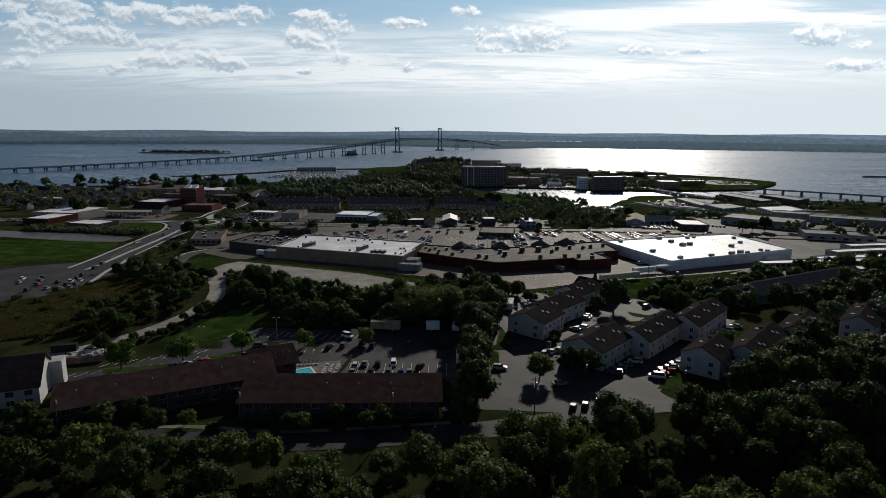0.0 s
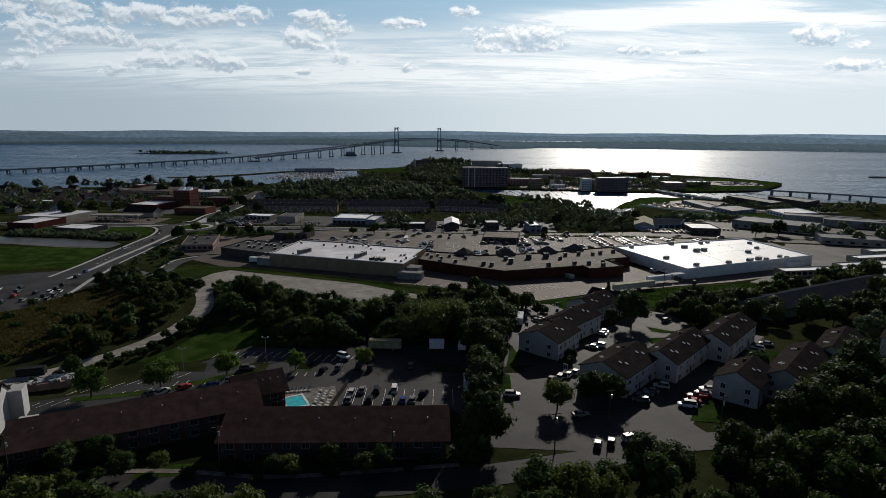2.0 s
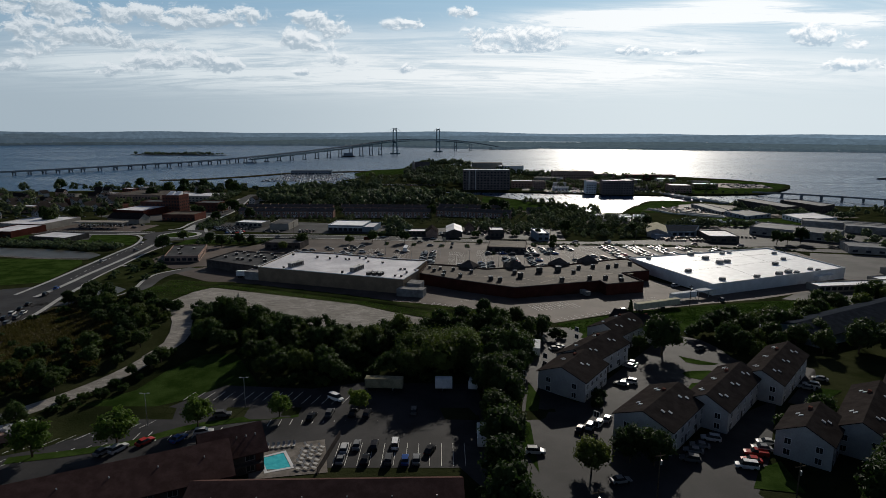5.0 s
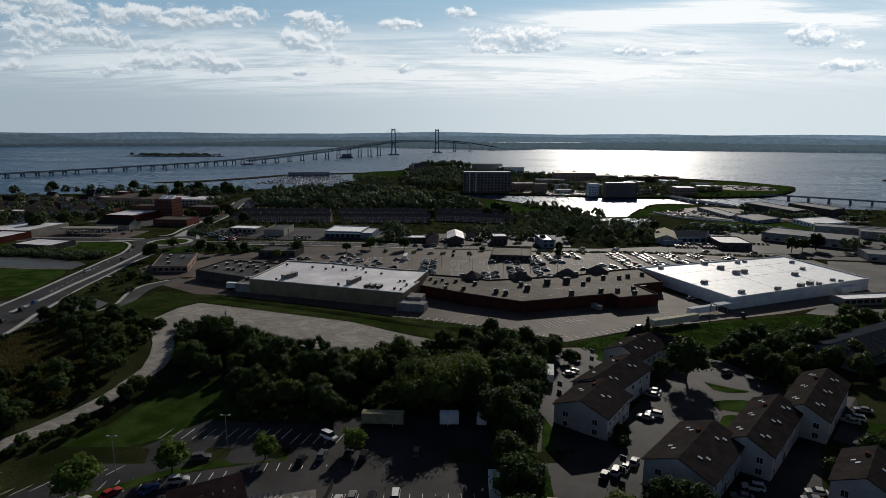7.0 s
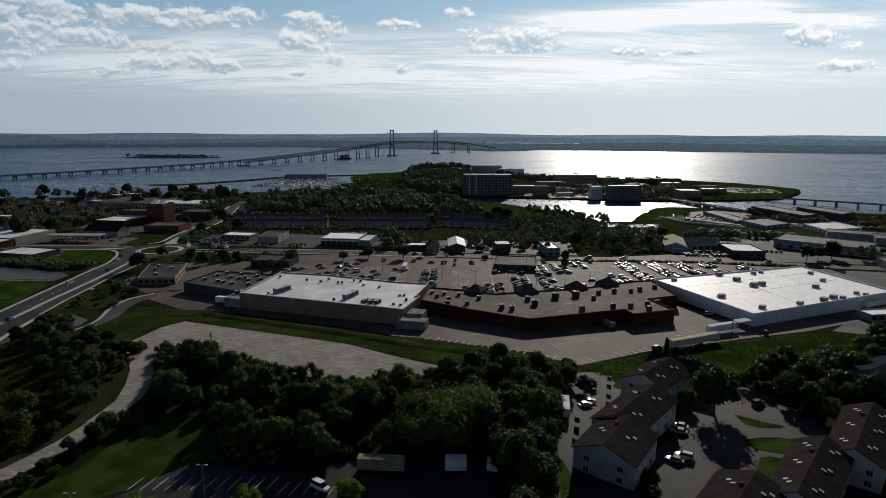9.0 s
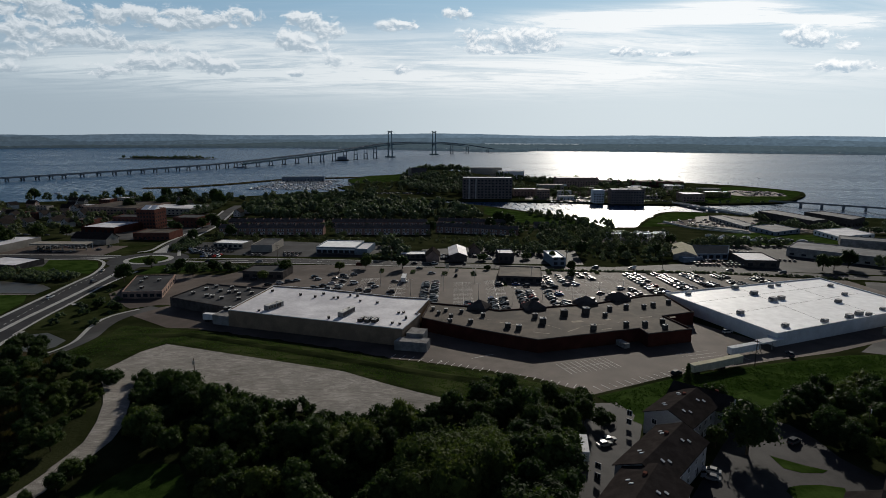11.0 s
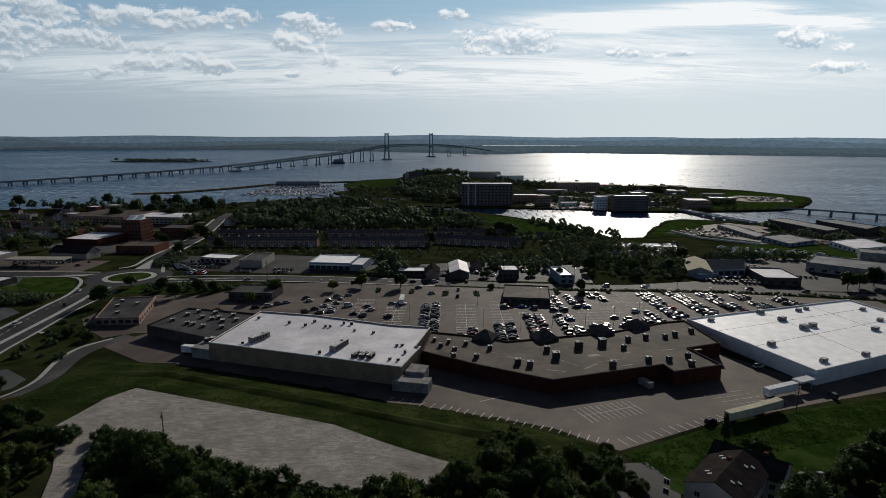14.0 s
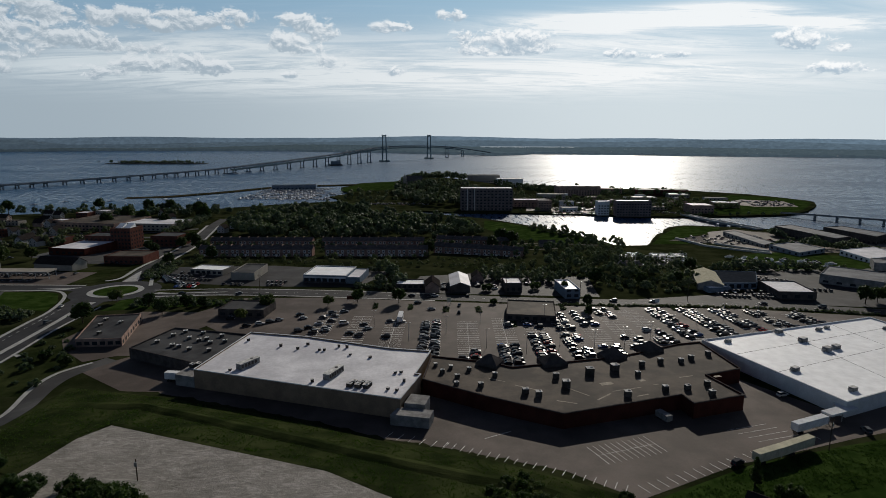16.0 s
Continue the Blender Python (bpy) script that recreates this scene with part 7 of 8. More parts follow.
block("brick_office", "red brick wing behind the tall office", -272, 690, -6, 26, 24, 10, BRICK, DARK_ROOF, ((0, 6, 2, 1.6, 1.6),), "office")
block("brick_shop", "low red brick block with a grey roof", -264.5, 596, -3, 31, 24, 6, BRICK, TAR_ROOF, ((0, 8, 1, 2.0, 1.4),), "shop")
for x in (-296, -288.5):
    bm = bmesh.new()
    m = rot(-6, x, 676, level(672) + 18.6)
    v = [bm.verts.new(m @ Vector(c)) for c in ((0, 0, 0), (6, 0, 0), (6, 9, 3.5), (0, 9, 3.5), (0, 9, 0), (6, 9, 0))]
    for f in ((0, 1, 2, 3), (4, 3, 2, 5), (0, 3, 4), (1, 5, 2), (0, 4, 5, 1)):
        bm.faces.new([v[i] for i in f])
    solid("roof_monitor", bm, WHITE_ROOF, "white sloping roof light on the brick office", "roof light", group="roof lights")
e = thing("grey_barn", "grey building with a pitched roof", "building")
gable(e, -12, -300, 578, 7, 32, 14, level(575) + 5, level(575) + 9, BEIGE_WALL, GREY_SHINGLE)
canopy = thing("filling_station", "pale flat canopy of a filling station", "filling station")
bm = bmesh.new()
prism(bm, oblong(-314, 540, -1, 42, 11), level(540) + 4.3, level(540) + 5.2)
part("canopy", bm, BEIGE_WALL, canopy)
for x in range(5):
    for y in (541, 549):
        bm = bmesh.new()
        tube(bm, (-308 + x * 9, y, level(y) - 0.5), (-308 + x * 9, y, level(545) + 4.4), 0.25)
        part("post", bm, STEEL, canopy)
block("waterfront_block", "long brick waterfront block with rows of windows", -420, 792, -11, 70, 62, 9, DULL_BRICK, TAR_ROOF, ((0, 16, 2, 2.2, 1.7),), "office")
block("waterfront_block", "grey roofed waterfront hall", -350, 790, -8, 60, 40, 8, BEIGE_WALL, GREY_ROOF, ((0, 12, 2, 2.2, 1.5),), "office")
block("low_warehouse", "long low warehouse with a pale roof", -372, 532, -9, 42, 44, 5.5, BEIGE_WALL, GREY_ROOF, ((0, 8, 1, 3, 1.5),), "warehouse")
block("low_warehouse", "red walled shop with a pale flat roof", -354, 494, -8, 24, 34, 5, RED_WALL, GREY_ROOF, ((0, 6, 1, 2.4, 1.5),), "warehouse")
block("low_warehouse", "low dark roadside canopy building", -308, 478, -14, 32, 22, 3.8, DARK_WALL, GREY_ROOF, (), "warehouse")
for x, y, deg, length in ((186, 335, 8, 72), (200, 316, 8, 62), (228, 349, 12, 62), (252, 372, 12, 60), (262, 334, 9, 60), (276, 394, 10, 60)):
    block("storage_row", "long low storage row with pale roof and many doors", x, y, deg, length, 9, 3.4, BEIGE_WALL, WHITE_ROOF, ((0, int(length / 3.4), 1, 2.4, 1.7),), "storage")


def town_window():
    """A small framed window, frame and pane in one."""
    bm = bmesh.new()
    box(bm, -0.65, 0.65, -0.03, 0.1, 0, 1.4)
    n = len(bm.faces)
    for x0, x1, z0, z1 in ((-0.95, -0.65, -0.25, 1.65), (0.65, 0.95, -0.25, 1.65), (-0.65, 0.65, -0.25, 0), (-0.65, 0.65, 1.4, 1.65)):
        box(bm, x0, x1, -0.08, 0.1, z0, z1)
    for k, f in enumerate(bm.faces):
        f.material_index = int(k >= n)
    return mesh_of("window", bm, GLASS, WHITE_WALL)


TOWN_WINDOW = town_window()


def cottage(x, y, deg, w=8, d=10, wall=None, label="small gabled house with pale walls"):
    z = level(y)
    e = thing("house", label, "house", group="small houses")
    m = gable(e, deg, x, y, z - 0.8, d, w, z + 5, z + 8.5, wall or PALE_SIDING, GREY_SHINGLE)
    for r in range(2):
        for i in range(2):
            part("window", TOWN_WINDOW, None, e, local=m @ pose(0, -w * 0.25 + i * w * 0.5, z + 0.9 + r * 2.7, 0, 0, -90))


for x, y, deg in ((-444, 752, 80), (-430, 746, 80), (-414, 744, 75), (-398, 750, 75), (-470, 744, 90), (-490, 760, 85), (-512, 742, 80), (-456, 712, 80), (-486, 706, 80), (-540, 720, 80), (-250, 900, 80), (-330, 860, 70), (-360, 910, 75),
                  (-300, 880, 80), (-400, 700, 80), (-420, 690, 80), (-380, 690, 80), (-570, 800, 80), (-600, 760, 80), (-540, 840, 70), (-235, 770, 80), (-232, 800, 80)):
    cottage(x, y, deg)


rng = random.Random(57)
for k in range(46):
    x, y = rng.uniform(-620, -360), rng.uniform(600, 900)
    if y < 660 and x > -380 or (-425 < x < -345 and 770 < y < 860):
        continue
    if k % 3 == 0:
        block("town_block", "low old town block with a flat roof", x, y, rng.uniform(-14, -4), rng.uniform(14, 28), rng.uniform(12, 20), rng.uniform(5, 9), rng.choice((BRICK, DULL_BRICK, BEIGE_WALL, DARK_WALL)), rng.choice((DARK_ROOF, TAR_ROOF, GREY_ROOF)), ((0, 5, 2, 1.6, 1.5),), "building")
    else:
        cottage(x, y, rng.choice((80, 170)) + rng.uniform(-8, 8), rng.uniform(7, 9), rng.uniform(9, 13), rng.choice((PALE_SIDING, BEIGE_WALL, DULL_BRICK)), "small gabled old town house")
sheet("street_yard", [(-300, 600), (-240, 590), (-236, 640), (-262, 730), (-340, 720), (-345, 630)], ASPHALT, 0.06, "dark asphalt around the brick offices", "yard")
sheet("street", ribbon([(-640, 640), (-480, 690), (-340, 735), (-262, 745)], 8), ASPHALT, 0.09, "asphalt street in the old town", "road")
sheet("street", ribbon([(-600, 780), (-480, 780), (-340, 765), (-270, 800)], 8), ASPHALT, 0.09, "asphalt street near the waterfront", "road")


TERRACE_BRICK = surface("dark_terrace_brick", (0.22, 0.145, 0.125), 0.85, None, 0.3, fine=5.0)


def terrace(x, y, deg, homes, label, step=8.5):
    """A long row of brick homes with dark mansard roofs."""
    length = homes * step
    z = level(y)
    e = thing("terrace_row", label, "house", group="terraced rows")
    m = gable(e, deg, x, y, z - 1, length, 11, z + 6.4, z + 8.8, TERRACE_BRICK, SLATE_ROOF, 0.4)
    for i in range(homes):
        for r in range(2):
            for s in (-0.22, 0.22):
                part("window", TOWN_WINDOW, None, e, local=m @ pose((i + 0.5 + s) * step, -5.5, z + 1.0 + r * 2.8))
        bm = bmesh.new()
        box(bm, -0.5, 0.5, -0.08, 0.1, 0, 2.1)
        part("door", bm, WHITE_WALL, e, local=m @ pose((i + 0.5) * step, -5.5, z + 0.1))
        bm = bmesh.new()
        box(bm, -0.2, 0.2, -2.2, 2.2, z + 7.2, z + 9.4, m @ pose(i * step, 0, 0))
        part("chimney", bm, DULL_BRICK, e)


terrace(-204, 634, -1, 11, "long brick terrace with dark roofs")
terrace(-100, 633, -1, 10, "long brick terrace with dark roofs and white doors")
terrace(-8, 650, -18, 9, "brick terrace facing the road")
terrace(-215, 690, -1, 11, "second brick terrace behind the first")
terrace(-112, 688, -1, 11, "second brick terrace among trees")
terrace(-6, 700, -10, 8, "second brick terrace near the cove")

# workshops and yards to the right of the cove
e = thing("boat_shop", "workshop with a tan gabled roof", "workshop")
gable(e, 72, 164.5, 503, 7, 38, 15, level(530) + 4.2, level(530) + 6.8, SHED_WALL, CREAM)
flat_building("boat_shed", "long blue grey boat shed", [(172, 505), (196, 506), (212, 537), (180, 540)], level(520) + 4.6, BLUE_GREY, HALL_ROOF, 0.3, None, ((0, 5, 1, 3, 2.4),), category="workshop")
block("boat_shed", "small lean-to with a white roof", 161, 496, 14, 15, 6, 3.2, BLUE_GREY, WHITE_ROOF, (), "workshop")
block("workshop", "low brown workshop with a grey roof", 195, 481, -6, 22, 28, 5, DARK_WALL, GREY_ROOF, ((0, 3, 1, 3, 2),), "workshop")
block("warehouse", "long grey warehouse with a shallow roof", 246, 521, -42, 60, 34, 6.5, SHED_WALL, SHED_ROOF, ((0, 8, 1, 3, 1.4),), "warehouse")
for label, poly, tall, wall, roof, n in (("long dark overgrown waterfront warehouse", [(352, 757), (366, 680), (388, 692), (376, 767)], 9, DARK_WALL, SHED_ROOF, 16),
                                         ("second dark waterfront warehouse", [(400, 750), (412, 690), (438, 708), (424, 757)], 9, DARK_WALL, SHED_ROOF, 12),
                                         ("blue grey hall in the yard", [(291, 659), (295, 621.5), (329, 640), (323, 674)], 5, BLUE_GREY, SHED_ROOF, 5),
                                         ("pale roofed shed in the yard", [(333, 627), (331, 590), (372, 604), (372, 640)], 5, WHITE_WALL, GREY_ROOF, 6),
                                         ("long low hall beside the causeway", [(293, 748), (294, 672), (310, 684), (309, 755)], 4.5, SHED_WALL, SHED_ROOF, 10)):
    flat_building("warehouse", label, poly, level(poly[0][1]) + tall, wall, roof, 0.4, None, ((0, n, 1, 2.4, 1.8), (1, 4, 1, 2.4, 1.8)), category="warehouse")
bm = bmesh.new()
for line in ([(236, 730, 0), (245, 682, 0), (262, 655, 0), (279, 634, 0)], [(262, 700, 0), (272, 668, 0), (284, 646, 0)]):
    strip(bm, [Vector((x, y, level(y))) for x, y, z in line], 1.0, -0.4, 1.5)
solid("long_wall", bm, CONCRETE, "long low pale concrete walls in the yard", "wall", "structure")
sheet("yard", [(260, 702), (288, 772), (326, 790), (352, 757), (366, 690), (345, 655), (284, 640)], LOT, 0.08, "pale worn yard between the halls", "yard")
woods("warehouse_scrub", "ivy and scrub against the dark warehouse", [(344, 752), (352, 750), (364, 690), (392, 686), (392, 676), (360, 672), (350, 690)], 5, 68, 0.5, 0.9, (3, 4, 0))
block("warehouse", "grey shed behind the superstore", 272, 440, -20, 46, 22, 5, SHED_WALL, SHED_ROOF, ((0, 6, 1, 3, 1.5),), "warehouse")
block("warehouse", "grey shed among the yards", 330, 530, -30, 60, 26, 6, SHED_WALL, SHED_ROOF, (), "warehouse")
block("warehouse", "long pale shed near the shore", 312, 560, -30, 60, 20, 6, SHED_WALL, SHED_ROOF, (), "warehouse")
block("warehouse", "long grey shed near the shore", 380, 470, -28, 70, 26, 7, SHED_WALL, SHED_ROOF, (), "warehouse")
block("substation_hut", "pale hut inside the substation", 166, 606, -8, 26, 9, 4, CONCRETE, GREY_ROOF, (), "hut")
e = thing("long_hall", "blue grey hall with a dark slate pitched roof", "building")
gable(e, 28, 128.4, 258, 9, 98, 18, level(270) + 4.5, level(270) + 7.5, BLUE_GREY, HALL_ROOF)

sheet("yard", [(222, 402), (217, 370), (160, 322), (192, 308), (262, 326), (345, 350), (350, 415), (246, 440)], ASPHALT, 0.055, "worn asphalt lanes among the storage rows", "yard")
sheet("yard", [(100, 480), (150, 490), (195, 500), (215, 560), (260, 590), (330, 560), (420, 470), (300, 452), (200, 470)], ROAD, 0.06, "worn asphalt yard of the workshops", "yard")
sheet("yard", [(225, 720), (290, 760), (345, 775), (430, 700), (420, 640), (330, 640), (290, 690)], PAVING, 0.06, "pale worn yard beside the causeway", "yard")
sheet("car_park", [(-195, 530), (-128, 518), (-60, 514), (-40, 560), (-130, 585), (-200, 580)], ROAD, 0.06, "worn car park behind the roadside shops", "car park")
sheet("car_park", [(-28, 500), (90, 488), (96, 540), (30, 556), (-20, 545)], ROAD, 0.06, "worn car park of the roadside shops", "car park")
sheet("car_park", [(470, 1010), (535, 1010), (555, 1080), (500, 1110), (430, 1060)], LOT, 0.06, "pale car park on the point", "car park")
sheet("car_park", [(120, 960), (230, 940), (240, 985), (130, 1010)], LOT, 0.06, "car park on the point by the cove", "car park")
sheet("forecourt", [(-330, 528), (-250, 522), (-250, 560), (-330, 566)], LOT, 0.06, "worn forecourt of the filling station", "forecourt")
sheet("inlet", [(-430, 480), (-324, 453), (-279, 447), (-236, 434.5), (-226, 426), (-226, 414.5), (-260, 416), (-306, 427.5), (-430, 455)], DULL_WATER, 0.07, "narrow dull inlet beside the road", "water")
sheet("inlet_edge", ribbon([(-226, 412.5), (-260, 414.5), (-306, 425.8), (-430, 453.4)], 2.6), PAVING, 0.1, "pale stone edge of the inlet", "stone edge")
sheet("marsh_pool", [(-187, 344), (-178, 348), (-164, 338), (-163.5, 330), (-168, 324), (-175, 325)], DULL_WATER, 0.07, "small dull marsh pool", "water")

# cars in the yards, and far cars
rng = random.Random(21)
for x, y, n, deg, gap in ((166, 487, 14, -8, 2.7), (164, 493, 13, -8, 2.7), (172, 500, 11, -8, 2.7), (176, 514, 8, -14, 2.8), (-192, 548, 9, -10, 2.9), (-188, 556, 8, -10, 2.9), (-186, 538, 10, -10, 2.9), (-120, 528, 6, -6, 2.9), (222, 505, 7, -20, 3), (10, 490.5, 1, 0, 3), (-196, 546, 8, -58, 2.8), (-190, 541, 9, -50, 2.8), (-150, 522, 7, -5, 2.8), (-118, 520, 5, -5, 2.8), (18, 512, 5, 90, 2.8), (28, 508, 4, 90, 2.8), (-4, 508, 5, 90, 2.8), (50, 520, 5, 20, 2.8), (186, 520, 8, -24, 2.8), (184, 528, 8, -24, 2.8), (206, 534, 9, -20, 2.8), (200, 542, 9, -20, 2.8), (-310, 552, 12, -3, 2.9), (-306, 535, 10, -3, 2.9)):
    for i in range(n):
        if rng.random() < 0.82:
            park_far(x + i * gap * math.cos(radians(deg)), y + i * gap * math.sin(radians(deg)), 90 + deg + rng.uniform(-4, 4), rng.choice(MIX))
for x0, y0, x1, y1, n in ((470, 1015, 545, 1085, 90), (125, 960, 235, 990, 60), (-125, 1030, -15, 1056, 70), (150, 930, 210, 945, 26), (150, 918, 205, 926, 26), (255, 925, 335, 940, 34), (190, 985, 255, 1000, 30), (-330, 540, -262, 560, 10), (235, 690, 330, 730, 40), (230, 585, 300, 610, 14), (-385, 505, -360, 530, 12), (-262, 590, -250, 660, 8), (250, 705, 330, 745, 30), (-420, 600, -350, 640, 16), (-460, 720, -360, 770, 16)):
    for _ in range(n):
        park_far(rng.uniform(x0, x1), rng.uniform(y0, y1), rng.choice((0, 90)) + rng.uniform(-5, 5))
FAR_GLASS = glassy("far_car_glass", (0.015, 0.018, 0.02), 0.14)
FAR_CAR = bpy.data.materials.new("far_car_paint")
FAR_CAR.use_nodes = True
kk = Nodes(FAR_CAR.node_tree)
pp = FAR_CAR.node_tree.nodes["Principled BSDF"]
kk.join(kk.ramp(kk.add("ShaderNodeNewGeometry").outputs["Random Per Island"], [(0.0, (0.01, 0.01, 0.012)), (0.6, (0.035, 0.037, 0.04)), (0.84, (0.14, 0.14, 0.15)), (0.95, (0.5, 0.5, 0.5)), (1.0, (0.2, 0.025, 0.025))]), pp.inputs["Base Color"])
pp.inputs["Roughness"].default_value = 0.45
pp.inputs["Specular IOR Level"].default_value = 0.25
tagged(new("far_cars", mesh_of("far_cars", FAR, FAR_CAR, FAR_GLASS)), "many small parked cars in yards and far car parks", "cars", "", "stuff")

# ---- the point across the cove ----
SLATE = surface("dark_slate_cladding", (0.15, 0.127, 0.125), 0.7, None, 0.2, fine=1.0)
hall = block("barracks", "tall dark barracks with pale window bands", 30, 966, -1, 72, 24, 31, SLATE, GREY_ROOF, ((0, 14, 7, 2.6, 1.9),), "barracks", None, 4.1)
for i in range(4):
    bm = bmesh.new()
    box(bm, -0.7, 0.7, -0.5, 0.6, 0, 30)
    part("pilaster", bm, CONCRETE, hall, local=pose(39 + (i % 2) * 10 + (i // 2) * 36, 966, level(966)))
for label, x, y, deg, w, d, h, wall, roof, n, rows in (
        ("long pale hall on the hill", 66, 1380, 0, 66, 24, 22, BEIGE_WALL, DARK_ROOF, 14, 3), ("white college hall with a bright roof", 122, 1335, 2, 52, 26, 18, WHITE_WALL, GREY_ROOF, 10, 3),
        ("long dark brick hall near the water", 208, 1172, 0, 76, 26, 17, DULL_BRICK, GREY_ROOF, 16, 3), ("narrow pale tower block", 208, 915, 0, 15, 14, 18, WHITE_WALL, GREY_ROOF, 4, 4),
        ("tall slate hall by the cove with bands of windows", 229, 903, -1, 45, 16, 20, SLATE, GREY_ROOF, 12, 5), ("grey hall behind the slate one", 297, 1040, -4, 35, 20, 11, BEIGE_WALL, GREY_ROOF, 8, 2),
        ("long low brick hall by the far shore", 350, 1182, -6, 90, 26, 10, BRICK, DARK_ROOF, 16, 2), ("low hall with a bright roof", 392, 1140, -6, 34, 20, 6, BEIGE_WALL, WHITE_ROOF, 7, 1),
        ("flat dark hall on the point", 340, 932, -3, 30, 30, 11, DULL_BRICK, GREY_ROOF, 7, 2), ("low grey hall on the point", 400, 996, -8, 37, 20, 8, DULL_BRICK, WHITE_ROOF, 8, 2),
        ("low pale house by the cove", 110, 1005, 0, 50, 18, 11, DULL_BRICK, GREY_ROOF, 10, 2), ("brick house beside the barracks", 140, 976, 0, 19, 16, 13, DULL_BRICK, DARK_ROOF, 5, 3),
        ("low block among trees on the point", 168, 948, 4, 26, 14, 6, WHITE_WALL, DARK_ROOF, 5, 1), ("low brick block among trees on the point", 262, 985, -6, 34, 16, 8, DULL_BRICK, DARK_ROOF, 7, 2),
        ("low pale block among trees on the point", 300, 968, 2, 22, 12, 5, BEIGE_WALL, DARK_ROOF, 4, 1), ("grey block among trees on the point", 160, 1090, -3, 44, 18, 11, BEIGE_WALL, DARK_ROOF, 9, 2),
        ("dark block by the far shore", 285, 1215, -5, 50, 18, 9, DULL_BRICK, DARK_ROOF, 9, 2), ("low shed by the far car park", 432, 1092, -6, 36, 14, 5, BEIGE_WALL, DARK_ROOF, 6, 1)):
    block("college_hall", label, x, y, deg, w, d, h, wall, roof, ((0, n, rows, 2.0, 1.6),), "building")
rng = random.Random(83)
for x, y in ((118, 1040), (150, 1032), (178, 1010), (205, 1020), (232, 1014), (262, 1046), (290, 1000), (322, 1000), (352, 1030), (372, 1066), (236, 1076), (300, 1090), (196, 1140), (330, 1120)):
    block("college_hall", "small hall among trees on the point", x, y, rng.uniform(-10, 6), rng.uniform(14, 26), rng.uniform(9, 14), rng.uniform(5, 9), rng.choice((BEIGE_WALL, DULL_BRICK, WHITE_WALL)), rng.choice((SHED_ROOF, GREY_ROOF, DARK_ROOF)), ((0, 5, 1, 1.6, 1.5),), "building")
museum = thing("museum_house", "pale grey mansion with a pointed roof and turret", "mansion")
gable(museum, 2, -62, 1262, 8, 34, 18, 20, 30, BEIGE_WALL, SLATE_ROOF)
bm = bmesh.new()
tube(bm, (-60, 1254, 10), (-60, 1254, 27), 3.4, 3.2, 8)
tube(bm, (-60, 1254, 27), (-60, 1254, 34), 3.8, 0.2, 8)
part("turret", bm, BEIGE_WALL, museum)

# breakwater, marina and boats
BOAT_WHITE = surface("boat_hulls", (0.55, 0.55, 0.56), 0.35, None, 0.3)
BOATS = bpy.data.materials.new("mixed_boat_hulls")
BOATS.use_nodes = True
kk = Nodes(BOATS.node_tree)
kk.join(kk.ramp(kk.add("ShaderNodeNewGeometry").outputs["Random Per Island"], [(0.0, (0.03, 0.035, 0.05)), (0.5, (0.1, 0.11, 0.13)), (0.8, (0.3, 0.3, 0.31)), (1.0, (0.6, 0.6, 0.6))]), BOATS.node_tree.nodes["Principled BSDF"].inputs["Base Color"])
BOATS.node_tree.nodes["Principled BSDF"].inputs["Roughness"].default_value = 0.4
bm = bmesh.new()
strip(bm, [Vector(p) for p in ((-525, 1150, 0.1), (-460, 1168, 0.5), (-391, 1250, 0.6), (-333, 1345, 0.7), (-247, 1390, 0.9), (-150, 1420, 1.0))], 13, -3, 0.3)
solid("breakwater", bm, MEADOW, "low grassy breakwater reaching into the bay", "breakwater", "structure")
bm = bmesh.new()
rows = []
for i in range(9):
    y = 1235 + i * 24
    west = (-166, -180, -184, -184, -180, -166, -166, -160, -150)[i]
    rows.append([bm.verts.new((west + (-78 - west) * j / 6, y, ground(west + (-78 - west) * j / 6, y) + 0.25)) for j in range(7)])
for p, q in zip(rows, rows[1:]):
    for j in range(6):
        bm.faces.new((p[j], p[j + 1], q[j + 1], q[j]))
solid("lawn", bm, LAWN, "green lawn by the marina", "lawn", "structure")
dock = thing("marina_docks", "pale floating docks of a marina", "dock")
for i in range(8):
    bm = bmesh.new()
    box(bm, 0, 130, -1.2, 1.2, -0.3, 0.5, rot(4, -335, 1135 + i * 27, 0))
    part("dock", bm, CONCRETE, dock)
bm = bmesh.new()
rng = random.Random(41)


def boat(bm, x, y, deg, length, mast):
    m = pose(x, y, 0, 0, 0, deg)
    w = length * 0.16
    loft(bm, [[m @ Vector(c) for c in ((-length / 2, -w * 0.8, -0.3), (-length / 2, w * 0.8, -0.3), (-length / 2, w, 0.9), (-length / 2, -w, 0.9))],
              [m @ Vector(c) for c in ((0, -w, -0.4), (0, w, -0.4), (0, w * 1.1, 0.9), (0, -w * 1.1, 0.9))],
              [m @ Vector(c) for c in ((length / 2, -0.1, 0), (length / 2, 0.1, 0), (length / 2 + 0.3, 0.1, 1.2), (length / 2 + 0.3, -0.1, 1.2))]])
    box(bm, -length * 0.25, length * 0.2, -w * 0.6, w * 0.6, 0.9, 1.7, m)
    if mast:
        tube(bm, m @ Vector((0.5, 0, 1)), m @ Vector((0.5, 0, 1 + mast)), 0.12, 0.07, 5)
        tube(bm, m @ Vector((0.5, 0, 2.2)), m @ Vector((-length * 0.35, 0, 2.2)), 0.1, None, 5)


for i in range(8):
    for j in range(22):
        if rng.random() < 0.75:
            boat(bm, -330 + j * 5.6, 1139 + i * 27 + j * 0.4 + (0 if rng.random() < 0.5 else -8), 90 + rng.uniform(-4, 4), rng.uniform(9, 15), rng.choice((0, 11, 14)))
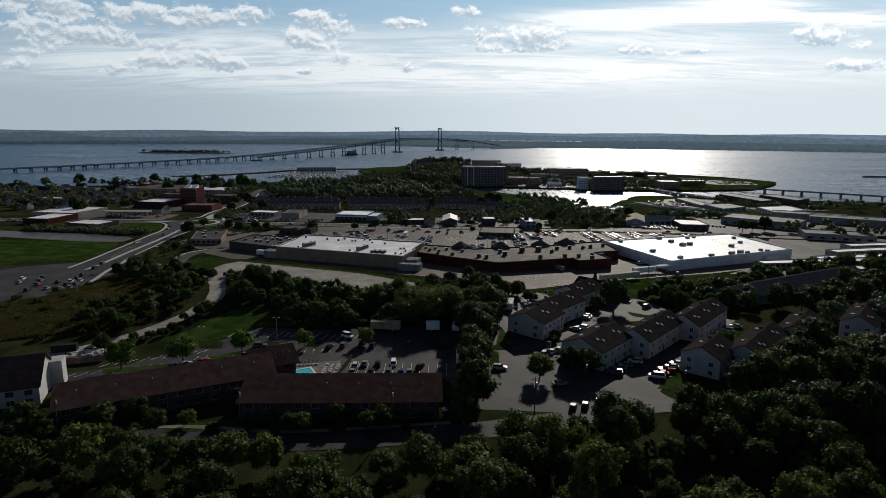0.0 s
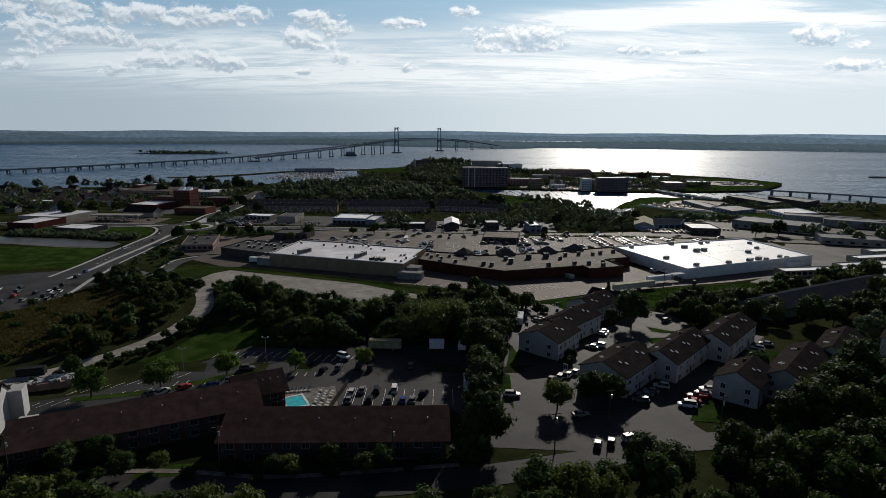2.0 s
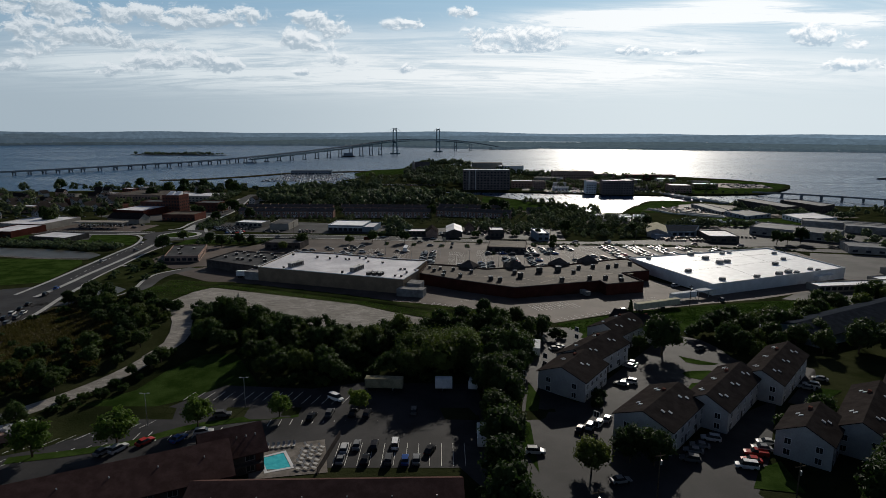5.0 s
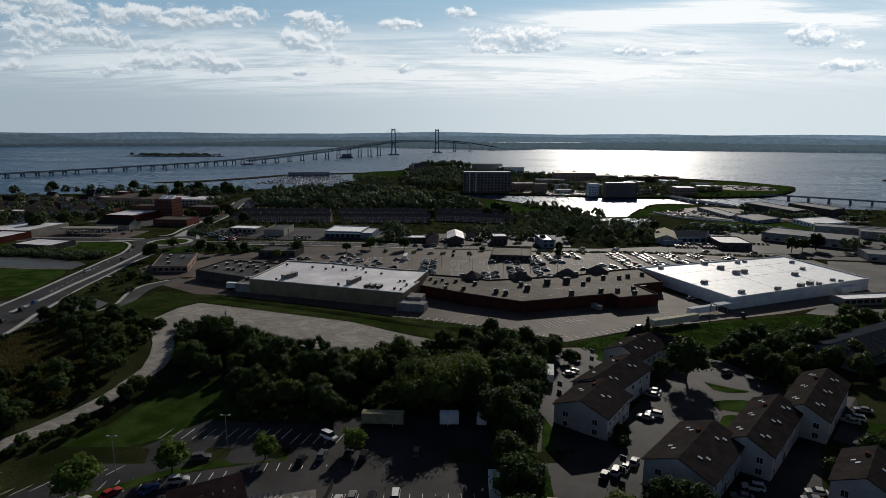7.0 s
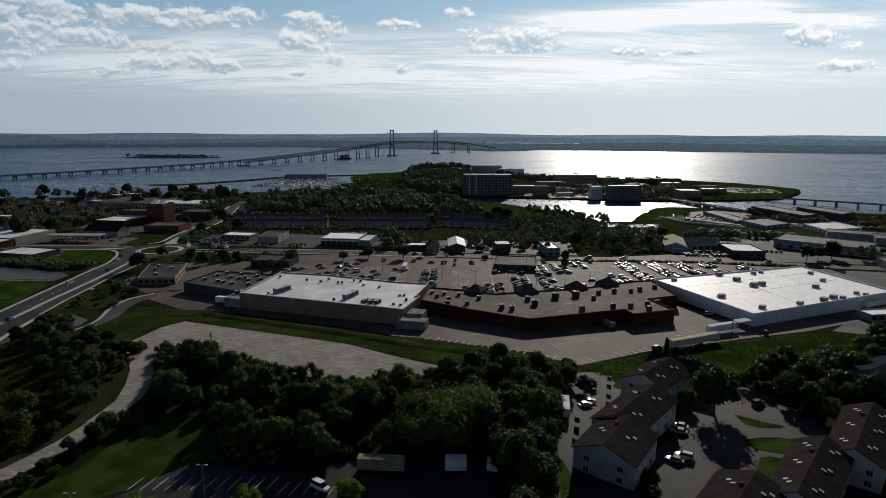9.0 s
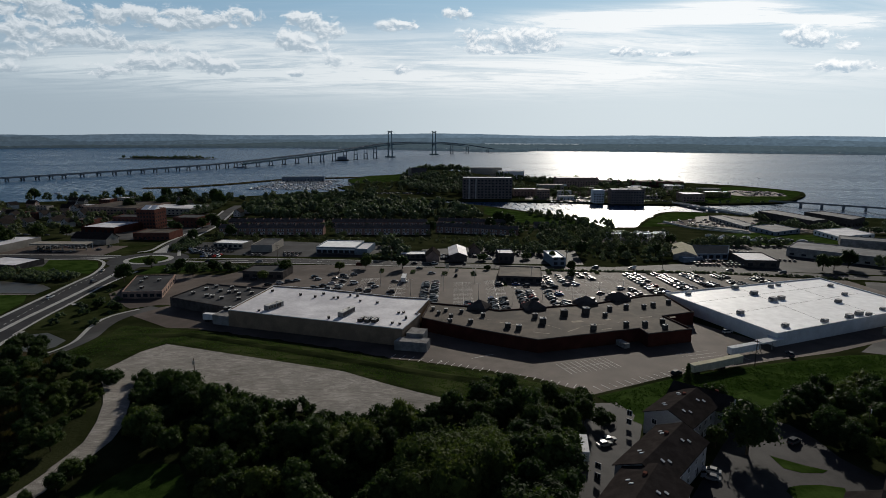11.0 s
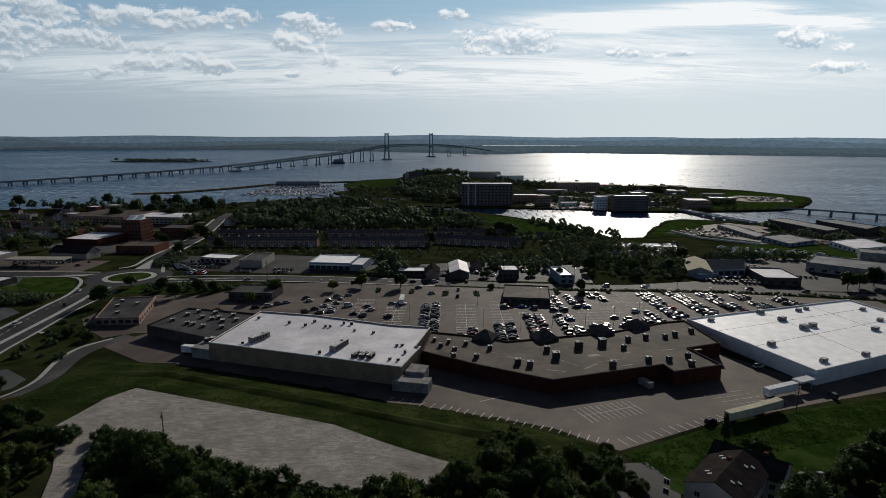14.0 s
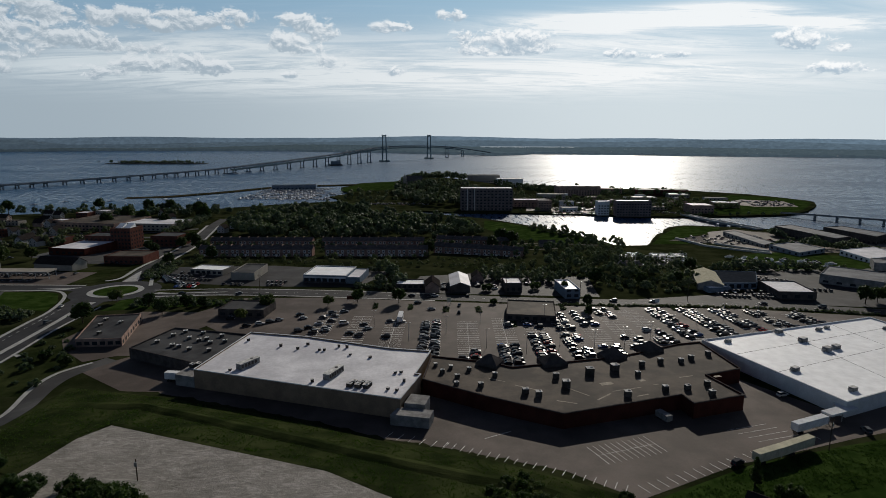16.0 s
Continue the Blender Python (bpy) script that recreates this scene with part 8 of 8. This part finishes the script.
for i in range(60):
    boat(bm, -215 + rng.uniform(-45, 45), 1150 + rng.uniform(-30, 90), 90 + rng.uniform(-8, 8), rng.uniform(9, 14), rng.choice((0, 11, 13)))
solid("marina_boats", bm, BOATS, "many white moored boats in a marina", "boats", "stuff")
block("marina_hall", "long low marina hall on the pier", -318, 1296, 6, 84, 16, 8, BLUE_GREY, DARK_ROOF, ((0, 12, 1, 3, 2),), "building")
for k, (x, y, n) in enumerate(((-614, 1053, 11), (-590, 1092, 9), (-560, 1092, 10), (-524, 1100, 9), (-452, 1133, 13), (-398, 1133, 10), (-480, 1060, 8), (-430, 1040, 8), (-660, 1500, 10), (-900, 2100, 11), (-1300, 2500, 12), (-380, 1020, 9), (700, 1400, 9))):
    b = bmesh.new()
    boat(b, x, y, 20 * k, n, 10 if k % 2 else 0)
    solid("moored_boat", b, BOAT_WHITE, "white boat moored on the bay", "boat", group="moored boats")
for k in range(16):
    m = pose(232 + (k % 8) * 9 + rng.uniform(-2, 2), 612 - (k % 8) * 4 - (k // 8) * 14, level(600), 0, 0, rng.uniform(0, 180))
    boat_bm = bmesh.new()
    boat(boat_bm, m.translation.x, m.translation.y, 25 * k, rng.uniform(6, 9), 0)
    o = solid("stored_boat", boat_bm, BOAT_WHITE, "white boat stored on the grass", "boat", group="stored boats")
    o.location.z = level(600) + 0.8

# small wooded island, and a rock to the right
for name, label, cx, cy, lx, ly, n in (("small_island", "small low wooded island in the bay", -1000, 2330, 190, 26, 150), ("rock_islet", "low dark rock islet", 900, 1240, 30, 7, 0)):
    bm = bmesh.new()
    ring, top = [], []
    for i in range(48):
        a = 2 * math.pi * i / 48
        r = 1 + 0.12 * noise.noise((math.cos(a) * 2, math.sin(a) * 2, cx))
        ring.append(bm.verts.new((cx + lx * r * math.cos(a), cy + ly * r * math.sin(a), -1)))
        top.append(bm.verts.new((cx + lx * r * 0.94 * math.cos(a), cy + ly * r * 0.8 * math.sin(a), 2.4)))
    for i in range(48):
        bm.faces.new((ring[i], ring[(i + 1) % 48], top[(i + 1) % 48], top[i]))
    bm.faces.new(top)
    solid(name, bm, ROCK, label, "island", "structure")
woods("island_trees", "low dark trees on the small island", [(-1170, 2330), (-1080, 2312), (-920, 2312), (-830, 2330), (-920, 2350), (-1080, 2350)], 8.5, 51, 0.6, 1.25, (0, 1, 2, 3))


# ---- hedges, single trees and clutter about the town ----
woods("cove_gardens", "dark garden trees between the terraces and the cove", [(38, 640), (60, 618), (92, 648), (84, 684), (70, 712), (44, 722), (40, 690)], 7.5, 69, 0.4, 0.8, (0, 1, 3, 4))
sheet("garden_path", ribbon([(62, 672), (78, 664), (96, 668), (112, 676), (104, 688), (86, 690)], 2.6), PAVING, 0.12, "pale winding garden path", "path")
sheet("garden_path", ribbon([(70, 704), (110, 702), (150, 692)], 3.0), PAVING, 0.12, "pale path above the cove", "path")
woods("lot_hedge", "clipped dark hedge between car park and road", ribbon([(62, 471.5), (110, 467.5), (163, 463.5), (205, 456), (240, 446.5)], 2.2), 1.7, 61, 0.28, 0.42, (3, 4))
woods("verge_bushes", "low bushes along the shop car parks", ribbon([(-60, 516), (-36, 512), (-34, 530), (-44, 560), (-58, 566)], 5), 3.4, 62, 0.5, 1.0, (3, 4, 0))
woods("shop_bushes", "low trees behind the roadside shops", [(22, 528), (60, 526), (74, 520), (80, 546), (40, 556), (20, 552)], 4.2, 63, 0.35, 0.8, (3, 4, 0, 1))
woods("road_bushes", "bushes beside the road to the bay", [(-212, 545), (-198, 540), (-196, 556), (-206, 600), (-222, 602)], 4.6, 64, 0.5, 1.0, (3, 4, 3))
woods("yard_bushes", "overgrown edge of the workshop yards", [(190, 566), (214, 548), (222, 552), (250, 560), (300, 552), (300, 556), (262, 566), (216, 572)], 4.4, 65, 0.45, 0.85, (3, 4, 0))
woods("warehouse_trees", "trees in front of the waterfront warehouse", [(300, 672), (330, 664), (375, 640), (400, 625), (405, 636), (360, 668), (320, 688)], 7, 66, 0.5, 0.9)
woods("town_gardens", "dark garden trees among the old town houses", [(-640, 600), (-480, 560), (-365, 600), (-350, 640), (-365, 780), (-470, 800), (-620, 890), (-700, 760)], 27, 67, 0.6, 1.2)
for x, y, k, s in ((23, 504, 7, 1.2), (54, 508, 7, 1.3), (76, 464, 2, 0.6), (-573, 938, 1, 1.7), (-472, 974, 1, 1.6), (-397, 958, 0, 1.5), (-368, 958, 0, 1.5), (-377, 861, 1, 1.9), (-378, 815, 0, 1.5), (-352, 846, 1, 1.6), (-318, 824, 0, 1.3), (-291, 872, 1, 1.8),
                   (-302, 892, 0, 1.9), (-188, 613, 0, 1.0), (-211, 588, 0, 0.9), (43, 668, 0, 1.1), (55, 704, 1, 1.5), (64, 690, 0, 1.3), (7, 672, 0, 0.7), (-14, 636, 0, 1.1), (-205, 640, 0, 1.1), (-218, 660, 2, 1.1), (-238, 700, 0, 1.2),
                   (-195, 480, 3, 0.9), (-160, 468, 1, 0.6), (-141, 468, 0, 0.6), (70, 496, 2, 0.6), (96, 520, 0, 1.0), (124, 512, 0, 0.9), (150, 520, 1, 0.9), (176, 560, 0, 0.9), (240, 470, 0, 1.0), (250, 474, 1, 0.9), (262, 478, 0, 1.1), (-340, 590, 0, 1.2), (-352, 610, 1, 1.2),
                   (-246, 640, 0, 0.9), (-236, 672, 0, 1.0), (-262, 664, 1, 0.9), (-345, 560, 0, 1.2), (-360, 575, 2, 1.1), (-330, 612, 0, 1.0)):
    plant(KINDS[k], x, y, s, x * 53 % 360)


# a substation beside the scrub: steel gantries and grey cabinets
def gantry(x, y, span, tall):
    e = thing("substation_gantry", "grey steel gantry of a substation", "gantry", pose(x, y, level(y), 0, 0, -4), "substation gantries")
    for s in (0, span):
        bm = bmesh.new()
        for a, b in ((-0.5, -0.5), (0.5, -0.5), (0.5, 0.5), (-0.5, 0.5)):
            tube(bm, (s + a, b, -0.4), (s + a * 0.4, b * 0.4, tall), 0.1, None, 4)
        for i in range(5):
            box(bm, s - 0.45, s + 0.45, -0.45, 0.45, tall * (i + 0.5) / 5, tall * (i + 0.5) / 5 + 0.1)
        part("leg", bm, STEEL, e)
    bm = bmesh.new()
    for b in (-0.3, 0.3):
        box(bm, 0, span, b - 0.07, b + 0.07, tall - 0.1, tall + 0.1)
        box(bm, 0, span, b - 0.07, b + 0.07, tall - 0.9, tall - 0.75)
    part("beam", bm, STEEL, e)
    for i in range(3):
        bm = bmesh.new()
        tube(bm, (span * (i + 0.5) / 3, 0, tall - 2.6), (span * (i + 0.5) / 3, 0, tall - 0.8), 0.16, None, 6)
        part("insulator", bm, CONCRETE, e)


sheet("substation_yard", [(128, 580), (190, 576), (194, 604), (132, 608)], PAVING, 0.07, "pale gravel yard of a substation", "yard")
for x, y in ((132, 584), (150, 582), (168, 581), (138, 594), (158, 592), (174, 591)):
    gantry(x, y, 12, 8.0)
for x, y in ((136, 588), (147, 588), (156, 586), (166, 586), (178, 586)):
    rooftop_unit(x, y, level(y), 0, 4, 3, 2.8, 1)

# a red sign frame and low signs at the edge of the car park
for x, y, w, h, mat, label in ((-59, 479, 5.0, 2.2, RED_WALL, "red sign board on two posts"), (-2, 472, 2.2, 3.0, CREAM, "tall pale sign board on two posts"), (118, 470, 2.6, 2.0, WHITE_WALL, "white sign board on two posts")):
    e = thing("sign_board", label, "sign", pose(x, y, level(y), 0, 0, 5), "sign boards")
    bm = bmesh.new()
    box(bm, -w / 2, w / 2, -0.1, 0.1, 1.6, 1.6 + h)
    part("panel", bm, mat, e)
    for s in (-1, 1):
        bm = bmesh.new()
        tube(bm, (s * w * 0.4, 0.2, -0.4), (s * w * 0.4, 0.2, 1.5 + h), 0.09, None, 6)
        part("post", bm, STEEL, e)

# planted islands at the ends of the stall rows
for x, y, w in ((-4, 463, 3.2), (14, 462, 3.2), (30, 436, 3.0), (62, 466, 2.6), (92, 466, 2.6), (124, 464, 2.6), (-24, 468, 2.6), (-44, 470, 2.6)):
    sheet("planted_island", ribbon([(x, y - 6), (x + 0.3, y), (x, y + 5)], w), ROUGH, 0.22, "narrow kerbed planting island in the car park", "planting")
    woods("island_shrubs", "low shrubs on a car park island", ribbon([(x, y - 5), (x + 0.3, y), (x, y + 4)], w * 0.6), 1.8, 70 + int(x) % 17, 0.25, 0.4, (3, 4))
